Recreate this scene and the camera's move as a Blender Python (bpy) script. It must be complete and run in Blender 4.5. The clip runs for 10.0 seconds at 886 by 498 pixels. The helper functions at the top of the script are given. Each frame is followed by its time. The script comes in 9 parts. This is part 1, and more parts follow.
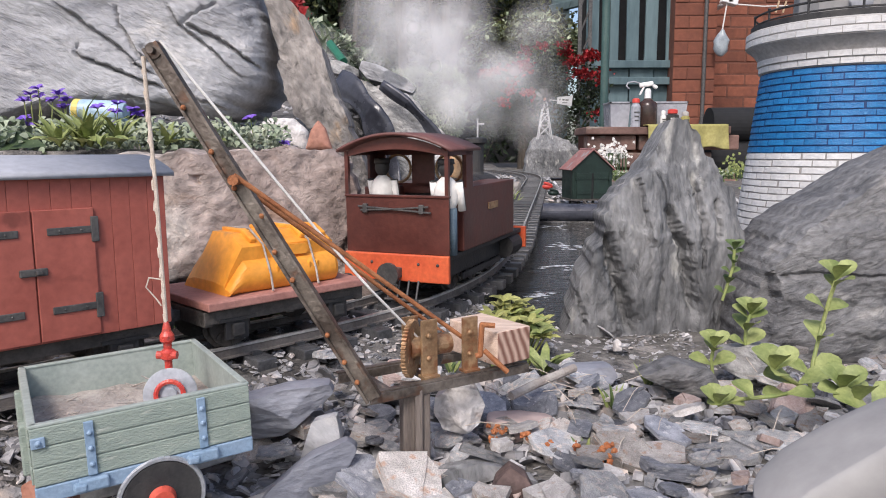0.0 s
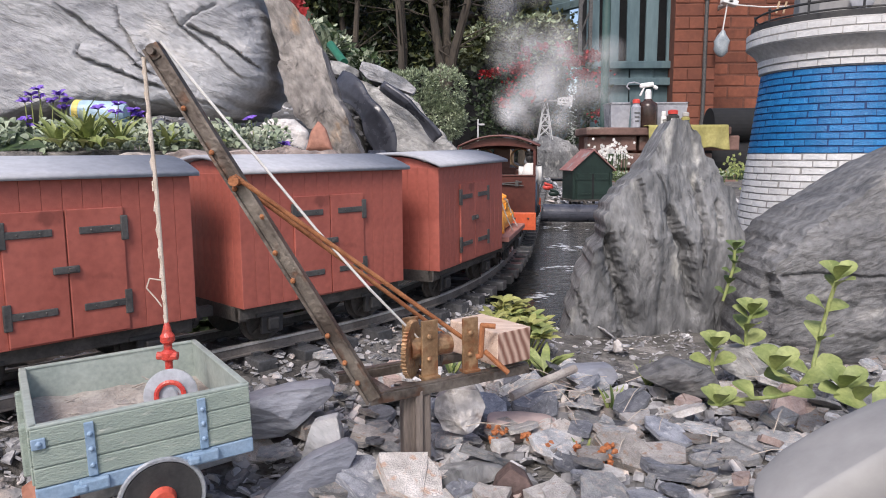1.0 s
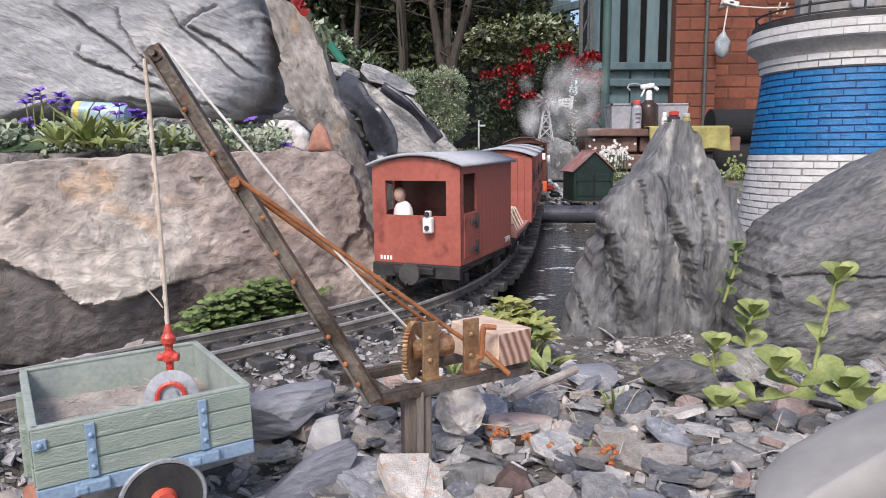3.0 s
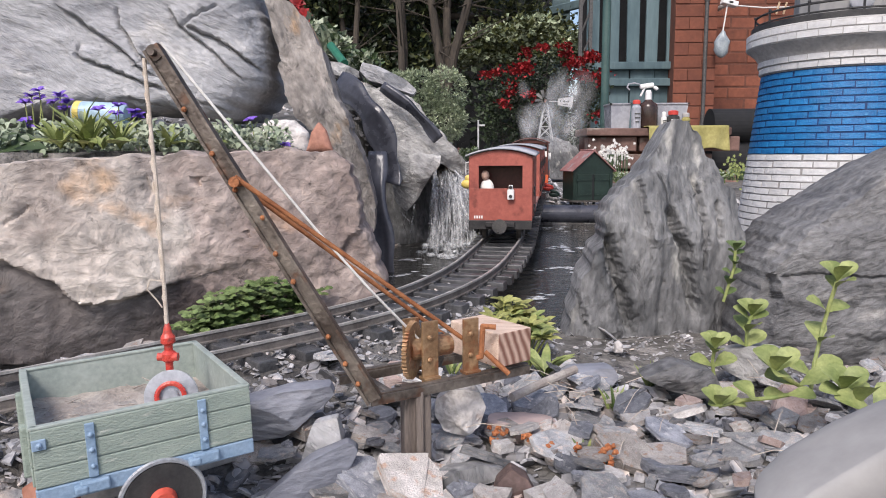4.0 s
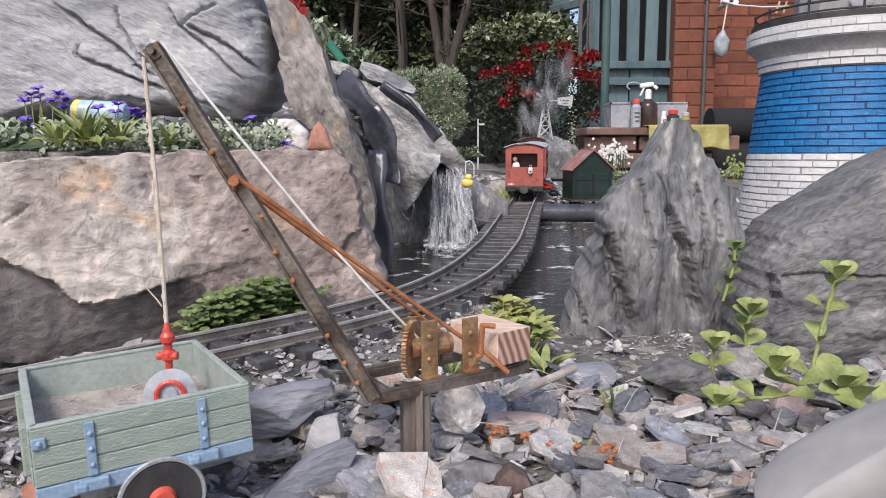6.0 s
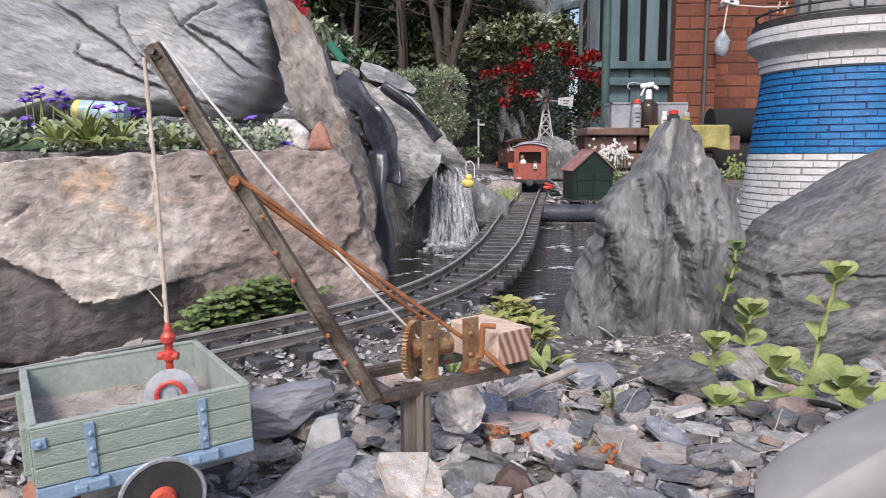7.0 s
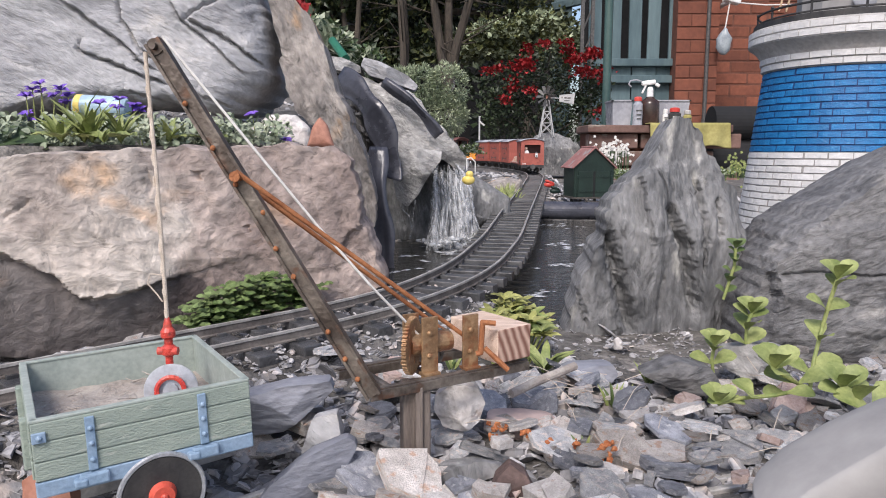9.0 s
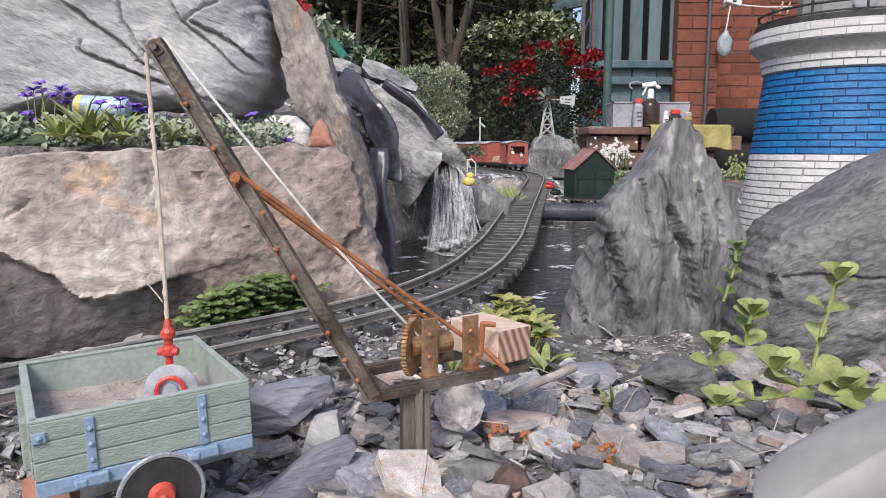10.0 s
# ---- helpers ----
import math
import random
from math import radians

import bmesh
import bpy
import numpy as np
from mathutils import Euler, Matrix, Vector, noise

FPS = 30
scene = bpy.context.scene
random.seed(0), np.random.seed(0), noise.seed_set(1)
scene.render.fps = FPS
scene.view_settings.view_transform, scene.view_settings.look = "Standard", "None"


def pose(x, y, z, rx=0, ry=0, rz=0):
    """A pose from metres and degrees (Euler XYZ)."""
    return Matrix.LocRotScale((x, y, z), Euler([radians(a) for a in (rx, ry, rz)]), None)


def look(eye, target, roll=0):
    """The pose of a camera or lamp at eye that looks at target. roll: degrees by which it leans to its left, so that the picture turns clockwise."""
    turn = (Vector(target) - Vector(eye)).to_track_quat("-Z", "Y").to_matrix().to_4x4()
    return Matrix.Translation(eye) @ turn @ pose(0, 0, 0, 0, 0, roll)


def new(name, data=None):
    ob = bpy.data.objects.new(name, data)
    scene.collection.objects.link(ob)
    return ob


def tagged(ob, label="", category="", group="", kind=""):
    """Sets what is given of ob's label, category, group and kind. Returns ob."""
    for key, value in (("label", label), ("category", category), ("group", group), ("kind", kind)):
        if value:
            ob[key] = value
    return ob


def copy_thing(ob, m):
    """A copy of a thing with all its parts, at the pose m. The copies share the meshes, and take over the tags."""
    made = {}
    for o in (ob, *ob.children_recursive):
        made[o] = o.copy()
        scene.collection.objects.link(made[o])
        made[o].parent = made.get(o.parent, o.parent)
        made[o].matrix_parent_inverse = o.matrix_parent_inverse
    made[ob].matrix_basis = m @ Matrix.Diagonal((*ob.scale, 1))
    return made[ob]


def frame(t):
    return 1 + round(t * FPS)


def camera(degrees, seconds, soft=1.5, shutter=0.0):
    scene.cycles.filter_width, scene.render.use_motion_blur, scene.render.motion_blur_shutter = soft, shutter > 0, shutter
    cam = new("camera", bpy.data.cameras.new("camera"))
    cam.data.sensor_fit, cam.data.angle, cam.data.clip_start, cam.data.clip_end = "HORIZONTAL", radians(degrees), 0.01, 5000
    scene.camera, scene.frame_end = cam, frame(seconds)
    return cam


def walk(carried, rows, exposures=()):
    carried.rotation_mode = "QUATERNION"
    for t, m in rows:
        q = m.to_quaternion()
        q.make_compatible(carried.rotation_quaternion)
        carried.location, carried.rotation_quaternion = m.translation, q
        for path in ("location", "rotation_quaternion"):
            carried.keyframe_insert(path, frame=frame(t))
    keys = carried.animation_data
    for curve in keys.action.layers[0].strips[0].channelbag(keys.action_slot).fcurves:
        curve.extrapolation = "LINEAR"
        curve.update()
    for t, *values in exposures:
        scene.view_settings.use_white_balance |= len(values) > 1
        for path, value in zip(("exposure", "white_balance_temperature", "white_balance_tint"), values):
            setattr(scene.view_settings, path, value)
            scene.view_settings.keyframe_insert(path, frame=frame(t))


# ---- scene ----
EYE = (0.0, 0.0, 0.115)  # eye height over the near rails
cam = camera(64.2, 10.0, soft=1.0)
# seconds, then yaw, pitch and roll of the unsteady stand in degrees
SWAY = [
    (0.0, -0.094, 0.208, -0.296),
    (0.5, -0.094, 0.202, -0.346),
    (1.0, -0.062, 0.264, -0.314),
    (1.5, -0.054, 0.297, -0.336),
    (2.0, -0.062, 0.237, -0.293),
    (2.5, 0.021, 0.370, -0.345),
    (4.0, -0.031, 0.332, -0.360),
    (4.5, 0.014, 0.375, -0.328),
    (5.0, -0.040, 0.260, -0.325),
    (5.5, -0.065, 0.253, -0.308),
    (7.0, -0.020, 0.275, -0.306),
    (7.5, -0.057, 0.192, -0.218),
    (8.0, -0.019, 0.180, -0.161),
    (8.5, 0.039, 0.020, -0.009),
    (9.0, 0.000, 0.000, 0.000),
    (9.5, 0.006, 0.118, 0.051),
    (10.0, 0.022, 0.102, 0.137),
]
walk(cam, [(t, pose(*EYE, 81.985 + p, 0, a) @ pose(0, 0, 0, 0, 0, r)) for t, a, p, r in SWAY],
     [(0.0, 0.09, 6420, 14), (10.0, 0.09, 6420, 14)])

world = bpy.data.worlds.new("sky")
scene.world = world
world.use_nodes = True
wn = world.node_tree
sky = wn.nodes.new("ShaderNodeTexSky")
sky.sky_type = "NISHITA"
sky.sun_disc = False
sky.sun_elevation, sky.sun_rotation = radians(47), radians(197)
sky.air_density, sky.dust_density, sky.ozone_density = 1.0, 3.0, 1.0
wn.links.new(sky.outputs[0], wn.nodes["Background"].inputs[0])
wn.nodes["Background"].inputs[1].default_value = 0.17
sun = new("sun", bpy.data.lights.new("sun", "SUN"))
sun.data.energy, sun.data.angle, sun.data.color = 2.35, radians(18), (1.0, 0.96, 0.91)
sun.matrix_world = look((-1.0, -3.3, 3.7), (0, 0, 0))
scene.cycles.transparent_max_bounces = 24

# ---- materials ----
def mat(name, c1, c2, scale=20, rough=0.8, bump=0.3, c3=None, spot=0.6, metal=0.0, vary=0.0, stretch=(1, 1, 1),
        fine=8.0, relief=0.002, island=False, grain=0.1, turn=(0, 0, 0)):
    """Two colours over broad noise, a third in patches, fine relief; vary: spread of lightness from piece to piece."""
    m = bpy.data.materials.new(name)
    m.use_nodes = True
    n, l = m.node_tree.nodes, m.node_tree.links
    b = n["Principled BSDF"]
    tc = n.new("ShaderNodeTexCoord")
    mp = n.new("ShaderNodeMapping")
    mp.vector_type = "TEXTURE"
    mp.inputs["Scale"].default_value = [1 / k for k in stretch]
    mp.inputs["Rotation"].default_value = [radians(a) for a in turn]
    l.new(tc.outputs["Object"], mp.inputs[0])
    info = n.new("ShaderNodeObjectInfo")
    if vary:
        off = n.new("ShaderNodeVectorMath")
        off.operation = "SCALE"
        off.inputs[0].default_value = (3, 7, 5)
        l.new(info.outputs["Random"], off.inputs["Scale"])
        l.new(off.outputs[0], mp.inputs["Location"])
    n1 = n.new("ShaderNodeTexNoise")
    n1.inputs["Scale"].default_value, n1.inputs["Detail"].default_value = scale, 7
    n1.inputs["Roughness"].default_value = 0.62
    n2 = n.new("ShaderNodeTexNoise")
    n2.inputs["Scale"].default_value, n2.inputs["Detail"].default_value = scale * fine, 6
    l.new(mp.outputs[0], n1.inputs[0])
    l.new(mp.outputs[0], n2.inputs[0])
    r = n.new("ShaderNodeValToRGB")
    r.color_ramp.elements[0].position, r.color_ramp.elements[1].position = 0.36, 0.64
    r.color_ramp.elements[0].color, r.color_ramp.elements[1].color = (*c1, 1), (*c2, 1)
    l.new(n1.outputs[0], r.inputs[0])
    col = r.outputs[0]
    if c3:
        n3 = n.new("ShaderNodeTexNoise")
        n3.inputs["Scale"].default_value, n3.inputs["Detail"].default_value = scale * 1.7, 8
        sh = n.new("ShaderNodeVectorMath")
        sh.inputs[1].default_value = (4.3, 1.7, 8.1)
        l.new(mp.outputs[0], sh.inputs[0])
        l.new(sh.outputs[0], n3.inputs[0])
        r3 = n.new("ShaderNodeValToRGB")
        r3.color_ramp.elements[0].position, r3.color_ramp.elements[1].position = spot - 0.04, spot + 0.06
        l.new(n3.outputs[0], r3.inputs[0])
        mx = n.new("ShaderNodeMix")
        mx.data_type = "RGBA"
        l.new(r3.outputs[0], mx.inputs[0])
        l.new(col, mx.inputs[6])
        mx.inputs[7].default_value = (*c3, 1)
        col = mx.outputs[2]
    # fine grain
    g = n.new("ShaderNodeHueSaturation")
    mr = n.new("ShaderNodeMapRange")
    mr.inputs[1].default_value, mr.inputs[2].default_value = 0.3, 0.7
    mr.inputs[3].default_value, mr.inputs[4].default_value = 1 - grain, 1 + grain
    l.new(n2.outputs[0], mr.inputs[0])
    val = mr.outputs[0]
    if vary:
        v = n.new("ShaderNodeMapRange")
        v.inputs[3].default_value, v.inputs[4].default_value = 1 - vary, 1 + vary
        src = info.outputs["Random"]
        if island:
            src = n.new("ShaderNodeNewGeometry").outputs["Random Per Island"]
        l.new(src, v.inputs[0])
        mu = n.new("ShaderNodeMath")
        mu.operation = "MULTIPLY"
        l.new(val, mu.inputs[0])
        l.new(v.outputs[0], mu.inputs[1])
        val = mu.outputs[0]
    l.new(val, g.inputs["Value"])
    l.new(col, g.inputs["Color"])
    l.new(g.outputs[0], b.inputs["Base Color"])
    b.inputs["Metallic"].default_value = metal
    rr = n.new("ShaderNodeMapRange")
    rr.inputs[3].default_value, rr.inputs[4].default_value = max(0.05, rough - 0.15), min(1, rough + 0.12)
    l.new(n1.outputs[0], rr.inputs[0])
    l.new(rr.outputs[0], b.inputs["Roughness"])
    if bump:
        bp = n.new("ShaderNodeBump")
        bp.inputs["Strength"].default_value, bp.inputs["Distance"].default_value = bump, relief
        ad = n.new("ShaderNodeMath")
        ad.operation = "MULTIPLY_ADD"
        ad.inputs[1].default_value = 0.4
        l.new(n1.outputs[0], ad.inputs[0])
        l.new(n2.outputs[0], ad.inputs[2])
        l.new(ad.outputs[0], bp.inputs["Height"])
        l.new(bp.outputs[0], b.inputs["Normal"])
    return m


def veined(m, scale, stretch, turn, depth, dark=0.35, low=0.3, high=0.46):
    """Thin broken seams along the bedding: dark in colour and cut into the relief."""
    n, l = m.node_tree.nodes, m.node_tree.links
    b = n["Principled BSDF"]
    tc, mp, t = n.new("ShaderNodeTexCoord"), n.new("ShaderNodeMapping"), n.new("ShaderNodeTexNoise")
    mp.vector_type = "TEXTURE"
    mp.inputs["Scale"].default_value = [1 / k for k in stretch]
    mp.inputs["Rotation"].default_value = [radians(a) for a in turn]
    l.new(tc.outputs["Object"], mp.inputs[0])
    l.new(mp.outputs[0], t.inputs[0])
    t.inputs["Scale"].default_value, t.inputs["Detail"].default_value = scale, 9
    t.inputs["Roughness"].default_value, t.inputs["Distortion"].default_value = 0.68, 0.5
    mr = n.new("ShaderNodeMapRange")
    mr.inputs[1].default_value, mr.inputs[2].default_value = low, high
    l.new(t.outputs[0], mr.inputs[0])
    mx, k = n.new("ShaderNodeMix"), n.new("ShaderNodeMix")
    mx.data_type, mx.blend_type = "RGBA", "MULTIPLY"
    mx.inputs[0].default_value = 1.0
    k.data_type = "RGBA"
    k.inputs[6].default_value, k.inputs[7].default_value = (dark, dark, dark, 1), (1, 1, 1, 1)
    l.new(mr.outputs[0], k.inputs[0])
    l.new(b.inputs["Base Color"].links[0].from_socket, mx.inputs[6])
    l.new(k.outputs[2], mx.inputs[7])
    l.new(mx.outputs[2], b.inputs["Base Color"])
    bp = n.new("ShaderNodeBump")
    bp.inputs["Strength"].default_value, bp.inputs["Distance"].default_value = 1.0, depth
    l.new(t.outputs[0], bp.inputs["Height"])
    l.new(b.inputs["Normal"].links[0].from_socket, bp.inputs["Normal"])
    l.new(bp.outputs[0], b.inputs["Normal"])
    return m


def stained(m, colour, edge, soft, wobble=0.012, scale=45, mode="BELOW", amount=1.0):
    """One more colour below a wandering line, stain with painted shade, or past an upright one (mode ASIDE)."""
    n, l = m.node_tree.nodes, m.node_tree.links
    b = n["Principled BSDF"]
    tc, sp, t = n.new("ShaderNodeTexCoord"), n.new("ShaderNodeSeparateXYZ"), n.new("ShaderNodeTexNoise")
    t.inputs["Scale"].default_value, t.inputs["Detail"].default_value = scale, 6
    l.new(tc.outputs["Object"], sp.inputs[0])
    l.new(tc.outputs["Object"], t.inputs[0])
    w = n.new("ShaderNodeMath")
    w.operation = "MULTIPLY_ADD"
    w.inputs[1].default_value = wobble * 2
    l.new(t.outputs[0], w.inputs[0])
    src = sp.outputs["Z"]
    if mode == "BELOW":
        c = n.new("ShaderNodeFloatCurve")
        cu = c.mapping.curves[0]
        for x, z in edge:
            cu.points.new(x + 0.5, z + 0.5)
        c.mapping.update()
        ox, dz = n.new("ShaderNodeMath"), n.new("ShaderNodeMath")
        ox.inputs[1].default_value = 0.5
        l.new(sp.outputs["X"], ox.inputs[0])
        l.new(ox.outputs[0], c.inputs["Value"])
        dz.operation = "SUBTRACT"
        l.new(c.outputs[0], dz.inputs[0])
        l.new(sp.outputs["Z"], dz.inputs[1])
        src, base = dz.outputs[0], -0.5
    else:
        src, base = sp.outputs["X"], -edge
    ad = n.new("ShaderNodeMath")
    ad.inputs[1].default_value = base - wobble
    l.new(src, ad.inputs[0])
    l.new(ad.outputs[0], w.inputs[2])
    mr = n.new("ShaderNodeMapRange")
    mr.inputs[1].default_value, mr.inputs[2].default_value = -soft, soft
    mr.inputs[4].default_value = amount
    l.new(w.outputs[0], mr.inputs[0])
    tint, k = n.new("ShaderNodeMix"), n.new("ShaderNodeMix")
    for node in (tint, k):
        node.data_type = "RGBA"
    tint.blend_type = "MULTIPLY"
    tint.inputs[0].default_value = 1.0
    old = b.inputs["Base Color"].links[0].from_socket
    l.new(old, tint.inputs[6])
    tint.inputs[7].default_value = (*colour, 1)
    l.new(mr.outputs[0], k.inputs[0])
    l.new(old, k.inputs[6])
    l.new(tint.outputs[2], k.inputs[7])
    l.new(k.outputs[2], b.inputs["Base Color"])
    return m


BEDDING = (0, 28, 0)  # the way the big boulder's layers dip
SLATE = veined(mat("grey_slate", (0.38, 0.38, 0.395), (0.52, 0.52, 0.53), 12, 0.75, 0.7, (0.64, 0.62, 0.6), 0.63, relief=0.002, stretch=(1, 1, 1.7), grain=0.16, fine=12, turn=BEDDING), 26, (0.7, 0.7, 2.0), BEDDING, 0.007, 0.3, 0.28, 0.37)
SLATE_DARK = veined(mat("dark_slate", (0.13, 0.133, 0.136), (0.29, 0.29, 0.29), 22, 0.65, 0.8, (0.46, 0.45, 0.42), 0.64, relief=0.002, stretch=(1.4, 1.4, 0.65), grain=0.3, fine=7), 52, (1.8, 1.8, 0.45), (0, -8, 0), 0.004, 0.2, 0.3, 0.43)
SLATE_SIDE = veined(mat("slab_slate", (0.11, 0.11, 0.114), (0.22, 0.218, 0.216), 14, 0.7, 0.8, (0.31, 0.3, 0.285), 0.6, relief=0.003, stretch=(1, 1, 1.7), grain=0.36, fine=10, turn=(0, -24, 0)), 44, (0.8, 0.8, 2.0), (0, -24, 0), 0.004, 0.33, 0.3, 0.43)
SLATE_BROWN = veined(mat("weathered_slate", (0.25, 0.225, 0.207), (0.48, 0.438, 0.4), 13, 0.8, 0.8, (0.52, 0.34, 0.2), 0.63, relief=0.003, stretch=(1.4, 1.4, 0.7), grain=0.36, fine=9, turn=(0, -24, 0)), 42, (1.6, 1.6, 0.7), (0, -24, 0), 0.009, 0.3, 0.3, 0.42)
SLATE_WET = veined(mat("wet_grey_slate", (0.26, 0.254, 0.246), (0.54, 0.53, 0.51), 11, 0.6, 0.8, (0.56, 0.54, 0.51), 0.62, relief=0.003, grain=0.3, fine=10, stretch=(1, 1, 1.5), turn=(0, 26, 0)), 40, (0.9, 0.9, 1.7), (0, 26, 0), 0.009, 0.3, 0.29, 0.42)
BOULDER = veined(mat("buff_boulder", (0.42, 0.36, 0.32), (0.78, 0.71, 0.63), 9, 0.85, 0.8, (0.68, 0.46, 0.29), 0.64, relief=0.003, stretch=(1, 1, 1.2), grain=0.34, fine=11), 55, (1, 1, 1.2), (0, 15, 0), 0.004, 0.35, 0.29, 0.4)
stained(BOULDER, (0.68, 0.62, 0.62), -0.207, 0.012, wobble=0.05, scale=22, mode="ASIDE")
# the dark foot: its own grey, with the undercut's shade painted in
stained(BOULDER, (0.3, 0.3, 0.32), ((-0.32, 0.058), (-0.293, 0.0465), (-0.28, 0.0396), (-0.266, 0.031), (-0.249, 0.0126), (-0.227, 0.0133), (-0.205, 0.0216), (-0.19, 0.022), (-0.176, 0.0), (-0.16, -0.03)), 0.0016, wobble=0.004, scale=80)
SLATE_BLUE = mat("blue_grey_slate", (0.19, 0.2, 0.235), (0.31, 0.32, 0.36), 16, 0.65, 0.6, (0.4, 0.39, 0.38), 0.64, relief=0.002, stretch=(1, 1, 2.5), grain=0.14, fine=10)
CHIP = mat("slate_chip", (0.29, 0.295, 0.31), (0.55, 0.55, 0.55), 5, 0.75, 0.8, (0.6, 0.54, 0.5), 0.58, vary=0.6, stretch=(1, 1, 3), grain=0.25, fine=14)
CHIP_PALE = mat("pale_quartz_chip", (0.46, 0.43, 0.41), (0.68, 0.66, 0.64), 5, 0.7, 0.7, (0.5, 0.42, 0.37), 0.62, vary=0.2, grain=0.1)
CHIP_PINK = mat("pink_chip", (0.38, 0.27, 0.235), (0.52, 0.42, 0.38), 4, 0.85, 0.6, vary=0.25, grain=0.1)
CHIP_BLUE = mat("blue_slate_chip", (0.15, 0.16, 0.19), (0.33, 0.34, 0.375), 5, 0.6, 0.7, (0.44, 0.44, 0.45), 0.62, vary=0.5, stretch=(1, 1, 3), grain=0.22, fine=14)
CHIP_BUFF = mat("buff_slate_chip", (0.36, 0.33, 0.305), (0.58, 0.54, 0.51), 4, 0.85, 0.8, (0.42, 0.29, 0.22), 0.6, vary=0.45, stretch=(1, 1, 3), grain=0.25, fine=14)
CHIP_REST = mat("slate_chips", (0.2, 0.2, 0.21), (0.42, 0.41, 0.41), 30, 0.75, 0.8, (0.48, 0.42, 0.38), 0.6, vary=0.6, island=True)
BROWN_STONE = mat("maroon_brown_stone", (0.07, 0.045, 0.04), (0.14, 0.095, 0.085), 40, 0.8, 0.5, grain=0.2)
PINK = mat("pink_shale", (0.38, 0.28, 0.25), (0.54, 0.43, 0.39), 12, 0.85, 0.6, vary=0.2)
QUARTZ = mat("white_quartz", (0.5, 0.46, 0.43), (0.76, 0.73, 0.71), 40, 0.6, 0.9, (0.55, 0.48, 0.44), 0.62)
EDGE_STONE = mat("edge_stone", (0.25, 0.245, 0.24), (0.36, 0.35, 0.34), 14, 0.85, 0.15, (0.36, 0.345, 0.33), 0.62, grain=0.05)
SOIL = mat("gritty_soil", (0.07, 0.065, 0.06), (0.2, 0.19, 0.175), 30, 0.95, 1.0, (0.3, 0.28, 0.26), 0.6, relief=0.004)
RAIL_SIDE = mat("tarnished_rail_side", (0.12, 0.105, 0.095), (0.24, 0.215, 0.195), 60, 0.6, 0.3, metal=0.2)
RAIL = mat("weathered_rail", (0.4, 0.385, 0.365), (0.62, 0.6, 0.57), 60, 0.38, 0.2, metal=0.35)
SLEEPER = mat("black_plastic_sleeper", (0.04, 0.041, 0.044), (0.11, 0.111, 0.115), 60, 0.36, 0.3, vary=0.25)
VAN_RED = mat("oxide_red_paint", (0.33, 0.086, 0.063), (0.4, 0.113, 0.084), 30, 0.55, 0.15, (0.22, 0.06, 0.045), 0.62)
LOCO_RED = mat("dark_maroon_paint", (0.075, 0.023, 0.018), (0.115, 0.035, 0.026), 30, 0.4, 0.12)
BUFFER_RED = mat("orange_red_paint", (0.6, 0.1, 0.04), (0.7, 0.14, 0.05), 40, 0.45, 0.1)
ROOF = mat("pale_grey_roof", (0.34, 0.35, 0.385), (0.42, 0.43, 0.465), 18, 0.75, 0.08, (0.42, 0.42, 0.44), 0.66, fine=14)
ROOF_RED = mat("maroon_roof", (0.12, 0.05, 0.045), (0.17, 0.075, 0.065), 40, 0.5, 0.1)
BLACK = mat("dull_black", (0.02, 0.02, 0.022), (0.05, 0.048, 0.046), 60, 0.6, 0.2)
DIRTY = mat("grimy_underframe", (0.045, 0.04, 0.036), (0.1, 0.09, 0.08), 70, 0.75, 0.3)
IRON = mat("strap_iron", (0.06, 0.06, 0.06), (0.12, 0.115, 0.11), 80, 0.5, 0.2, metal=0.3)
ORANGE = mat("orange_plastic", (0.78, 0.3, 0.03), (0.85, 0.36, 0.05), 30, 0.4, 0.08, (0.6, 0.25, 0.06), 0.66)
DECK = mat("pink_brown_deck", (0.36, 0.16, 0.13), (0.45, 0.22, 0.18), 50, 0.75, 0.2)
TIMBER = mat("pale_sawn_wood", (0.48, 0.33, 0.2), (0.62, 0.46, 0.31), 40, 0.75, 0.3, stretch=(1, 6, 6), vary=0.2)
BLOCK = mat("wood_block", (0.6, 0.44, 0.34), (0.76, 0.6, 0.49), 45, 0.7, 0.3, (0.5, 0.3, 0.2), 0.63, stretch=(1, 7, 7))


def rings(m, c1, c2, scale):
    """Growth rings of sawn end grain."""
    n, l = m.node_tree.nodes, m.node_tree.links
    tc, w, r = n.new("ShaderNodeTexCoord"), n.new("ShaderNodeTexWave"), n.new("ShaderNodeValToRGB")
    mp = n.new("ShaderNodeMapping")
    mp.inputs["Rotation"].default_value = (0, radians(35), radians(-52))
    w.inputs["Scale"].default_value, w.inputs["Distortion"].default_value, w.inputs["Detail"].default_value = scale, 2.5, 3
    r.color_ramp.elements[0].color, r.color_ramp.elements[1].color = (*c1, 1), (*c2, 1)
    l.new(tc.outputs["Object"], mp.inputs[0])
    l.new(mp.outputs[0], w.inputs[0])
    l.new(w.outputs[0], r.inputs[0])
    l.new(r.outputs[0], n["Principled BSDF"].inputs["Base Color"])
    return m


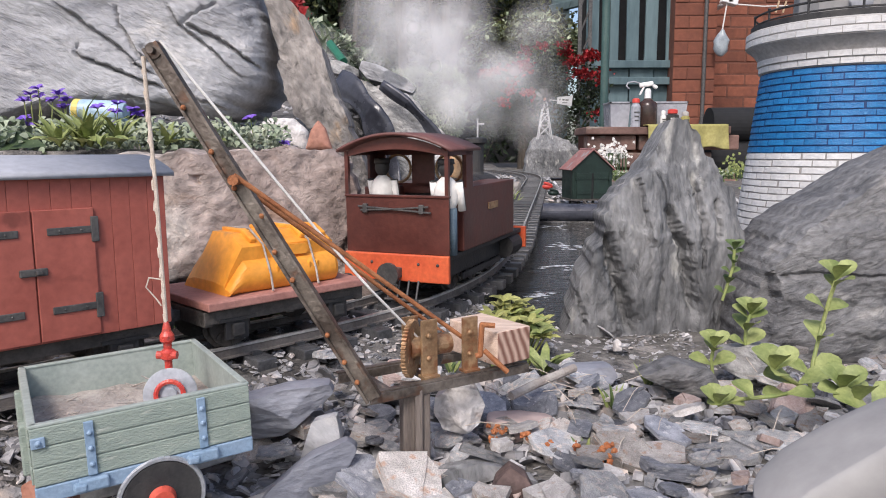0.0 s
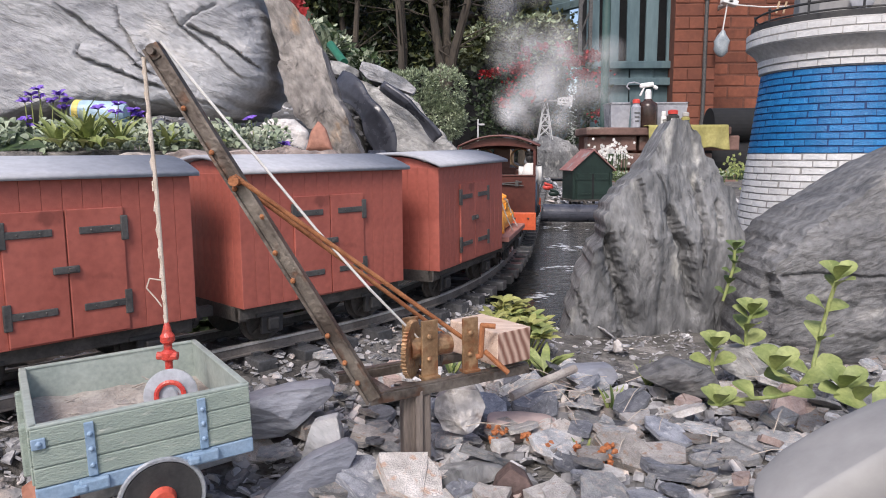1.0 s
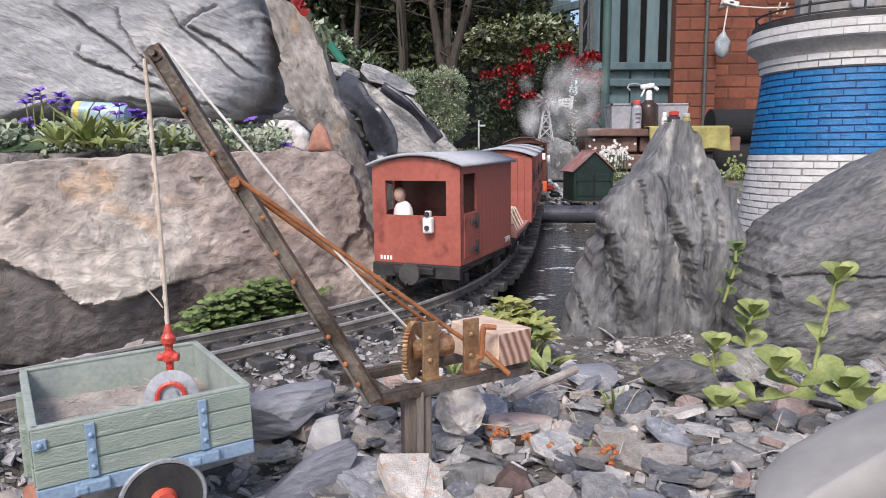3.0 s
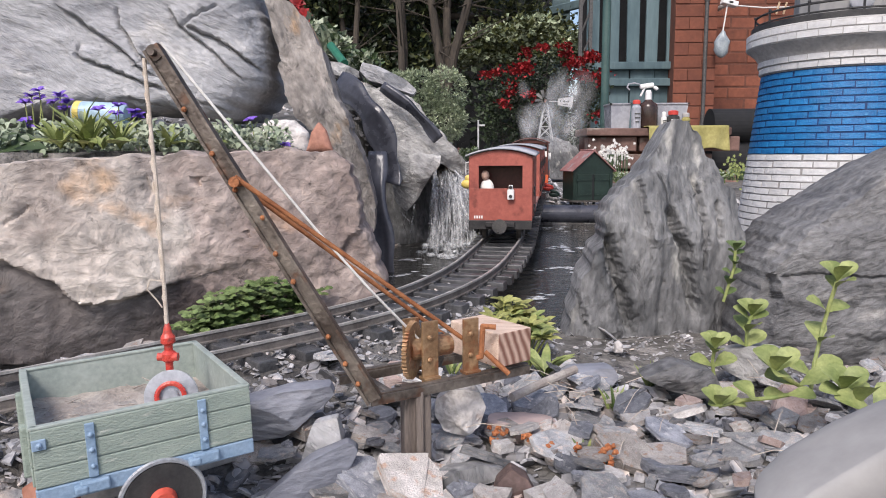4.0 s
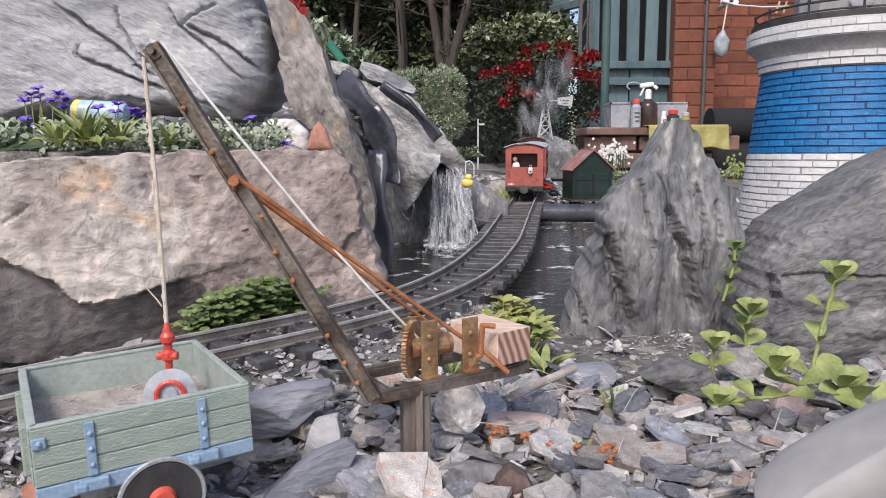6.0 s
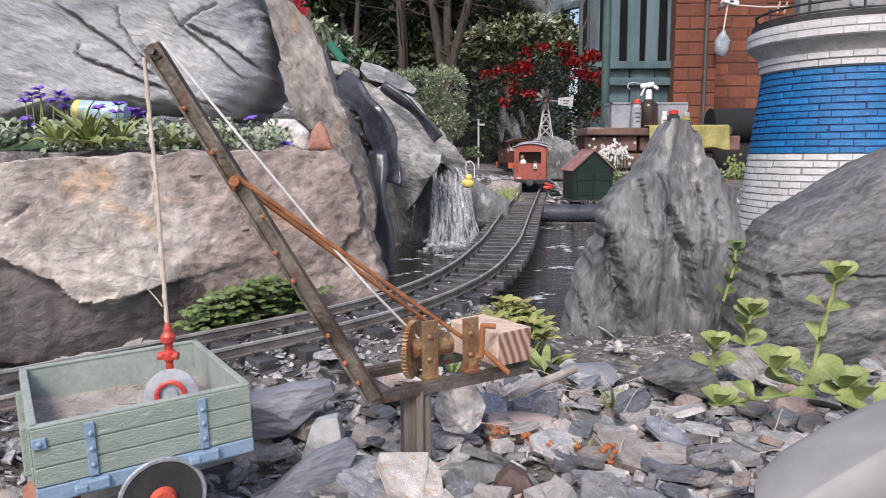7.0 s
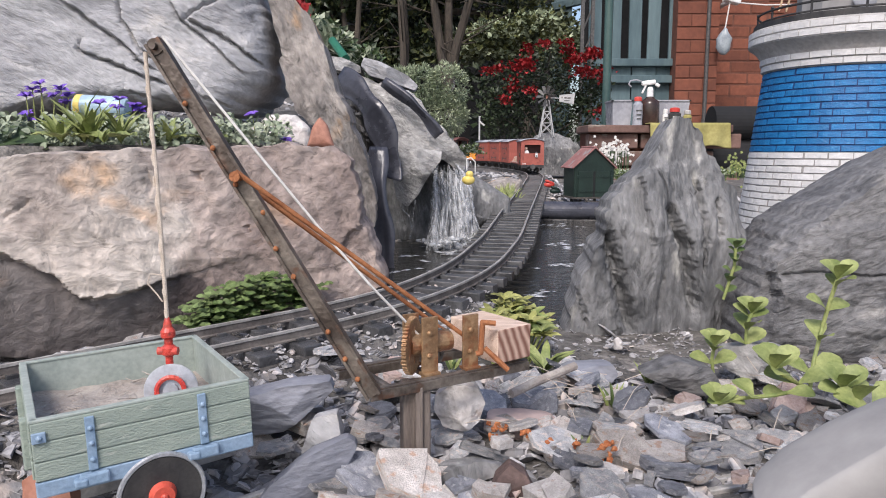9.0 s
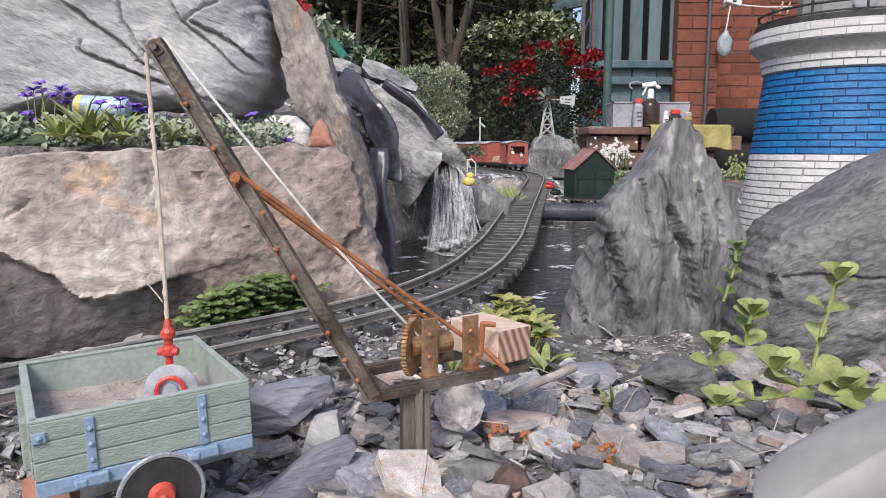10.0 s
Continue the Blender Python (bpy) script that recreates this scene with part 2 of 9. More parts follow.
ENDGRAIN = mat("end_grain", (0.34, 0.17, 0.12), (0.58, 0.38, 0.29), 60, 0.8, 0.3, stretch=(1, 5, 0.8))
rings(ENDGRAIN, (0.22, 0.1, 0.07), (0.6, 0.42, 0.33), 75)
SAGE = mat("sage_green_plastic", (0.26, 0.315, 0.275), (0.31, 0.365, 0.315), 60, 0.5, 0.5, (0.42, 0.45, 0.4), 0.66, relief=0.001, stretch=(1, 1, 3), grain=0.03)
SAGE_IN = mat("sage_green_inside", (0.29, 0.34, 0.31), (0.37, 0.415, 0.38), 40, 0.55, 0.1)
STRAP = mat("grey_blue_plastic", (0.2, 0.3, 0.42), (0.28, 0.38, 0.5), 60, 0.5, 0.15)
WHEEL_RED = mat("red_hub", (0.55, 0.08, 0.05), (0.65, 0.12, 0.08), 60, 0.5, 0.1)
HOOK_RED = mat("red_enamel", (0.5, 0.05, 0.04), (0.62, 0.09, 0.06), 120, 0.3, 0.15, (0.3, 0.06, 0.05), 0.63)
JIB = mat("tarnished_brass", (0.1, 0.08, 0.068), (0.28, 0.245, 0.21), 60, 0.42, 0.25, (0.17, 0.1, 0.07), 0.62, metal=0.6, stretch=(1, 1, 1))
RUST = mat("rusty_rod", (0.3, 0.11, 0.045), (0.45, 0.19, 0.08), 120, 0.75, 0.4, metal=0.2)
BRASS = mat("rusty_brass", (0.27, 0.16, 0.085), (0.48, 0.32, 0.18), 70, 0.5, 0.3, (0.3, 0.14, 0.07), 0.56, metal=0.5)
STEELG = mat("galvanised_disc", (0.42, 0.44, 0.48), (0.55, 0.57, 0.6), 60, 0.4, 0.1, metal=0.6)
POSTW = mat("dark_post", (0.09, 0.07, 0.06), (0.19, 0.16, 0.14), 40, 0.7, 0.4, stretch=(4, 4, 0.5))
STRING = mat("hemp_string", (0.5, 0.42, 0.34), (0.66, 0.58, 0.5), 300, 0.9, 0.3)
THREAD = mat("white_thread", (0.66, 0.64, 0.6), (0.78, 0.75, 0.72), 300, 0.9, 0.2)
WHITE_BRICK = mat("white_painted_brick", (0.56, 0.555, 0.55), (0.67, 0.665, 0.66), 40, 0.75, 0.5, (0.55, 0.52, 0.47), 0.7, vary=0.05, grain=0.04)
BLUE_BRICK = mat("blue_painted_brick", (0.004, 0.12, 0.33), (0.012, 0.18, 0.43), 70, 0.45, 0.5, (0.05, 0.25, 0.5), 0.68, vary=0.12)
WHITE_JOINT = mat("grey_joint", (0.25, 0.24, 0.23), (0.36, 0.345, 0.33), 70, 0.9, 0.4)
BLUE_JOINT = mat("deep_blue_joint", (0.004, 0.03, 0.11), (0.01, 0.05, 0.17), 70, 0.7, 0.3)
STONEW = mat("white_render", (0.36, 0.345, 0.33), (0.5, 0.485, 0.47), 30, 0.8, 0.5, (0.4, 0.36, 0.32), 0.64)
SHED = mat("dark_green_paint", (0.008, 0.02, 0.015), (0.016, 0.036, 0.028), 20, 0.5, 0.2)
SHEDROOF = mat("faded_red_roof", (0.26, 0.11, 0.1), (0.37, 0.19, 0.175), 30, 0.75, 0.2, (0.3, 0.28, 0.27), 0.6)
LINER = mat("black_pond_liner", (0.035, 0.037, 0.048), (0.085, 0.089, 0.11), 15, 0.3, 0.4)
REDBRICK = mat("red_house_brick", (0.14, 0.045, 0.026), (0.22, 0.075, 0.043), 5, 0.85, 0.4, vary=0.22)
MORTAR = mat("brown_mortar", (0.1, 0.04, 0.027), (0.16, 0.063, 0.042), 20, 0.95, 0.4)
BOARD = mat("blue_green_board", (0.065, 0.11, 0.125), (0.115, 0.172, 0.185), 5, 0.75, 0.3, vary=0.12, stretch=(1, 1, 0.2))
# near black: painted shade in gaps, and the black plastic roll
SHADE_AND_BLACK = mat("shade_and_black_plastic", (0.008, 0.009, 0.01), (0.018, 0.018, 0.02), 5, 0.95, 0.0)
PIPE = mat("green_steel_post", (0.035, 0.075, 0.07), (0.055, 0.105, 0.095), 12, 0.45, 0.1)
LEAF = mat("mid_leaf", (0.032, 0.06, 0.024), (0.075, 0.115, 0.045), 20, 0.55, 0.0, vary=0.4, island=True)
LEAF_LIME = mat("lime_leaf", (0.165, 0.215, 0.06), (0.36, 0.4, 0.15), 60, 0.6, 0.0, vary=0.3, island=True)
LEAF_CLOVER = mat("clover_leaf", (0.07, 0.115, 0.03), (0.16, 0.215, 0.08), 40, 0.55, 0.0, vary=0.35, island=True)
LEAF_YELLOW = mat("yellow_green_leaf", (0.19, 0.2, 0.05), (0.38, 0.38, 0.14), 60, 0.6, 0.0, vary=0.3, island=True)
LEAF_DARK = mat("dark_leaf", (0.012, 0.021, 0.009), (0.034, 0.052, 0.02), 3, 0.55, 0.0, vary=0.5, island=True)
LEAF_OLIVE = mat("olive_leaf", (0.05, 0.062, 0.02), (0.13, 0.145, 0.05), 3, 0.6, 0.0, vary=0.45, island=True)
LEAF_GREY = mat("grey_green_leaf", (0.17, 0.22, 0.14), (0.38, 0.42, 0.31), 40, 0.7, 0.0, vary=0.3, island=True)
LEAF_SHRUB = mat("shrub_leaf", (0.17, 0.22, 0.13), (0.4, 0.45, 0.3), 9, 0.6, 0.0, vary=0.4, island=True)
STEM = mat("pale_stem", (0.2, 0.26, 0.08), (0.32, 0.34, 0.12), 60, 0.6, 0.1)
BARK = mat("dark_bark", (0.03, 0.025, 0.02), (0.08, 0.065, 0.05), 12, 0.9, 0.5, stretch=(3, 3, 0.5))
PURPLE = mat("purple_petal", (0.13, 0.06, 0.42), (0.25, 0.13, 0.6), 60, 0.6, 0.0, vary=0.25, island=True)
ROSE = mat("red_petal", (0.2, 0.009, 0.012), (0.34, 0.02, 0.022), 20, 0.6, 0.0, vary=0.3, island=True)
PALE_PETAL = mat("white_petal", (0.66, 0.64, 0.6), (0.8, 0.78, 0.75), 20, 0.6, 0.0, vary=0.1, island=True)
YELLOW = mat("yellow_plastic", (0.75, 0.58, 0.14), (0.85, 0.7, 0.24), 30, 0.45, 0.05)
YCLOTH = mat("yellow_cloth", (0.3, 0.27, 0.09), (0.4, 0.36, 0.14), 12, 0.9, 0.3)
CLEAR = mat("cloudy_plastic", (0.3, 0.31, 0.345), (0.42, 0.43, 0.465), 8, 0.3, 0.05)
DULLWHITE = mat("dull_white_paint", (0.4, 0.4, 0.4), (0.52, 0.52, 0.51), 40, 0.7, 0.1)
OLDBRICK = mat("old_garden_brick", (0.13, 0.075, 0.062), (0.24, 0.145, 0.12), 9, 0.9, 0.5, (0.3, 0.26, 0.22), 0.62, vary=0.25)
WHITEP = mat("white_plastic", (0.74, 0.74, 0.73), (0.82, 0.82, 0.81), 20, 0.4, 0.05)
REDP = mat("red_plastic", (0.55, 0.05, 0.04), (0.65, 0.08, 0.06), 20, 0.4, 0.05)
BROWNP = mat("dark_brown_glass", (0.03, 0.018, 0.014), (0.06, 0.035, 0.03), 20, 0.25, 0.05)
SKIN = mat("painted_figure", (0.42, 0.28, 0.22), (0.5, 0.34, 0.27), 90, 0.7, 0.1)
DENIM = mat("blue_paint", (0.07, 0.11, 0.15), (0.11, 0.16, 0.2), 90, 0.7, 0.1)
CAN_BLUE = mat("pale_blue_can", (0.34, 0.5, 0.62), (0.45, 0.6, 0.7), 30, 0.35, 0.05)
TERRA = mat("terracotta", (0.34, 0.15, 0.1), (0.45, 0.23, 0.17), 30, 0.85, 0.4)
MOSS = mat("orange_moss", (0.36, 0.11, 0.04), (0.55, 0.22, 0.09), 200, 0.95, 0.6)
DRYWOOD = mat("grey_twig", (0.3, 0.26, 0.23), (0.44, 0.4, 0.36), 60, 0.85, 0.4, stretch=(1, 1, 1))


def water_material():
    m = bpy.data.materials.new("dark_pond_water")
    m.use_nodes = True
    n, l = m.node_tree.nodes, m.node_tree.links
    b = n["Principled BSDF"]
    b.inputs["Base Color"].default_value = (0.035, 0.034, 0.03, 1)
    b.inputs["Roughness"].default_value = 0.06
    tc = n.new("ShaderNodeTexCoord")
    h = []
    for s in (38, 130):
        t = n.new("ShaderNodeTexNoise")
        t.inputs["Scale"].default_value, t.inputs["Detail"].default_value = s, 3
        mp = n.new("ShaderNodeMapping")
        mp.inputs["Scale"].default_value = (0.7, 1.3, 1)
        l.new(tc.outputs["Object"], mp.inputs[0])
        l.new(mp.outputs[0], t.inputs[0])
        h.append(t)
    ad = n.new("ShaderNodeMath")
    l.new(h[0].outputs[0], ad.inputs[0])
    l.new(h[1].outputs[0], ad.inputs[1])
    bp = n.new("ShaderNodeBump")
    bp.inputs["Strength"].default_value, bp.inputs["Distance"].default_value = 0.45, 0.004
    l.new(ad.outputs[0], bp.inputs["Height"])
    l.new(bp.outputs[0], b.inputs["Normal"])
    return m


def spray_material(name, alpha, least=0.04):
    """White water: a thin translucent film with ragged gaps."""
    m = bpy.data.materials.new(name)
    m.use_nodes = True
    n, l = m.node_tree.nodes, m.node_tree.links
    b = n["Principled BSDF"]
    b.inputs["Base Color"].default_value = (0.66, 0.68, 0.7, 1)
    b.inputs["Roughness"].default_value = 0.12
    tc, mp, t = n.new("ShaderNodeTexCoord"), n.new("ShaderNodeMapping"), n.new("ShaderNodeTexNoise")
    mp.inputs["Scale"].default_value = (200, 200, 55)
    l.new(tc.outputs["Object"], mp.inputs[0])
    l.new(mp.outputs[0], t.inputs[0])
    t.inputs["Scale"].default_value, t.inputs["Detail"].default_value = 1, 4
    mr = n.new("ShaderNodeMapRange")
    mr.inputs[1].default_value, mr.inputs[2].default_value = 0.42, 0.62
    mr.inputs[3].default_value, mr.inputs[4].default_value = least, alpha
    l.new(t.outputs[0], mr.inputs[0])
    l.new(mr.outputs[0], b.inputs["Alpha"])
    return m


def steam_material():
    m = bpy.data.materials.new("white_steam")
    m.use_nodes = True
    n, l = m.node_tree.nodes, m.node_tree.links
    b = n["Principled BSDF"]
    b.inputs["Base Color"].default_value = (0.85, 0.85, 0.86, 1)
    b.inputs["Roughness"].default_value = 1
    b.inputs["Specular IOR Level"].default_value = 0
    uv, gr, mp = n.new("ShaderNodeUVMap"), n.new("ShaderNodeTexGradient"), n.new("ShaderNodeMapping")
    gr.gradient_type = "SPHERICAL"
    mp.inputs["Location"].default_value = (-1, -1, 0)
    mp.inputs["Scale"].default_value = (2, 2, 2)
    l.new(uv.outputs[0], mp.inputs[0])
    l.new(mp.outputs[0], gr.inputs[0])
    tc, t = n.new("ShaderNodeTexCoord"), n.new("ShaderNodeTexNoise")
    l.new(tc.outputs["Object"], t.inputs[0])
    t.inputs["Scale"].default_value, t.inputs["Detail"].default_value = 11, 3
    mr = n.new("ShaderNodeMapRange")
    mr.inputs[1].default_value, mr.inputs[2].default_value = 0.25, 0.7
    l.new(t.outputs[0], mr.inputs[0])
    k = n.new("ShaderNodeMath")
    k.operation = "MULTIPLY"
    l.new(gr.outputs[1], k.inputs[0])
    l.new(mr.outputs[0], k.inputs[1])
    k2 = n.new("ShaderNodeMath")
    k2.operation = "MULTIPLY"
    k2.inputs[1].default_value = 0.42
    l.new(k.outputs[0], k2.inputs[0])
    l.new(k2.outputs[0], b.inputs["Alpha"])
    return m


WATER, FALL, FOAM, STEAM = water_material(), spray_material("falling_water", 0.5), spray_material("foam", 0.9, 0.3), steam_material()

# ---- mesh helpers ----
def part(name, bm, material, parent=None, label="", smooth=False):
    me = bpy.data.meshes.new(name)
    bm.to_mesh(me)
    bm.free()
    for m in material if isinstance(material, (list, tuple)) else [material]:
        me.materials.append(m)
    if smooth:
        me.polygons.foreach_set("use_smooth", [True] * len(me.polygons))
    ob = new(name, me)
    if parent:
        ob.parent = parent
    if label:
        ob["label"] = label
    return ob


def piece(name, me, parent, m):
    ob = new(name, me)
    ob.parent = parent
    ob.matrix_basis = m
    return ob


def empty(name, m, label, category, group="", kind=""):
    ob = new(name)
    ob.matrix_basis = m
    return tagged(ob, label, category, group, kind)


def box(bm, size, at=(0, 0, 0), turn=(0, 0, 0), bevel=0.0, mi=0):
    g = bmesh.ops.create_cube(bm, size=1, matrix=pose(*at, *turn) @ Matrix.Diagonal((*size, 1)))
    fs = {f for v in g["verts"] for f in v.link_faces}
    for f in fs:
        f.material_index = mi
    if bevel:
        es = list({e for v in g["verts"] for e in v.link_edges})
        bmesh.ops.bevel(bm, geom=es, offset=bevel, segments=2, affect="EDGES", profile=0.5, material=-1)
    return bm


def cyl(bm, r1, r2, h, at=(0, 0, 0), turn=(0, 0, 0), seg=20, mi=0):
    """A capped cone round its own z, from its base at 'at'."""
    g = bmesh.ops.create_cone(bm, cap_ends=True, segments=seg, radius1=r1, radius2=r2, depth=h, matrix=pose(*at, *turn) @ pose(0, 0, h / 2))
    for v in g["verts"]:
        for f in v.link_faces:
            f.material_index = mi
    return bm


def rod(bm, a, b, r, seg=8, r2=None):
    a, b = Vector(a), Vector(b)
    m = Matrix.Translation((a + b) / 2) @ (b - a).to_track_quat("Z", "Y").to_matrix().to_4x4()
    bmesh.ops.create_cone(bm, cap_ends=True, segments=seg, radius1=r, radius2=r if r2 is None else r2, depth=(b - a).length, matrix=m)
    return bm


def tube(bm, pts, r, seg=8):
    for a, b in zip(pts, pts[1:]):
        rod(bm, a, b, r, seg)
    for q in pts[1:-1]:
        bmesh.ops.create_uvsphere(bm, u_segments=seg, v_segments=6, radius=r, matrix=Matrix.Translation(q))
    return bm


def ball(bm, r, at=(0, 0, 0), scale=(1, 1, 1), seg=14):
    bmesh.ops.create_uvsphere(bm, u_segments=seg, v_segments=seg // 2 + 2, radius=r, matrix=Matrix.Translation(at) @ Matrix.Diagonal((*scale, 1)))
    return bm


def lathe(bm, prof, seg=64, mi=0):
    rows = [[bm.verts.new((r * math.cos(2 * math.pi * k / seg), r * math.sin(2 * math.pi * k / seg), z)) for k in range(seg)] for r, z in prof]
    for a, b in zip(rows, rows[1:]):
        for k in range(seg):
            f = bm.faces.new((a[k], a[(k + 1) % seg], b[(k + 1) % seg], b[k]))
            f.material_index = mi
    bm.faces.new(rows[-1])
    bm.faces.new(list(reversed(rows[0])))
    return bm


def prism(bm, outline, y0, y1):
    """A plate: an outline in x and z, from y0 to y1."""
    a = [bm.verts.new((x, y0, z)) for x, z in outline]
    b = [bm.verts.new((x, y1, z)) for x, z in outline]
    bm.faces.new(a), bm.faces.new(list(reversed(b)))
    for k in range(len(a)):
        j = (k + 1) % len(a)
        bm.faces.new((a[j], a[k], b[k], b[j]))
    bmesh.ops.recalc_face_normals(bm, faces=bm.faces[:])
    return bm


def rock(name, outline, y, material, label, slope=0.0, front=0.04, back=0.06, rough=0.006, grain=(8, 8, 8), lean=0.0, seed=0,
         rings=34, around=130, steps=0.0, category="rock", flat=4.0, facets=0, jag=0.0, marks=()):
    """A closed boulder whose face stands along y + slope * x (and leans back by lean per metre up), rounded off
    to its outline in x and z, broken by layered relief."""
    pts = [Vector(q) for q in outline]
    seglen = [(pts[(k + 1) % len(pts)] - p).length for k, p in enumerate(pts)]
    total, ring = sum(seglen), []
    for i in range(around):
        d, k = total * i / around, 0
        while d > seglen[k]:
            d -= seglen[k]
            k += 1
        ring.append(pts[k].lerp(pts[(k + 1) % len(pts)], d / seglen[k]))
    # soften corners a little
    for _ in range(1):
        ring = [ring[i] * 0.6 + (ring[i - 1] + ring[(i + 1) % around]) * 0.2 for i in range(around)]
    c = sum(pts, Vector((0, 0))) / len(pts)
    if jag:
        for i, q in enumerate(ring):
            v = noise.noise((q.x * 55 + seed, q.y * 55, 0.3)) + 0.6 * noise.noise((q.x * 160, q.y * 160 + seed, 1.7))
            ring[i] = q + (q - c).normalized() * jag * v
    bm, off = bmesh.new(), Vector((seed * 3.1, seed * 1.7, seed * 0.9))
    span = max((p - c).length for p in pts)
    prng = random.Random(seed + 500)
    cuts = [(prng.uniform(0.45, 0.95), Vector((prng.uniform(-0.9, 0.9), prng.uniform(-0.9, 0.9)))) for _ in range(facets)]

    def cut(q):
        """How far cracks and ledges push the face in (+) or out (-): marks are (line, width, depth, throw, reach)."""
        out = 0.0
        for line, wide, deep, throw, reach in marks:
            best, side, along = 9.0, 1.0, 0.0
            for k in range(len(line) - 1):
                ax, az = line[k]
                ex, ez = line[k + 1][0] - ax, line[k + 1][1] - az
                u = ((q.x - ax) * ex + (q.y - az) * ez) / (ex * ex + ez * ez)
                v = min(max(u, 0), 1)
                gx, gz = q.x - ax - ex * v, q.y - az - ez * v
                g = math.hypot(gx, gz)
                if g < best:
                    best, side, along = g, 1.0 if ex * gz - ez * gx > 0 else -1.0, (k + v) / (len(line) - 1)
            if best > 3 * max(wide, reach):
                continue
            d = best * side + min(wide, 0.0022) * (1.1 * noise.noise((q.x * 120 + seed, q.y * 120, 4.2)) + 0.6 * noise.noise((q.x * 330, q.y * 330 + seed, 1.1)))
            fade = min(1.0, along / 0.12 + 0.15, (1 - along) / 0.12 + 0.15)
            out += deep * fade * math.exp(-(d / wide) ** 2)
            if throw and d > 0:
                out -= throw * fade * min(1.0, d / wide) * math.exp(-d / reach)
        return out

    def put(q, depth):
        if marks and depth <= 0:
            depth += cut(q)
            face = True
        else:
            face = depth <= 0
        p = Vector((q.x, y + slope * q.x + lean * (q.y - c.y) + depth, q.y))
        s = Vector((p.x * grain[0], p.y * grain[1], p.z * grain[2])) + off
        n1 = noise.fractal(s, 0.9, 2.1, 5)
        n2 = noise.noise(s * 0.45)
        if steps:
            n1 += 0.8 * math.floor(n2 * 5 + n1 * 0.6) / 2.5
        dirn = Vector((q.x - c.x, 0, q.y - c.y))
        dirn = dirn.normalized() if dirn.length > 1e-6 else Vector()
        p += Vector((dirn.x * 0.35, -1.0 if face else 0.6, dirn.z * 0.35)) * rough * (n1 + n2 * 0.8)
        return bm.verts.new(p)

    rows = []
    for side, bulge in ((-1, front), (1, back)):
        count = rings if side < 0 else max(8, rings // 4)
        for j in range(1, count + 1):
            r = math.sin(0.5 * math.pi * j / count) if side < 0 else math.cos(0.5 * math.pi * (j - 1) / count)
            if side > 0 and j == 1:
                continue
            h = (1 - r ** flat) ** (1 / 2.0) if r < 1 else 0
            if side < 0 and facets:
                row = []
                for q in ring:
                    w = (q - c) * r / span
                    row.append(put(c + (q - c) * r, -bulge * min([h] + [max(0.0, k + g.dot(w)) for k, g in cuts])))
                rows.append(row)
                continue
            rows.append([put(c + (q - c) * r, side * bulge * h) for q in ring])
    first, last = put(c, -front * min([1.0] + [k for k, g in cuts])), put(c, back)
    for k in range(around):
        bm.faces.new((first, rows[0][(k + 1) % around], rows[0][k]))
        bm.faces.new((last, rows[-1][k], rows[-1][(k + 1) % around]))
    for a, b in zip(rows, rows[1:]):
        for k in range(around):
            bm.faces.new((a[k], a[(k + 1) % around], b[(k + 1) % around], b[k]))
    bmesh.ops.recalc_face_normals(bm, faces=bm.faces[:])
    ob = part(name, bm, material, None, smooth=True)
    ob.data.set_sharp_from_angle(angle=radians(28))
    return tagged(ob, label, category)


POINTED = ((0.0, 0.12, 0), (0.35, 1.0, 0.03), (0.72, 0.72, -0.02), (1.0, 0.05, -0.14))
BLUNT = ((0.0, 0.1, 0), (0.22, 0.42, 0.03), (0.45, 0.85, 0.05), (0.7, 1.0, 0.03), (0.9, 0.68, -0.04), (1.0, 0.2, -0.09))


def leaf(bm, at, direction, up, length, width, mi=0, fold=0.25, blunt=False):
    """A pointed leaf of six faces, folded along its midrib."""
    d = direction.normalized()
    s = d.cross(up)
    s = s.normalized() if s.length > 1e-4 else Vector((1, 0, 0))
    n = s.cross(d)
    row = []
    for u, w, droop in BLUNT if blunt else POINTED:
        c = at + d * length * u + n * length * droop
        row.append((bm.verts.new(c - s * width * w * 0.5 + n * width * fold * w), bm.verts.new(c), bm.verts.new(c + s * width * w * 0.5 + n * width * fold * w)))
    for a, b in zip(row, row[1:]):
        for k in (0, 1):
            f = bm.faces.new((a[k], a[k + 1], b[k + 1], b[k]))
            f.material_index = mi
            f.smooth = True


def tiny_leaf(bm, at, size, rng, mi=0, up=0.4):
    d = Vector((rng.uniform(-1, 1), rng.uniform(-1, 1), rng.uniform(-0.6, 1) * 0.8 + up * 0.3)).normalized()
    s = d.cross(Vector((rng.uniform(-1, 1), rng.uniform(-1, 1), rng.uniform(0, 1)))).normalized()
    n = d.cross(s)
    q = [bm.verts.new(at), bm.verts.new(at + d * size * 0.5 + s * size * 0.32 + n * size * 0.1),
         bm.verts.new(at + d * size), bm.verts.new(at + d * size * 0.5 - s * size * 0.32 + n * size * 0.1)]
    bm.faces.new(q).material_index = mi


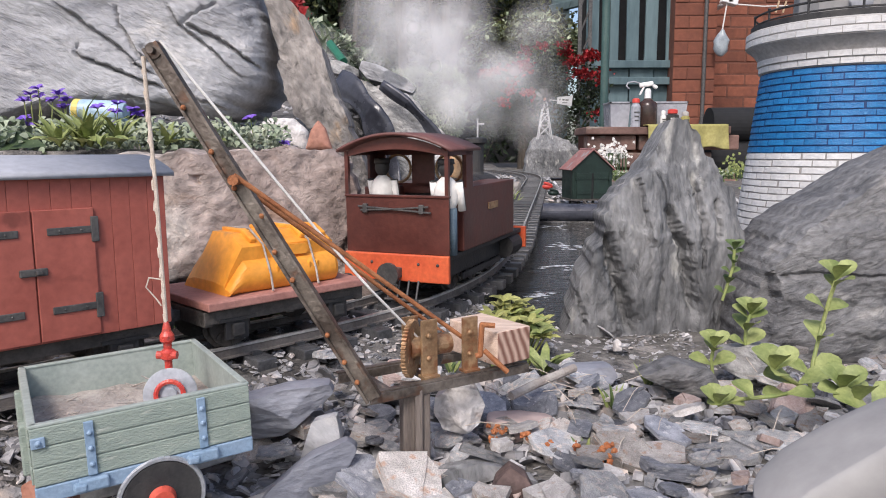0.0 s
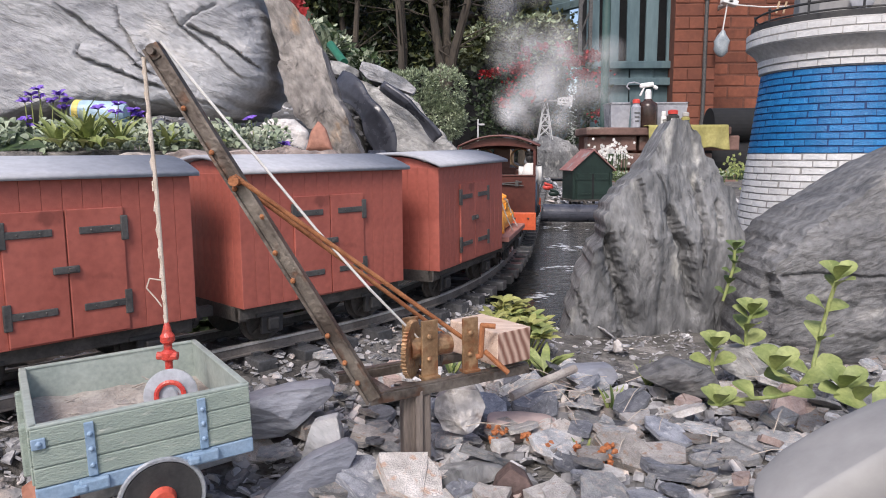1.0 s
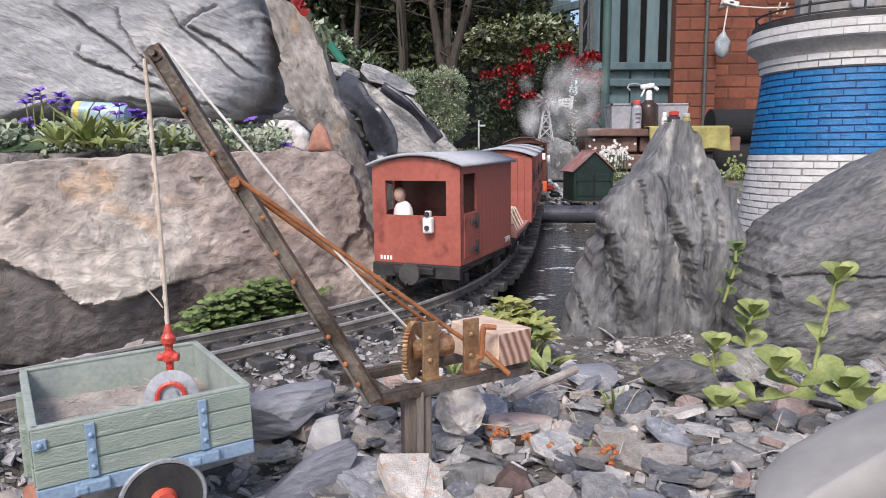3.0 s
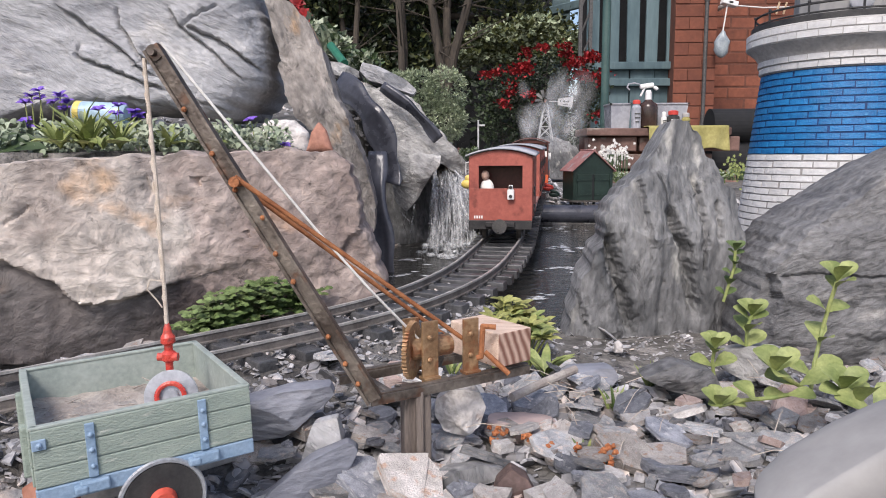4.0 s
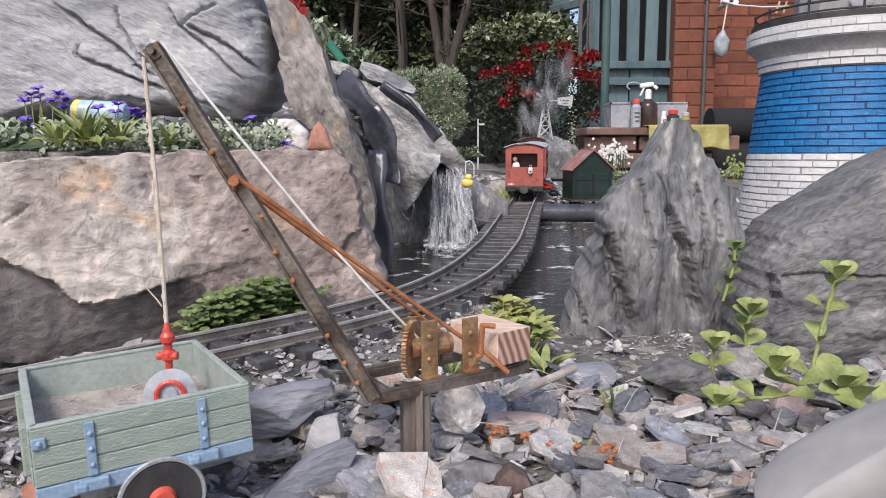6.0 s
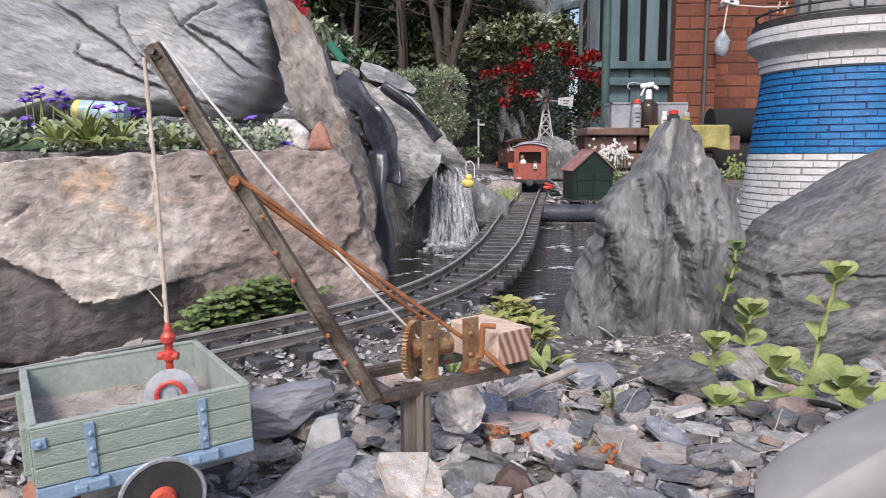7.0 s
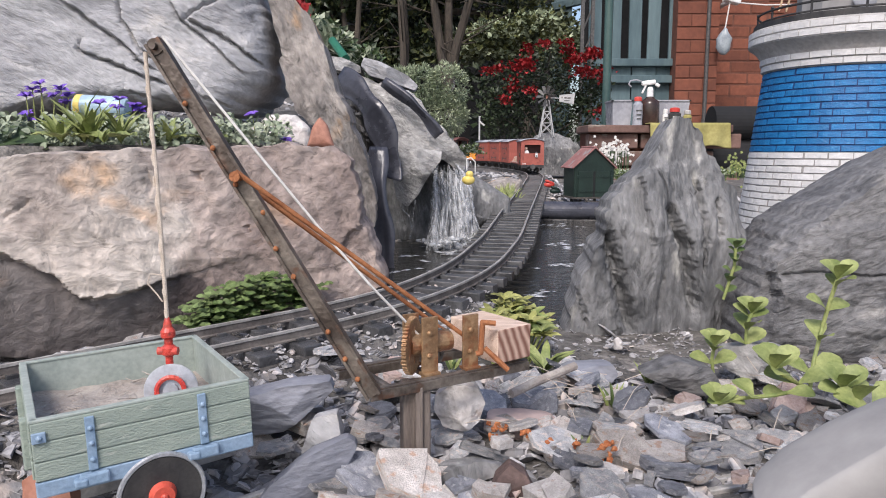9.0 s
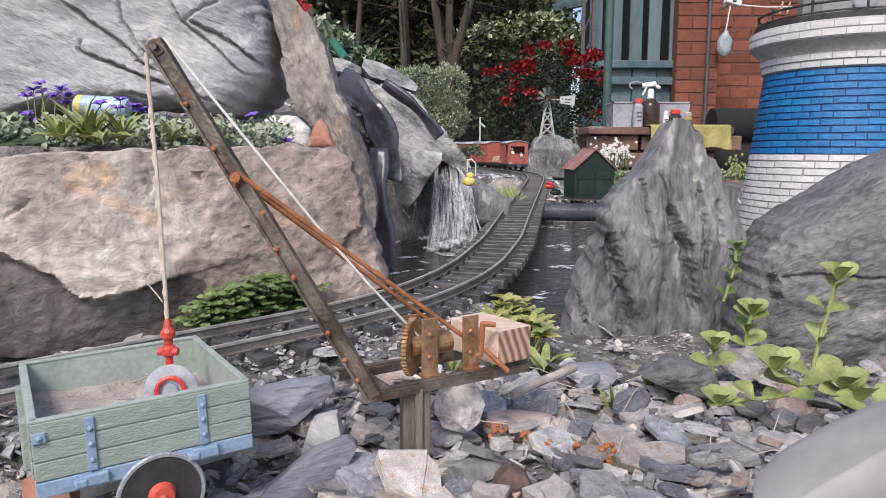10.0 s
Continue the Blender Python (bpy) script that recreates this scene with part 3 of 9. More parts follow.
def crown_mesh(rng, blobs, count, size, mats=1):
    """Leaves in uneven clumps: blobs are (centre, radii)."""
    bm = bmesh.new()
    for c, r in blobs:
        subs = []
        for _ in range(16):
            v = Vector((rng.gauss(0, 1), rng.gauss(0, 1), rng.gauss(0, 1))).normalized() * rng.uniform(0.45, 1.0)
            subs.append(Vector((c[0] + v.x * r[0], c[1] + v.y * r[1], c[2] + v.z * r[2])))
        for _ in range(count):
            s = rng.choice(subs)
            k = rng.gauss(0, 1) * 0.2, rng.gauss(0, 1) * 0.2, rng.gauss(0, 1) * 0.2
            tiny_leaf(bm, s + Vector((k[0] * r[0], k[1] * r[1], k[2] * r[2])), size * rng.uniform(0.6, 1.3), rng, rng.randrange(mats))
    return bm

# ---- the line of the railway: centre points, height, and a smooth way along it ----
LINE = [(-1.62, -1.05), (-1.1, -0.53), (-0.62, -0.045), (-0.40, 0.174), (-0.2206, 0.3537), (-0.152, 0.4235), (-0.0853, 0.4915), (-0.0335, 0.555),
        (0.006, 0.63), (0.034, 0.71), (0.0555, 0.80), (0.0765, 0.90), (0.0999, 1.04), (0.1655, 1.44), (0.2223, 1.79),
        (0.268, 2.07), (0.292, 2.25), (0.303, 2.45), (0.295, 2.65), (0.27, 2.83), (0.23, 3.0), (0.175, 3.15), (0.105, 3.28), (0.02, 3.38), (-0.1, 3.46),
        (-0.3, 3.5), (-0.8, 3.5), (-1.4, 3.4), (-2.0, 3.3)]


def rise(y):
    """Height of the rail top: level by the camera, climbing past the pond."""
    return float(np.interp(y, (0.5, 0.89, 1.19, 1.83, 2.0, 2.4, 3.0), (0.0, 0.008, 0.0165, 0.025, 0.031, 0.038, 0.042)))


def smooth_line(pts, step=0.004):
    out = []
    for i in range(1, len(pts) - 2):
        p0, p1, p2, p3 = (Vector(q) for q in pts[i - 1:i + 3])
        n = max(2, int((p2 - p1).length / step))
        for k in range(n):
            u = k / n
            out.append(0.5 * (2 * p1 + (p2 - p0) * u + (2 * p0 - 5 * p1 + 4 * p2 - p3) * u * u + (3 * p1 - p0 - 3 * p2 + p3) * u ** 3))
    return out


WAY = smooth_line(LINE)
RUN = [0.0]
for wa, wb in zip(WAY, WAY[1:]):
    RUN.append(RUN[-1] + (wb - wa).length)


def on_line(s):
    """The point of the rail top s metres along."""
    if s < 0:
        q = WAY[0] + (WAY[0] - WAY[4]).normalized() * -s
    else:
        i = min(int(np.searchsorted(RUN, s)), len(RUN) - 1)
        a, b = WAY[max(i - 1, 0)], WAY[i]
        u = (s - RUN[max(i - 1, 0)]) / max(RUN[i] - RUN[max(i - 1, 0)], 1e-9)
        q = a.lerp(b, min(max(u, 0), 1))
    return Vector((q.x, q.y, rise(q.y)))


def near_line(x, y):
    return min(((q.x - x) ** 2 + (q.y - y) ** 2) for q in WAY[::6]) ** 0.5


# ---- ground ----
def blend(a, b, u):
    u = min(max(u, 0), 1)
    return a + (b - a) * u * u * (3 - 2 * u)


def height(x, y):
    """Lie of the land: slate bed in front, pond bowl, rockery mound, garden behind."""
    z = -0.034 + 0.01 * noise.noise((x * 9, y * 9, 0)) + 0.004 * noise.noise((x * 40, y * 40, 2))
    z = blend(z, -0.005 + 0.012 * noise.noise((x * 6, y * 6, 4)), (y - 1.5) / 0.25)
    z = blend(z, 0.035 + 0.02 * noise.noise((x * 2, y * 2, 7)), (y - 1.9) / 0.5)
    # hollow under the open wagon
    z = blend(-0.04, z, (math.hypot(x + 0.13, y - 0.26) - 0.07) / 0.05)
    # bank on which the lighthouse stands
    z = blend(z, -0.012, min((x - 0.28) / 0.1, (y - 0.5) / 0.1))
    # mound behind the long boulder
    side = (y - 0.70 - 0.65 * x) / 0.04
    m = min(side, (-0.085 - x + 0.02 * noise.noise((x * 9, y * 9, 9))) / 0.06, (1.9 - y) / 0.4, (x + 0.95) / 0.25)
    z = blend(z, 0.118 + 0.09 * min(max((y - 0.8) / 0.5, 0), 1) + 0.008 * noise.noise((x * 14, y * 14, 3)), m)
    # track bed
    d = near_line(x, y) if -2 < x < 0.6 and y < 4.2 else 9
    if d < 0.16:
        z = blend(rise(y) - 0.0145 + 0.0015 * noise.noise((x * 60, y * 60, 5)), z, (d - 0.042) / 0.05)
    # pond bowl
    p = min((x + 0.08) / 0.03, (0.36 - x) / 0.05, (y - 0.585 - max(0, x - 0.15) * 0.1) / 0.04, (1.5 - y) / 0.06)
    if x < 0.03:
        p = min(p, (1.12 - y) / 0.05)
    z = blend(z, -0.085, p)
    return z


def ground():
    def spaced(a, b, fine, lo, hi, n):
        core = list(np.arange(lo, hi, fine))
        left = [lo - (lo - a) * (k / n) ** 3 for k in range(n, 0, -1)]
        right = [hi + (b - hi) * (k / n) ** 3 for k in range(0, n + 1)]
        return left + core + right
    xs, ys = spaced(-80, 80, 0.016, -0.8, 1.0, 26), spaced(-60, 120, 0.016, 0.1, 4.1, 26)
    bm = bmesh.new()
    rows = [[bm.verts.new((x, y, height(x, y))) for x in xs] for y in ys]
    for a, b in zip(rows, rows[1:]):
        for k in range(len(xs) - 1):
            bm.faces.new((a[k], a[k + 1], b[k + 1], b[k]))
    ob = part("ground", bm, SOIL, None, smooth=True)
    return tagged(ob, "gritty grey soil and slate waste of the garden", "ground", kind="structure")


GROUND = ground()


def pond():
    bm = bmesh.new()
    bmesh.ops.create_grid(bm, x_segments=60, y_segments=60, size=0.5, matrix=pose(0.14, 1.075, -0.034) @ Matrix.Diagonal((0.44, 0.99, 1, 1)))
    tagged(part("water", bm, WATER), "dark rippled water of the garden pond", "water", kind="structure")


pond()


# ---- track ----
def frame_at(s):
    a, b = on_line(s - 0.004), on_line(s + 0.004)
    d = (b - a).normalized()
    side = Vector((d.y, -d.x, 0)).normalized()
    return on_line(s), d, side


def track():
    base = empty("railway_track", Matrix(), "grey weathered rails on black plastic sleepers crossing the pond", "railway track", kind="structure")
    for sgn in (-1, 1):
        bm, prev, s = bmesh.new(), None, 0.0
        prof = [(-0.0019, -0.0075), (0.0019, -0.0075), (0.0019, -0.0066), (0.0006, -0.006), (0.0006, -0.0022), (0.0012, -0.0016), (0.0012, 0),
                (-0.0012, 0), (-0.0012, -0.0016), (-0.0006, -0.0022), (-0.0006, -0.006), (-0.0019, -0.0066)]
        while s < RUN[-1]:
            p, d, side = frame_at(s)
            c = p + side * sgn * 0.0233
            row = [bm.verts.new(c + side * u + Vector((0, 0, w))) for u, w in prof]
            if prev:
                for k in range(len(row)):
                    bm.faces.new((prev[k], prev[(k + 1) % len(row)], row[(k + 1) % len(row)], row[k]))
            prev, s = row, s + 0.015
        ob = part("rail", bm, RAIL, base, "rail with a worn bright head")
        ob.data.materials.append(RAIL_SIDE)
        for i, f in enumerate(ob.data.polygons):
            f.material_index = 0 if i % 12 in (5, 6, 7) else 1
    # sleepers, each with its rail chairs
    bm = bmesh.new()
    box(bm, (0.0135, 0.082, 0.0085), (0, 0, -0.0118), bevel=0.0008)
    for sgn in (-1, 1):
        for k in (-1, 1):
            box(bm, (0.006, 0.003, 0.0022), (0, sgn * 0.0233 + k * 0.0038, -0.0066))
    ob = part("sleeper", bm, SLEEPER, base)
    me = ob.data
    bpy.data.objects.remove(ob)
    s, rng = 0.7, random.Random(4)
    while s < RUN[-1] - 0.05:
        p, d, side = frame_at(s)
        yaw = math.degrees(math.atan2(d.y, d.x)) + rng.uniform(-2, 2)
        piece("sleeper", me, base, pose(p.x, p.y, p.z + rng.uniform(-0.0006, 0.0003), 0, 0, yaw))
        s += 0.0305
    # girder that carries the line across the water
    bm, prev, s = bmesh.new(), None, 0.0
    for i in range(220):
        s = 1.9 + i * 0.008
        p, d, side = frame_at(s)
        if not 0.6 < p.y < 1.56:
            continue
        row = [bm.verts.new(p + side * u + Vector((0, 0, w))) for u, w in ((-0.02, -0.019), (0.02, -0.019), (0.02, -0.05), (-0.02, -0.05))]
        if prev:
            for k in range(4):
                bm.faces.new((prev[k], prev[(k + 1) % 4], row[(k + 1) % 4], row[k]))
        prev = row
    part("girder", bm, BLACK, base, "dark girder under the track")


track()


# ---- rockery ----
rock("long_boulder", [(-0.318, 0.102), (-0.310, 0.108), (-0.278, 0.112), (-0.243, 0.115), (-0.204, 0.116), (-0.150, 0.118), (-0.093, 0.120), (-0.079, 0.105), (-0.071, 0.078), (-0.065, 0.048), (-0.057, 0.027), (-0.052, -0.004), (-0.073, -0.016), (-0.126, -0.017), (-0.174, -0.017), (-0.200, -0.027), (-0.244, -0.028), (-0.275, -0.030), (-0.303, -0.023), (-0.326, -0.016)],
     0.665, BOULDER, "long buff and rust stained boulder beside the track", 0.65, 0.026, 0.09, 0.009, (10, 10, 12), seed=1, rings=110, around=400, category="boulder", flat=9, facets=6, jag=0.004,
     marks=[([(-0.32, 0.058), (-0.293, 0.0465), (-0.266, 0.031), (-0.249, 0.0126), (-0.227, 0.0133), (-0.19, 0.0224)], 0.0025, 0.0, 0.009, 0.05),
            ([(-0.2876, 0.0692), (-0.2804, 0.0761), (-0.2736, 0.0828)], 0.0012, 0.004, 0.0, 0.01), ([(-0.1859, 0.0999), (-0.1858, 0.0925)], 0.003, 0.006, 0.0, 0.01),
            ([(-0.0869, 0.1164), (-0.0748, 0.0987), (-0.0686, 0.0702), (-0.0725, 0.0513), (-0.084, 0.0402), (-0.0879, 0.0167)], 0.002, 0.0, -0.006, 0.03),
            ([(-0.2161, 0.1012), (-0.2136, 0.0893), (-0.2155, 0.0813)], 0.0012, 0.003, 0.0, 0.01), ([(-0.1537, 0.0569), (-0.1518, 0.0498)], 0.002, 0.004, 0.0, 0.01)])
rock("slate_boulder", [(-0.477, 0.301), (-0.331, 0.325), (-0.207, 0.315), (-0.193, 0.281), (-0.186, 0.252), (-0.181, 0.222), (-0.187, 0.192), (-0.200, 0.168), (-0.221, 0.153), (-0.238, 0.151), (-0.262, 0.156), (-0.309, 0.161), (-0.355, 0.160), (-0.394, 0.154), (-0.437, 0.139), (-0.491, 0.134)],
     0.86, SLATE, "huge pale grey slate boulder with dark cracks above the flowers", 0.35, 0.05, 0.2, 0.007, (6, 6, 12), seed=2, rings=120, around=440, category="boulder", flat=8, jag=0.005,
     marks=[([(-0.359, 0.2532), (-0.3425, 0.2428), (-0.3303, 0.2308), (-0.3153, 0.2219), (-0.3048, 0.212), (-0.2896, 0.1975), (-0.2802, 0.193)], 0.0018, 0.006, 0.005, 0.02),
            ([(-0.3111, 0.2566), (-0.3097, 0.2398), (-0.3016, 0.2278), (-0.2931, 0.2105), (-0.2799, 0.2005)], 0.0016, 0.006, 0.004, 0.02),
            ([(-0.2679, 0.2597), (-0.259, 0.243), (-0.2478, 0.233), (-0.2315, 0.221), (-0.2176, 0.2032), (-0.2031, 0.1905)], 0.0018, 0.005, 0.005, 0.018),
            ([(-0.2547, 0.2433), (-0.2358, 0.2364), (-0.2192, 0.2271), (-0.2048, 0.2147), (-0.1877, 0.1989)], 0.0018, 0.006, 0.006, 0.03),
            ([(-0.2567, 0.2421), (-0.2395, 0.2543), (-0.2228, 0.263)], 0.0015, 0.005, 0.0, 0.01),
            ([(-0.3439, 0.2203), (-0.3438, 0.2081), (-0.3253, 0.2001), (-0.3076, 0.1941), (-0.2901, 0.1863), (-0.2717, 0.1799)], 0.0017, 0.006, 0.005, 0.02),
            ([(-0.3089, 0.1713), (-0.2864, 0.1666), (-0.2678, 0.1595)], 0.002, 0.004, 0.005, 0.015), ([(-0.2481, 0.1703), (-0.2193, 0.1594)], 0.002, 0.004, 0.005, 0.015)])
rock("leaning_slate", [(-0.184, 0.278), (-0.156, 0.273), (-0.141, 0.254), (-0.126, 0.222), (-0.112, 0.184), (-0.096, 0.142), (-0.083, 0.100), (-0.075, 0.068), (-0.075, 0.027), (-0.084, 0.024), (-0.097, 0.075), (-0.113, 0.112), (-0.125, 0.133), (-0.144, 0.141), (-0.159, 0.166), (-0.167, 0.189), (-0.174, 0.235)],
     0.80, SLATE_BROWN, "brown grey slate slab leaning on the rockery", 0.2, 0.05, 0.07, 0.006, (16, 16, 7), seed=3, flat=8, facets=8, jag=0.006, rings=44, around=200)
rock("cap_slate", [(-0.1231, 0.2385), (-0.1187, 0.2513), (-0.0924, 0.2449), (-0.053, 0.2256), (-0.0373, 0.211), (-0.0423, 0.2037), (-0.0779, 0.2151), (-0.1109, 0.224)], 1.09, SLATE, "flat tilted slate capping the waterfall", 0, 0.03, 0.1, 0.002, (8, 8, 24), seed=4, rings=24, around=110, flat=9, facets=5)
rock("cap_slate", [(-0.1746, 0.2535), (-0.1488, 0.2496), (-0.1232, 0.2377), (-0.1225, 0.2283), (-0.1492, 0.2298), (-0.1694, 0.2346)], 1.08, SLATE_WET, "flat grey slate lying behind the leaning slab", 0, 0.03, 0.1, 0.002, (8, 8, 24), seed=14, rings=22, around=90, flat=9, facets=5)
rock("waterfall_rock", [(-0.163, 0.236), (-0.105, 0.219), (-0.046, 0.199), (-0.016, 0.165), (0.014, 0.132), (0.038, 0.098), (0.033, 0.075), (0.009, 0.094), (-0.008, 0.102), (-0.034, 0.068), (-0.055, 0.060), (-0.081, 0.085), (-0.097, 0.153), (-0.130, 0.203)], 1.08, SLATE_WET,
     "wet grey slate boulder of the waterfall", 0, 0.045, 0.12, 0.007, (12, 12, 18), seed=5, flat=8, facets=9, jag=0.006, rings=44, around=170)
rock("overhang_rock", [(-0.075, 0.105), (-0.035, 0.117), (-0.001, 0.114), (-0.003, 0.099), (-0.018, 0.080), (-0.034, 0.052), (-0.051, 0.033), (-0.067, 0.046), (-0.072, 0.080)], 1.0, SLATE_WET,
     "pointed slate jutting out beside the falling water", 0, 0.035, 0.05, 0.005, (14, 14, 20), seed=6, flat=8, facets=8, rings=34, around=130)
rock("pool_rock", [(-0.182, 0.231), (-0.098, 0.213), (-0.023, 0.148), (0.044, 0.082), (0.092, 0.049), (0.116, 0.034), (0.117, -0.006), (0.064, -0.016), (0.006, -0.043), (-0.081, -0.058), (-0.159, -0.043), (-0.185, 0.082)], 1.2, SLATE_DARK,
     "dark wet rock behind the falling water", 0, 0.03, 0.1, 0.006, (8, 8, 12), seed=7, steps=0.5)
rock("standing_slate", [(0.0908, -0.0595), (0.0981, -0.0342), (0.1029, -0.0068), (0.1122, 0.0202), (0.1224, 0.0448), (0.1306, 0.0713), (0.1413, 0.0875), (0.1613, 0.1015), (0.1675, 0.115), (0.1761, 0.128), (0.1846, 0.1411), (0.1985, 0.1372), (0.2084, 0.126), (0.2266, 0.0928), (0.238, 0.0771), (0.2447, 0.0452), (0.2445, 0.0175), (0.2381, -0.0198), (0.2351, -0.0506), (0.1825, -0.0607), (0.1352, -0.066)],
     0.545, SLATE_DARK, "tall upright grey slate slab with vertical grain", 0.12, 0.03, 0.06, 0.006, (26, 26, 7), seed=8, rings=110, around=380, flat=10, facets=14, jag=0.006, category="slate slab",
     marks=[([(0.1556, -0.0343), (0.1471, -0.0136), (0.1388, 0.0134), (0.1307, 0.04), (0.129, 0.052)], 0.0055, 0.017, 0.008, 0.03), ([(0.1768, 0.0742), (0.1835, 0.0567), (0.1935, 0.039), (0.1995, 0.0121), (0.2067, -0.0176)], 0.0045, 0.01, 0.003, 0.02),
            ([(0.1524, 0.1002), (0.1579, 0.0744), (0.1639, 0.0395)], 0.003, 0.0, 0.006, 0.03), ([(0.2017, 0.1), (0.2096, 0.0564), (0.2093, 0.0118)], 0.002, 0.003, 0.002, 0.02),
            ([(0.1768, 0.017), (0.1759, -0.0235)], 0.0018, 0.004, 0.0, 0.02), ([(0.2212, 0.0782), (0.2205, 0.043)], 0.002, 0.005, 0.0, 0.02), ([(0.1, 0.03), (0.108, 0.0), (0.118, -0.03)], 0.002, 0.004, 0.004, 0.02)])
rock("slate_outcrop", [(0.228, -0.048), (0.230, 0.006), (0.241, 0.034), (0.263, 0.056), (0.291, 0.078), (0.330, 0.104), (0.383, 0.129), (0.410, -0.048), (0.343, -0.048), (0.291, -0.043)],
     0.53, SLATE_SIDE, "massive dark grey slate sloping beside the lighthouse", 0, 0.06, 0.09, 0.007, (9, 9, 20), seed=10, rings=80, around=280, flat=9, facets=12, jag=0.004,
     marks=[([(0.2142, 0.0392), (0.2385, 0.0242), (0.2424, 0.0082), (0.2352, -0.0262)], 0.0025, 0.0, 0.012, 0.05), ([(0.2404, 0.0253), (0.2715, 0.0273), (0.3184, 0.0257)], 0.0013, 0.004, 0.0, 0.01),
            ([(0.2725, 0.0642), (0.2812, 0.0615)], 0.002, 0.004, 0.0, 0.01)])
rock("edge_rock", [(0.084, 0.020), (0.093, 0.029), (0.104, 0.036), (0.115, 0.043), (0.133, 0.052), (0.146, 0.005), (0.085, 0.005)], 0.17, EDGE_STONE, "smooth pale grey rock close before the lens", 0, 0.003, 0.03, 0.0004, (10, 10, 10), seed=11, flat=3)
rock("far_rock", [(0.361, 0.005), (0.378, 0.122), (0.407, 0.176), (0.468, 0.193), (0.553, 0.163), (0.604, 0.115), (0.62, 0.005)], 3.12, SLATE_DARK, "grey rock under the model windmill", 0, 0.08, 0.2, 0.008, (5, 5, 5), seed=12, rings=30, around=110, facets=10, jag=0.006, flat=8)
rock("bank_rock", [(0.076, -0.017), (0.092, 0.025), (0.148, 0.050), (0.197, 0.042), (0.197, 0.004), (0.163, -0.024)], 1.75, SLATE_BROWN, "low rock on the far bank", 0, 0.04, 0.1, 0.008, (6, 6, 9), seed=13, rings=20, around=80)

# ---- the train: x forward, y to the left, z up from the rail top ----
def wheelset(parent, x, r=0.0135):
    bm = bmesh.new()
    for sgn in (-1, 1):
        cyl(bm, r, r * 0.98, 0.004, (0, sgn * 0.0225 - 0.002, 0), (-90, 0, 0), 22)
        cyl(bm, r + 0.002, r + 0.002, 0.0012, (0, sgn * 0.0195 - 0.0006, 0), (-90, 0, 0), 22)
        for k in range(6):
            a = math.radians(60 * k)
            box(bm, (0.0015, 0.001, r * 0.8), (math.cos(a) * r * 0.5, sgn * 0.0268, math.sin(a) * r * 0.5), (0, 90 - 60 * k, 0))
    rod(bm, (0, -0.024, 0), (0, 0.024, 0), 0.002)
    w = part("wheelset", bm, DIRTY, parent)
    w.location = (x, 0, r)
    w["radius"] = r
    return w


def roof_mesh(length, width, z, sag, thick=0.0022, seg=18):
    bm = bmesh.new()
    rows = []
    for k in range(seg + 1):
        u = 2 * k / seg - 1
        y, h = u * width / 2, z + sag * (1 - u * u)
        rows.append([bm.verts.new((x, y, h + w)) for x, w in ((-length / 2, 0), (length / 2, 0), (length / 2, thick), (-length / 2, thick))])
    for a, b in zip(rows, rows[1:]):
        for k in range(4):
            bm.faces.new((a[k], a[(k + 1) % 4], b[(k + 1) % 4], b[k]))
    bm.faces.new(rows[0]), bm.faces.new(list(reversed(rows[-1])))
    bmesh.ops.recalc_face_normals(bm, faces=bm.faces[:])
    return bm


def underframe(v, length):
    bm = bmesh.new()
    for sgn in (-1, 1):
        box(bm, (length, 0.005, 0.008), (0, sgn * 0.031, 0.021), bevel=0.0006)
    for x in (-length / 2 + 0.003, 0, length / 2 - 0.003):
        box(bm, (0.006, 0.066, 0.009), (x, 0, 0.0205), bevel=0.0006)
    part("solebar", bm, DIRTY, v)
    for x in (-0.32 * length, 0.32 * length):
        wheelset(v, x)
        for sgn in (-1, 1):
            bm = bmesh.new()
            box(bm, (0.015, 0.003, 0.013), (x, sgn * 0.0315, 0.0125), bevel=0.0006)
            box(bm, (0.008, 0.005, 0.008), (x, sgn * 0.033, 0.012), bevel=0.001)
            box(bm, (0.024, 0.002, 0.002), (x, sgn * 0.0335, 0.0185))
            part("axle_guard", bm, BLACK, v)
    for sgn in (-1, 1):
        bm = bmesh.new()
        x = sgn * (length / 2 + 0.006)
        box(bm, (0.012, 0.006, 0.006), (x, 0, 0.019))
        cyl(bm, 0.009, 0.009, 0.003, (x + sgn * 0.006, 0, 0.019), (0, 90 * sgn, 0), 18)
        rod(bm, (x, 0, 0.015), (x + sgn * 0.012, 0.002, 0.011), 0.001)
        part("coupling", bm, IRON, v)


def plank_mesh(name, w, h, t, m):
    bm = bmesh.new()
    box(bm, (w - 0.0001, t, h), bevel=0.00025)
    ob = part(name, bm, m)
    me = ob.data
    bpy.data.objects.remove(ob)
    return me


def strap_hinge(door, x, z, sgn, side, length=0.0215):
    bm = bmesh.new()
    box(bm, (length, 0.0014, 0.0036), (x + sgn * length / 2, side * 0.0008, z), bevel=0.0004)
    box(bm, (0.0036, 0.0018, 0.0125), (x, side * 0.0008, z), bevel=0.0004)
    for k in (0.3, 0.75):
        ball(bm, 0.0006, (x + sgn * length * k, side * 0.0015, z), seg=6)
    part("hinge", bm, IRON, door, "black strap hinge")


VAN_L, VAN_W, VAN_Z0, VAN_Z1 = 0.128, 0.078, 0.025, 0.1035


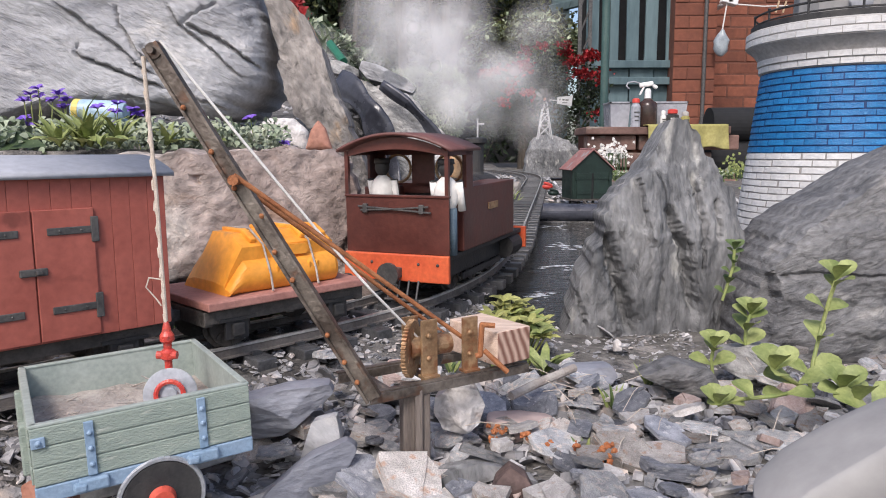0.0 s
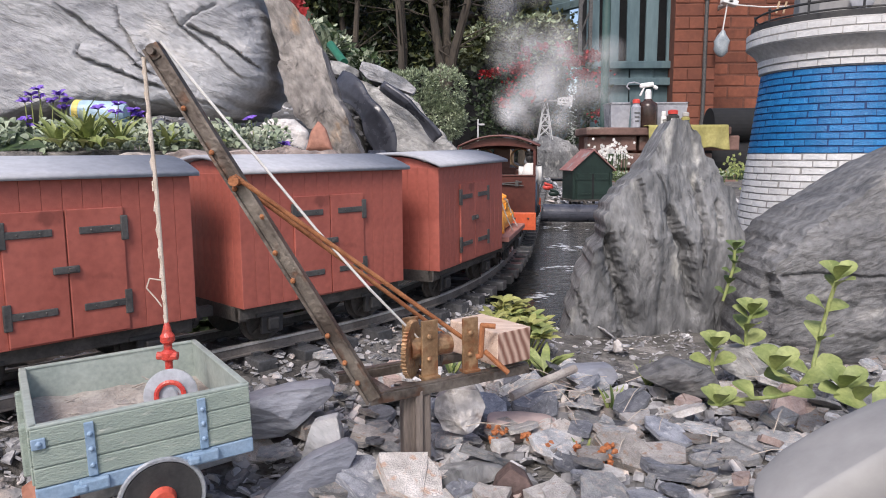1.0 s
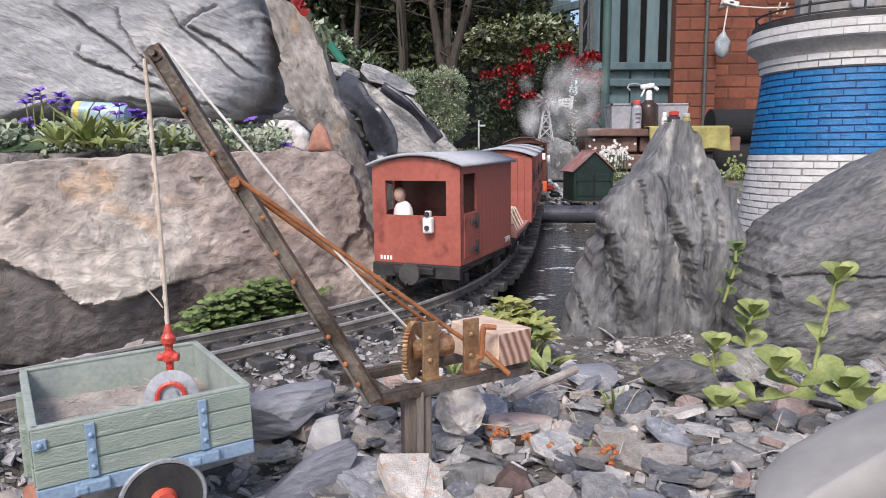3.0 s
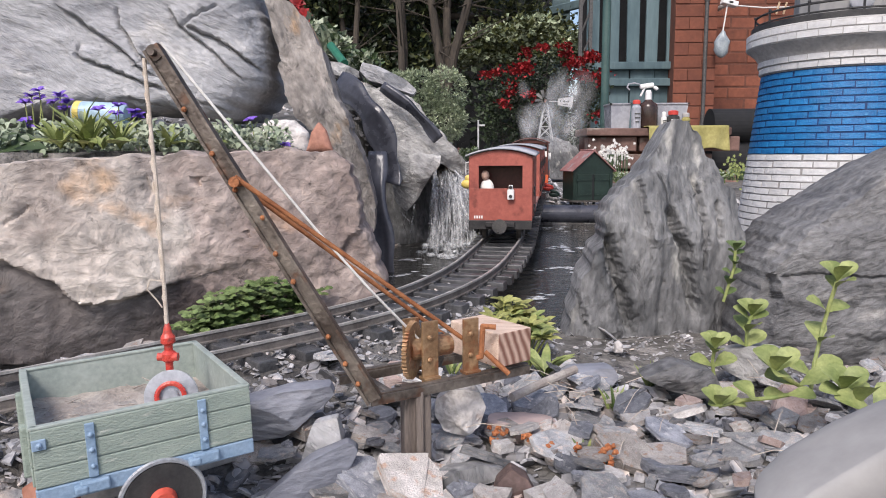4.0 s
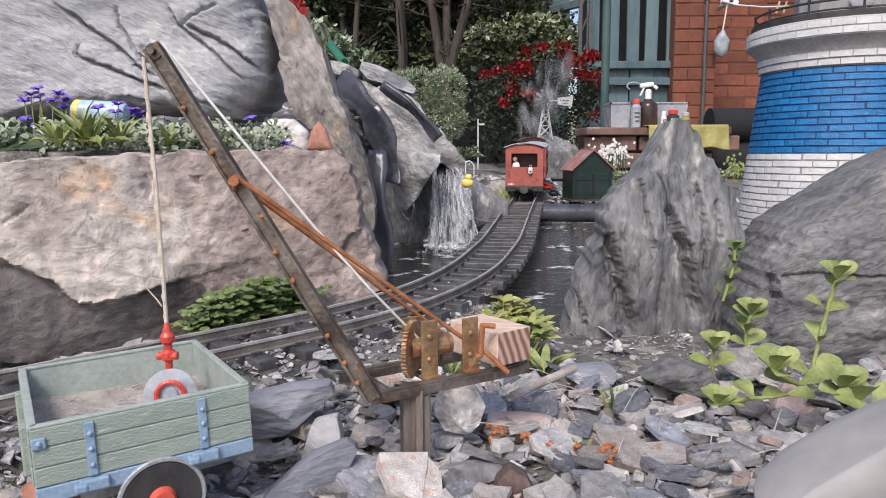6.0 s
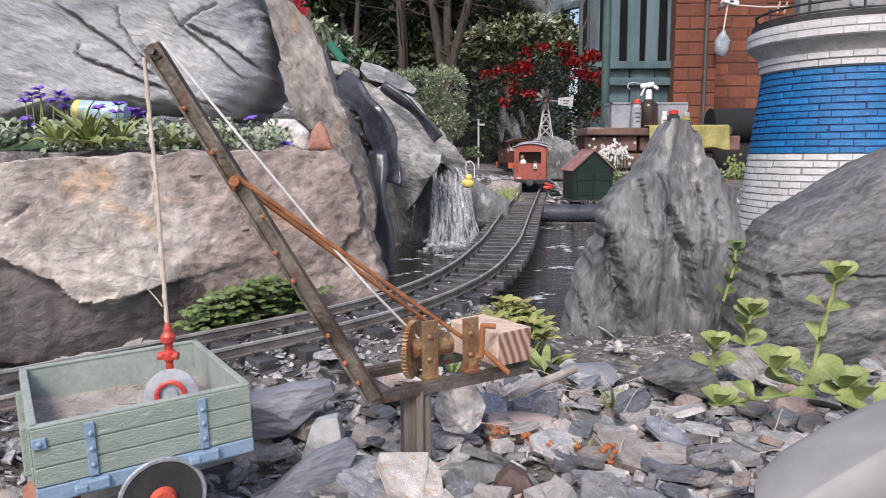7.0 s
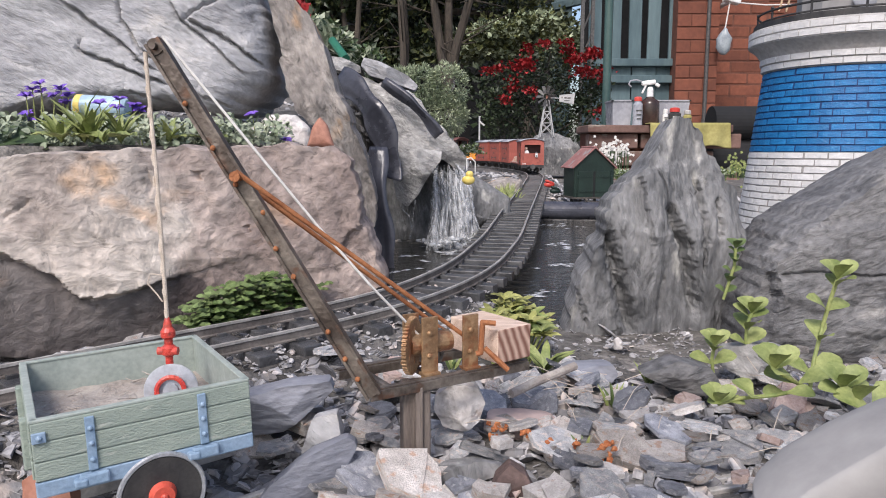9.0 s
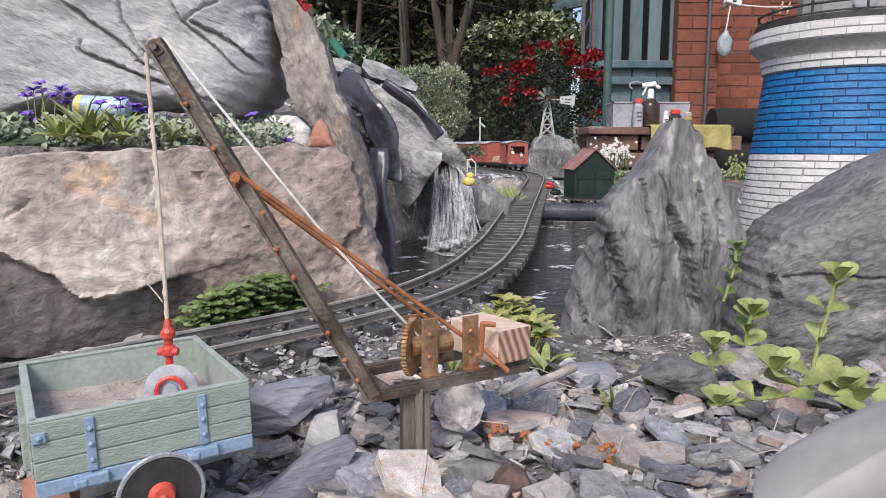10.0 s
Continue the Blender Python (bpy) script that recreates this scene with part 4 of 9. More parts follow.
def box_van():
    v = empty("box_van", Matrix(), "oxide red planked goods van with pale grey roof", "goods van", "goods vans of the train")
    underframe(v, VAN_L)
    h, zc = VAN_Z1 - VAN_Z0, (VAN_Z0 + VAN_Z1) / 2
    bm = bmesh.new()
    box(bm, (VAN_L - 0.004, VAN_W - 0.004, h), (0, 0, zc))
    prism_pts = [(-VAN_W / 2 + 0.002 + (VAN_W - 0.004) * k / 12, VAN_Z1 + 0.0078 * (1 - (2 * k / 12 - 1) ** 2)) for k in range(13)]
    for sgn in (-1, 1):
        a = [bm.verts.new((sgn * (VAN_L / 2 - 0.0002), y, z)) for y, z in prism_pts]
        b = [bm.verts.new((sgn * (VAN_L / 2 - 0.003), y, z)) for y, z in prism_pts]
        bm.faces.new(a), bm.faces.new(b)
        for k in range(12):
            bm.faces.new((a[k], a[k + 1], b[k + 1], b[k]))
    bmesh.ops.recalc_face_normals(bm, faces=bm.faces[:])
    part("body", bm, VAN_RED, v)
    n = 14
    me = plank_mesh("plank", VAN_L / n, h, 0.0022, VAN_RED)
    for sgn in (-1, 1):
        for k in range(n):
            piece("plank", me, v, pose(-VAN_L / 2 + VAN_L * (k + 0.5) / n, sgn * (VAN_W / 2 - 0.001), zc))
    me = plank_mesh("plank", VAN_W / 9, h, 0.0022, VAN_RED)
    for sgn in (-1, 1):
        for k in range(9):
            piece("plank", me, v, pose(sgn * (VAN_L / 2 - 0.001), -VAN_W / 2 + VAN_W * (k + 0.5) / 9, zc, 0, 0, 90))
    part("roof", roof_mesh(VAN_L + 0.008, VAN_W + 0.008, VAN_Z1, 0.009), ROOF, v, "pale grey arched roof", smooth=True)
    for side in (-1, 1):
        for sgn in (-1, 1):
            bm = bmesh.new()
            box(bm, (0.0272, 0.0016, 0.063), (sgn * 0.0139, 0, 0.0575), bevel=0.0004)
            d = part("door", bm, VAN_RED, v)
            d.location = (0, side * (VAN_W / 2 + 0.0006), 0)
            for z in (0.0405, 0.0785):
                strap_hinge(d, sgn * 0.0275, z, -sgn, side)
            if sgn > 0:
                bm = bmesh.new()
                box(bm, (0.012, 0.0018, 0.0036), (-0.001, side * 0.0012, 0.06), bevel=0.0005)
                box(bm, (0.003, 0.003, 0.002), (0.001, side * 0.002, 0.06), bevel=0.0004)
                part("latch", bm, IRON, d, "black door latch")
    return v


def flat_wagon(length):
    v = empty("flat_wagon", Matrix(), "low flat wagon with pinkish brown deck", "flat wagon", "flat wagons of the train")
    underframe(v, length)
    bm = bmesh.new()
    box(bm, (length, 0.078, 0.005), (0, 0, 0.0285), bevel=0.0008)
    part("deck", bm, DECK, v)
    return v


def figure(name, parent_pose, shirt):
    """A plain little painted figure in one mesh."""
    bm = bmesh.new()
    for y in (-0.006, 0.006):
        cyl(bm, 0.005, 0.0058, 0.036, (0, y, 0), seg=10, mi=1)
    box(bm, (0.012, 0.022, 0.031), (0, 0, 0.05), bevel=0.004, mi=0)
    for y in (-0.0145, 0.0145):
        rod(bm, (0, y, 0.063), (0.006, y, 0.036), 0.0042, 8)
    ball(bm, 0.0072, (0, 0, 0.0735), (1, 0.9, 1.15), 12)
    cyl(bm, 0.0085, 0.008, 0.003, (0, 0, 0.078), seg=14, mi=1)
    cyl(bm, 0.0065, 0.005, 0.005, (0, 0, 0.081), seg=14, mi=1)
    ob = part(name, bm, [shirt, DENIM], smooth=True)
    ob.data.set_sharp_from_angle(angle=radians(50))
    ob.matrix_basis = parent_pose
    return ob


def brake_van():
    v = empty("brake_van", Matrix(), "oxide red brake van with open end windows and white tail lamp", "brake van")
    underframe(v, VAN_L)
    h, zc = VAN_Z1 - VAN_Z0, (VAN_Z0 + VAN_Z1) / 2
    L, W = VAN_L, VAN_W
    bm = bmesh.new()
    box(bm, (L - 0.002, W - 0.002, 0.003), (0, 0, VAN_Z0 + 0.0016))
    box(bm, (0.002, W - 0.006, h), (-L / 2 + 0.045, 0, zc))  # bulkhead
    part("floor", bm, LOCO_RED, v)
    # side walls: planked body, then a half door under an opening, then the corner post
    me = plank_mesh("plank", 0.0092, h, 0.0022, VAN_RED)
    for side in (-1, 1):
        for k in range(10):
            piece("plank", me, v, pose(L / 2 - 0.0092 * (k + 0.5), side * (W / 2 - 0.001), zc))
        bm = bmesh.new()
        box(bm, (0.0075, 0.0024, h), (-L / 2 + 0.0036, side * (W / 2 - 0.0012), zc), bevel=0.0004)
        box(bm, (0.03, 0.0022, 0.006), (-L / 2 + 0.022, side * (W / 2 - 0.0012), VAN_Z1 - 0.003))
        box(bm, (0.03, 0.0022, 0.005), (-L / 2 + 0.022, side * (W / 2 - 0.0012), VAN_Z0 + 0.0025))
        part("side_frame", bm, VAN_RED, v)
        bm = bmesh.new()
        box(bm, (0.0275, 0.0022, 0.036), (-L / 2 + 0.0215, side * (W / 2 - 0.0006), 0.048), bevel=0.0005)
        d = part("half_door", bm, VAN_RED, v)
        strap_hinge(d, -L / 2 + 0.0345, 0.036, -1, side, 0.014)
        for ch in d.children:
            ch.location = (0, side * (W / 2 + 0.0006), 0)
        strap_hinge(d, -L / 2 + 0.0345, 0.0585, -1, side, 0.014)
        d.children[-1].location = (0, side * (W / 2 + 0.0006), 0)
        bm = bmesh.new()
        # painted railway letters
        text = bpy.data.curves.new("lettering", "FONT")
        text.body, text.size, text.extrude, text.align_x = "TFLR", 0.0075, 0.0002, "CENTER"
        t = new("lettering", text)
        me_t = bpy.data.meshes.new_from_object(t)
        bpy.data.objects.remove(t)
        me_t.materials.append(WHITEP)
        lo = new("lettering", me_t)
        lo.parent = v
        lo.matrix_basis = pose(L / 2 - 0.0125, side * (W / 2 + 0.0006), VAN_Z0 + 0.0045, 90, 0, 0 if side < 0 else 180)
        bm.free()
    # ends
    for sgn in (-1, 1):
        bm = bmesh.new()
        x = sgn * (L / 2 - 0.001)
        if sgn < 0:
            z0, z1, w = 0.0645, 0.0925, 0.054
            box(bm, (0.0022, W, z0 - VAN_Z0), (x, 0, (z0 + VAN_Z0) / 2), bevel=0.0003)
            for s in (-1, 1):
                box(bm, (0.0022, (W - w) / 2, z1 - z0), (x, s * (W + w) / 4, (z0 + z1) / 2))
            box(bm, (0.0022, W, VAN_Z1 - z1), (x, 0, (VAN_Z1 + z1) / 2))
        else:
            box(bm, (0.0022, W, h), (x, 0, zc), bevel=0.0003)
        pr = [(-W / 2 + W * k / 12, VAN_Z1 + 0.0078 * (1 - (2 * k / 12 - 1) ** 2)) for k in range(13)]
        a = [bm.verts.new((x + 0.0011, y, z)) for y, z in pr]
        b = [bm.verts.new((x - 0.0011, y, z)) for y, z in pr]
        bm.faces.new(a), bm.faces.new(b)
        for k in range(12):
            bm.faces.new((a[k], a[k + 1], b[k + 1], b[k]))
        bmesh.ops.recalc_face_normals(bm, faces=bm.faces[:])
        part("end_wall", bm, VAN_RED, v)
    part("roof", roof_mesh(L + 0.008, W + 0.008, VAN_Z1, 0.009), ROOF, v, "pale grey arched roof", smooth=True)
    bm = bmesh.new()
    box(bm, (0.004, W, 0.011), (-L / 2 - 0.001, 0, 0.0195), bevel=0.0006)
    box(bm, (0.006, 0.036, 0.006), (-L / 2 - 0.005, 0, 0.0205), bevel=0.001)
    part("buffer_beam", bm, BLACK, v, "black end beam with a wide buffer")
    bm = bmesh.new()
    box(bm, (0.006, 0.0085, 0.013), (-L / 2 - 0.004, -0.013, 0.0575), bevel=0.0015)
    box(bm, (0.004, 0.005, 0.005), (-L / 2 - 0.004, -0.013, 0.0665), bevel=0.001)
    lamp = part("tail_lamp", bm, WHITEP, v, "white tail lamp")
    bm = bmesh.new()
    for z in (0.0555, 0.0665):
        cyl(bm, 0.0022, 0.002, 0.0015, (-L / 2 - 0.0065, -0.013, z), (0, -90, 0), 12)
    part("lens", bm, BLACK, lamp)
    bm = bmesh.new()
    for k in range(4):
        box(bm, (0.0004, 0.0018, 0.0035), (-L / 2 - 0.0003, 0.032 - 0.003 * k, VAN_Z0 + 0.004))
    part("end_marking", bm, WHITEP, v, "small pale painted letters")
    bm = bmesh.new()  # the guard, a plain moulded figure fixed to the floor
    cyl(bm, 0.008, 0.01, 0.034, (-L / 2 + 0.014, 0.018, VAN_Z0 + 0.002), seg=12)
    ball(bm, 0.0088, (-L / 2 + 0.014, 0.018, 0.064), (0.8, 1, 1.3), 12)
    n0 = len(bm.faces)
    ball(bm, 0.0052, (-L / 2 + 0.012, 0.02, 0.08), (1, 1, 1.2), 12)
    bm.faces.ensure_lookup_table()
    for fc in bm.faces[n0:]:
        fc.material_index = 1
    part("guard_figure", bm, [PALE_PETAL, SKIN], v, "plain pale moulded figure", smooth=True)
    return v


def locomotive():
    v = empty("locomotive", Matrix(), "dark maroon narrow gauge tank engine with open backed cab", "locomotive")
    W = 0.088
    bm = bmesh.new()  # frames, footplate
    box(bm, (0.19, 0.082, 0.004), (0.098, 0, 0.0335), bevel=0.0006)
    for y in (-0.03, 0.03):
        box(bm, (0.18, 0.003, 0.016), (0.098, y, 0.023))
    part("frame", bm, BLACK, v)
    for x, r in ((0.055, 0.016), (0.1, 0.016), (0.145, 0.016)):
        wheelset(v, x, r)
    bm = bmesh.new()
    for y in (-0.034, 0.034):
        box(bm, (0.095, 0.002, 0.005), (0.1, y, 0.012))
        cyl(bm, 0.011, 0.011, 0.03, (0.155, y, 0.022), (0, 90, 0), 16)
    part("cylinder_gear", bm, BLACK, v)
    for x, s in ((0.0, -1), (0.197, 1)):
        bm = bmesh.new()
        box(bm, (0.004, W + 0.002, 0.021), (x, 0, 0.0265), bevel=0.0008)
        b = part("buffer_beam", bm, BUFFER_RED, v, "orange red buffer beam")
        bm = bmesh.new()
        for y in (-0.036, -0.02, 0.02, 0.036):
            ball(bm, 0.0012, (x + s * 0.0022, y, 0.03), seg=8)
        box(bm, (0.012, 0.012, 0.008), (x + s * 0.007, 0, 0.023), bevel=0.001)
        cyl(bm, 0.009, 0.009, 0.003, (x + s * 0.012, 0, 0.023), (0, 90 * s, 0), 18)
        part("coupling", bm, IRON, b)
        bm = bmesh.new()
        for y in (-0.02, -0.012, -0.004, 0.004):
            rod(bm, (x + s * 0.002, y, 0.017), (x + s * 0.008, y, 0.002), 0.0009)
        rod(bm, (x + s * 0.008, -0.022, 0.003), (x + s * 0.008, 0.006, 0.003), 0.0012)
        part("guard_irons", bm, IRON, b)
    bm = bmesh.new()  # back sheet
    box(bm, (0.002, W, 0.043), (0.003, 0, 0.0585), bevel=0.0004)
    box(bm, (0.004, W + 0.001, 0.002), (0.003, 0, 0.081), bevel=0.0005)
    for y in (-W / 2 + 0.0015, W / 2 - 0.0015):
        box(bm, (0.003, 0.003, 0.034), (0.003, y, 0.098))
    pr = [(-W / 2 + W * k / 14, 0.114 + 0.0115 * (1 - (2 * k / 14 - 1) ** 2)) for k in range(15)]
    lo = [(y, 0.1105 + 0.006 * (1 - (y / W * 2) ** 2)) for y, z in reversed(pr)]
    prism2 = pr + lo
    a = [bm.verts.new((0.002, y, z)) for y, z in prism2]
    b = [bm.verts.new((0.004, y, z)) for y, z in prism2]
    n = len(prism2)
    for k in range(n):
        bm.faces.new((a[k], a[(k + 1) % n], b[(k + 1) % n], b[k]))
    for k in range(14):
        bm.faces.new((a[k], a[k + 1], a[n - 2 - k], a[n - 1 - k]))
        bm.faces.new((b[k], b[k + 1], b[n - 2 - k], b[n - 1 - k]))
    bmesh.ops.recalc_face_normals(bm, faces=bm.faces[:])
    back = part("cab_back", bm, LOCO_RED, v)
    bm = bmesh.new()  # fire irons hung on the back
    tube(bm, [(0.0, 0.032, 0.073), (0.0, 0.0, 0.071), (0.0, -0.03, 0.069)], 0.0008, 6)
    tube(bm, [(0.0, 0.03, 0.070), (0.0, 0.0, 0.0712), (0.0, -0.028, 0.0735)], 0.0008, 6)
    for y in (0.026, -0.022):
        box(bm, (0.003, 0.004, 0.007), (0.0008, y, 0.0715), bevel=0.0005)
    part("fire_irons", bm, IRON, back, "black fire irons hung on hooks")
    # side sheets: doorway at the rear, then the long tank
    for sgn in (-1, 1):
        bm = bmesh.new()
        box(bm, (0.128, 0.026, 0.05), (0.096, sgn * (W / 2 - 0.013), 0.061), bevel=0.001)
        t = part("side_tank", bm, LOCO_RED, v, "long maroon side tank")
        bm = bmesh.new()
        box(bm, (0.024, 0.001, 0.006), (0.1, sgn * (W / 2 + 0.0005), 0.067), bevel=0.0004)
        part("nameplate", bm, BRASS, t)
        bm = bmesh.new()
        box(bm, (0.014, 0.002, 0.03), (0.045, sgn * (W / 2 - 0.001), 0.1))
        box(bm, (0.05, 0.002, 0.004), (0.028, sgn * (W / 2 - 0.001), 0.1135))
        part("cab_side", bm, LOCO_RED, v)
    bm = bmesh.new()  # cab front with two round windows
    box(bm, (0.002, W - 0.004, 0.008), (0.053, 0, 0.084))
    box(bm, (0.002, 0.02, 0.03), (0.053, 0, 0.1))
    for s in (-1, 1):
        box(bm, (0.002, 0.008, 0.03), (0.053, s * (W / 2 - 0.005), 0.1))
    box(bm, (0.002, W - 0.004, 0.006), (0.053, 0, 0.114))
    f = part("cab_front", bm, LOCO_RED, v)
    for s in (-1, 1):
        bm = bmesh.new()
        lathe_pts = 24
        for k in range(lathe_pts):
            a0, a1 = 2 * math.pi * k / lathe_pts, 2 * math.pi * (k + 1) / lathe_pts
            rod(bm, (0.053, s * 0.023 + 0.0115 * math.cos(a0), 0.1 + 0.0115 * math.sin(a0)), (0.053, s * 0.023 + 0.0115 * math.cos(a1), 0.1 + 0.0115 * math.sin(a1)), 0.0012, 6)
        part("window_ring", bm, BRASS, f, "round brass window ring")
    part("roof", roof_mesh(0.064, W + 0.008, 0.1145, 0.0125), ROOF_RED, v, "arched maroon cab roof", smooth=True).location = (0.028, 0, 0)
    bm = bmesh.new()  # boiler
    cyl(bm, 0.0235, 0.0235, 0.125, (0.055, 0, 0.067), (0, 90, 0), 32)
    for x in (0.08, 0.115, 0.15):
        cyl(bm, 0.0239, 0.0239, 0.002, (x, 0, 0.067), (0, 90, 0), 32)
    cyl(bm, 0.025, 0.025, 0.02, (0.176, 0, 0.065), (0, 90, 0), 32)
    part("boiler", bm, BLACK, v, smooth=False)
    bm = bmesh.new()
    lathe(bm, [(0.009, 0.085), (0.0075, 0.092), (0.0075, 0.118), (0.0105, 0.12), (0.0105, 0.124), (0.007, 0.125)], 20)
    ch = part("chimney", bm, BLACK, v)
    ch.location = (0.176, 0, 0)
    bm = bmesh.new()
    lathe(bm, [(0.012, 0.086), (0.0105, 0.092), (0.0105, 0.102), (0.008, 0.108), (0.003, 0.111)], 20)
    part("steam_dome", bm, BRASS, v, "brass steam dome", smooth=True).location = (0.115, 0, 0)
    for x, y, z in ((0.014, -0.037, 0.036), (0.03, 0.026, 0.036)):  # crew: plain moulded figures fixed to the footplate
        bm = bmesh.new()
        for dy in (-0.0045, 0.0045):
            rod(bm, (x, y + dy, z), (x, y + dy, z + 0.036), 0.0042, 8)
        g0 = len(bm.faces)
        ball(bm, 0.0105, (x, y, z + 0.046), (0.75, 1, 1.35), 12)
        rod(bm, (x, y - 0.0105, z + 0.056), (x + 0.004, y - 0.0115, z + 0.034), 0.0032, 8)
        rod(bm, (x, y + 0.0105, z + 0.056), (x + 0.006, y + 0.0115, z + 0.036), 0.0032, 8)
        bm.faces.ensure_lookup_table()
        for fc in bm.faces[g0:]:
            fc.material_index = 1
        g1 = len(bm.faces)
        ball(bm, 0.006, (x, y, z + 0.066), (1, 1, 1.2), 12)
        cyl(bm, 0.0068, 0.006, 0.004, (x, y, z + 0.069), seg=12)
        bm.faces.ensure_lookup_table()
        for fc in bm.faces[g1:]:
            fc.material_index = 2
        part("crew_figure", bm, [DENIM, PALE_PETAL, BLACK], v, "plain painted figure", smooth=True)
    return v


def orange_load():
    """A moulded orange boiler casting, with ribs and feet, lashed to the flat wagon."""
    c = empty("orange_casting", Matrix(), "bright orange moulded casting tied down on the flat wagon", "cargo")
    # section from the near foot over the rolled lip, the shoulder and the ridge
    pts = [(-0.024, 0.0)] + [(-0.024 - 0.006 * math.sin(a), 0.0085 - 0.0085 * math.cos(a)) for a in [math.pi * k / 8 for k in range(1, 8)]]
    pts += [(-0.0235, 0.018), (-0.0235, 0.0255), (-0.0205, 0.0275), (-0.010, 0.0325), (0.012, 0.0325), (0.022, 0.022), (0.026, 0.0)]
    bm, rows = bmesh.new(), []
    for x, ky, kz in ((-0.0465, 1.06, 0.2), (-0.042, 1.03, 0.5), (-0.0355, 1.0, 0.86), (-0.033, 1.0, 1.0), (0.033, 1.0, 1.0), (0.036, 0.95, 0.93)):
        rows.append([bm.verts.new((x, y * ky, z * kz)) for y, z in pts])
    for a, b in zip(rows, rows[1:]):
        for k in range(len(pts)):
            bm.faces.new((a[k], a[(k + 1) % len(pts)], b[(k + 1) % len(pts)], b[k]))
    bm.faces.new(rows[0]), bm.faces.new(rows[-1])
    bmesh.ops.recalc_face_normals(bm, faces=bm.faces[:])
    part("shell", bm, ORANGE, c, smooth=True).data.set_sharp_from_angle(angle=radians(24))
    for x in (-0.024, -0.004, 0.013, 0.029):
        bm = bmesh.new()
        box(bm, (0.0042, 0.0135, 0.0035), (x, -0.0155, 0.031), (24, 0, 0), 0.001)
        box(bm, (0.0032, 0.026, 0.0025), (x, 0.001, 0.0333), bevel=0.0008)
        part("rib", bm, ORANGE, c)
    for x in (-0.012, 0.012, 0.018):
        bm = bmesh.new()
        box(bm, (0.0022, 0.003, 0.007), (x, -0.0285, 0.011), (10, 0, 0), 0.0008)
        part("lug", bm, ORANGE, c)
    bm = bmesh.new()
    prism(bm, [(-0.002, 0.019), (0.012, 0.0185), (0.014, 0.021), (0.012, 0.0245), (-0.002, 0.025)], -0.0262, -0.0225)
    part("hand_plate", bm, ORANGE, c)
    bm = bmesh.new()
    for x in (-0.02, 0.014):
        tube(bm, [(x, -0.036, 0.001), (x + 0.002, -0.0308, 0.01), (x + 0.001, -0.0245, 0.0265), (x, -0.011, 0.0345), (x, 0.013, 0.034), (x, 0.036, 0.001)], 0.0007, 6)
    part("lashing", bm, DRYWOOD, c, "thin brown lashing cord")
    for o in c.children:
        o.data.transform(Matrix.Diagonal((0.98, 1.0, 1.08, 1)))
    return c


def timber_load():
    c = empty("crate_stack", Matrix(), "pale wooden crates roped on the flat wagon", "crates")
    rng = random.Random(8)
    bm = bmesh.new()
    box(bm, (0.0255, 0.002, 0.0045), bevel=0.0003)
    ob = part("slat", bm, TIMBER)
    me = ob.data
    bpy.data.objects.remove(ob)
    for i in range(3):
        for j in range(2):
            x, y = -0.027 + 0.027 * i, -0.014 + 0.028 * j
            bm = bmesh.new()
            box(bm, (0.025, 0.024, 0.02), (x, y, 0.0105))
            cr = part("crate", bm, TIMBER, c)
            mid = Matrix.Translation((x, y, 0))
            cr.matrix_basis = mid @ pose(rng.uniform(-0.002, 0.002), rng.uniform(-0.001, 0.001), 0, 0, 0, rng.uniform(-9, 9)) @ Matrix.Diagonal((1, 1, rng.uniform(0.7, 1.1), 1)) @ mid.inverted()
            for k in range(4):
                z = 0.003 + 0.005 * k
                for s in (-1, 1):
                    piece("slat", me, cr, pose(x, y + s * 0.0125, z, rng.uniform(-1, 1), rng.uniform(-1, 1), 0))
            for k in range(5):
                piece("slat", me, cr, pose(x, y - 0.0105 + 0.0052 * k, 0.0215, 90, 0, rng.uniform(-1, 1)))
    bm = bmesh.new()
    for x in (-0.03, -0.012, 0.012, 0.03):
        tube(bm, [(x - 0.006, -0.038, 0.0), (x, -0.028, 0.021), (x + 0.003, 0, 0.0245), (x, 0.028, 0.021), (x - 0.006, 0.038, 0.0)], 0.0009, 6)
    part("rope", bm, STRING, c, "pale rope lashing")
    for o in c.children:
        o.matrix_basis = Matrix.Diagonal((0.95, 0.95, 0.85, 1)) @ o.matrix_basis
    return c


LOCO = locomotive()
FLAT_ORANGE = flat_wagon(0.115)
FLAT_CRATES = flat_wagon(0.122)
VAN_FIRST = box_van()
VAN_SECOND = copy_thing(VAN_FIRST, Matrix())
VAN_THIRD = copy_thing(VAN_FIRST, Matrix())
BRAKE = brake_van()
CASTING, CRATES = orange_load(), timber_load()
# vehicle, its middle behind (-) or before (+) the first van's front, half its wheelbase
TRAIN = [(LOCO, 0.298, 0.045), (FLAT_ORANGE, 0.085, 0.037), (VAN_FIRST, -0.058, 0.041), (VAN_SECOND, -0.215, 0.041), (VAN_THIRD, -0.371, 0.041),
         (FLAT_CRATES, -0.521, 0.037), (BRAKE, -0.674, 0.041)]
LOADS = [(CASTING, 0.085, 0.037, (0.006, 0, 0.031)), (CRATES, -0.521, 0.037, (0, 0, 0.031))]
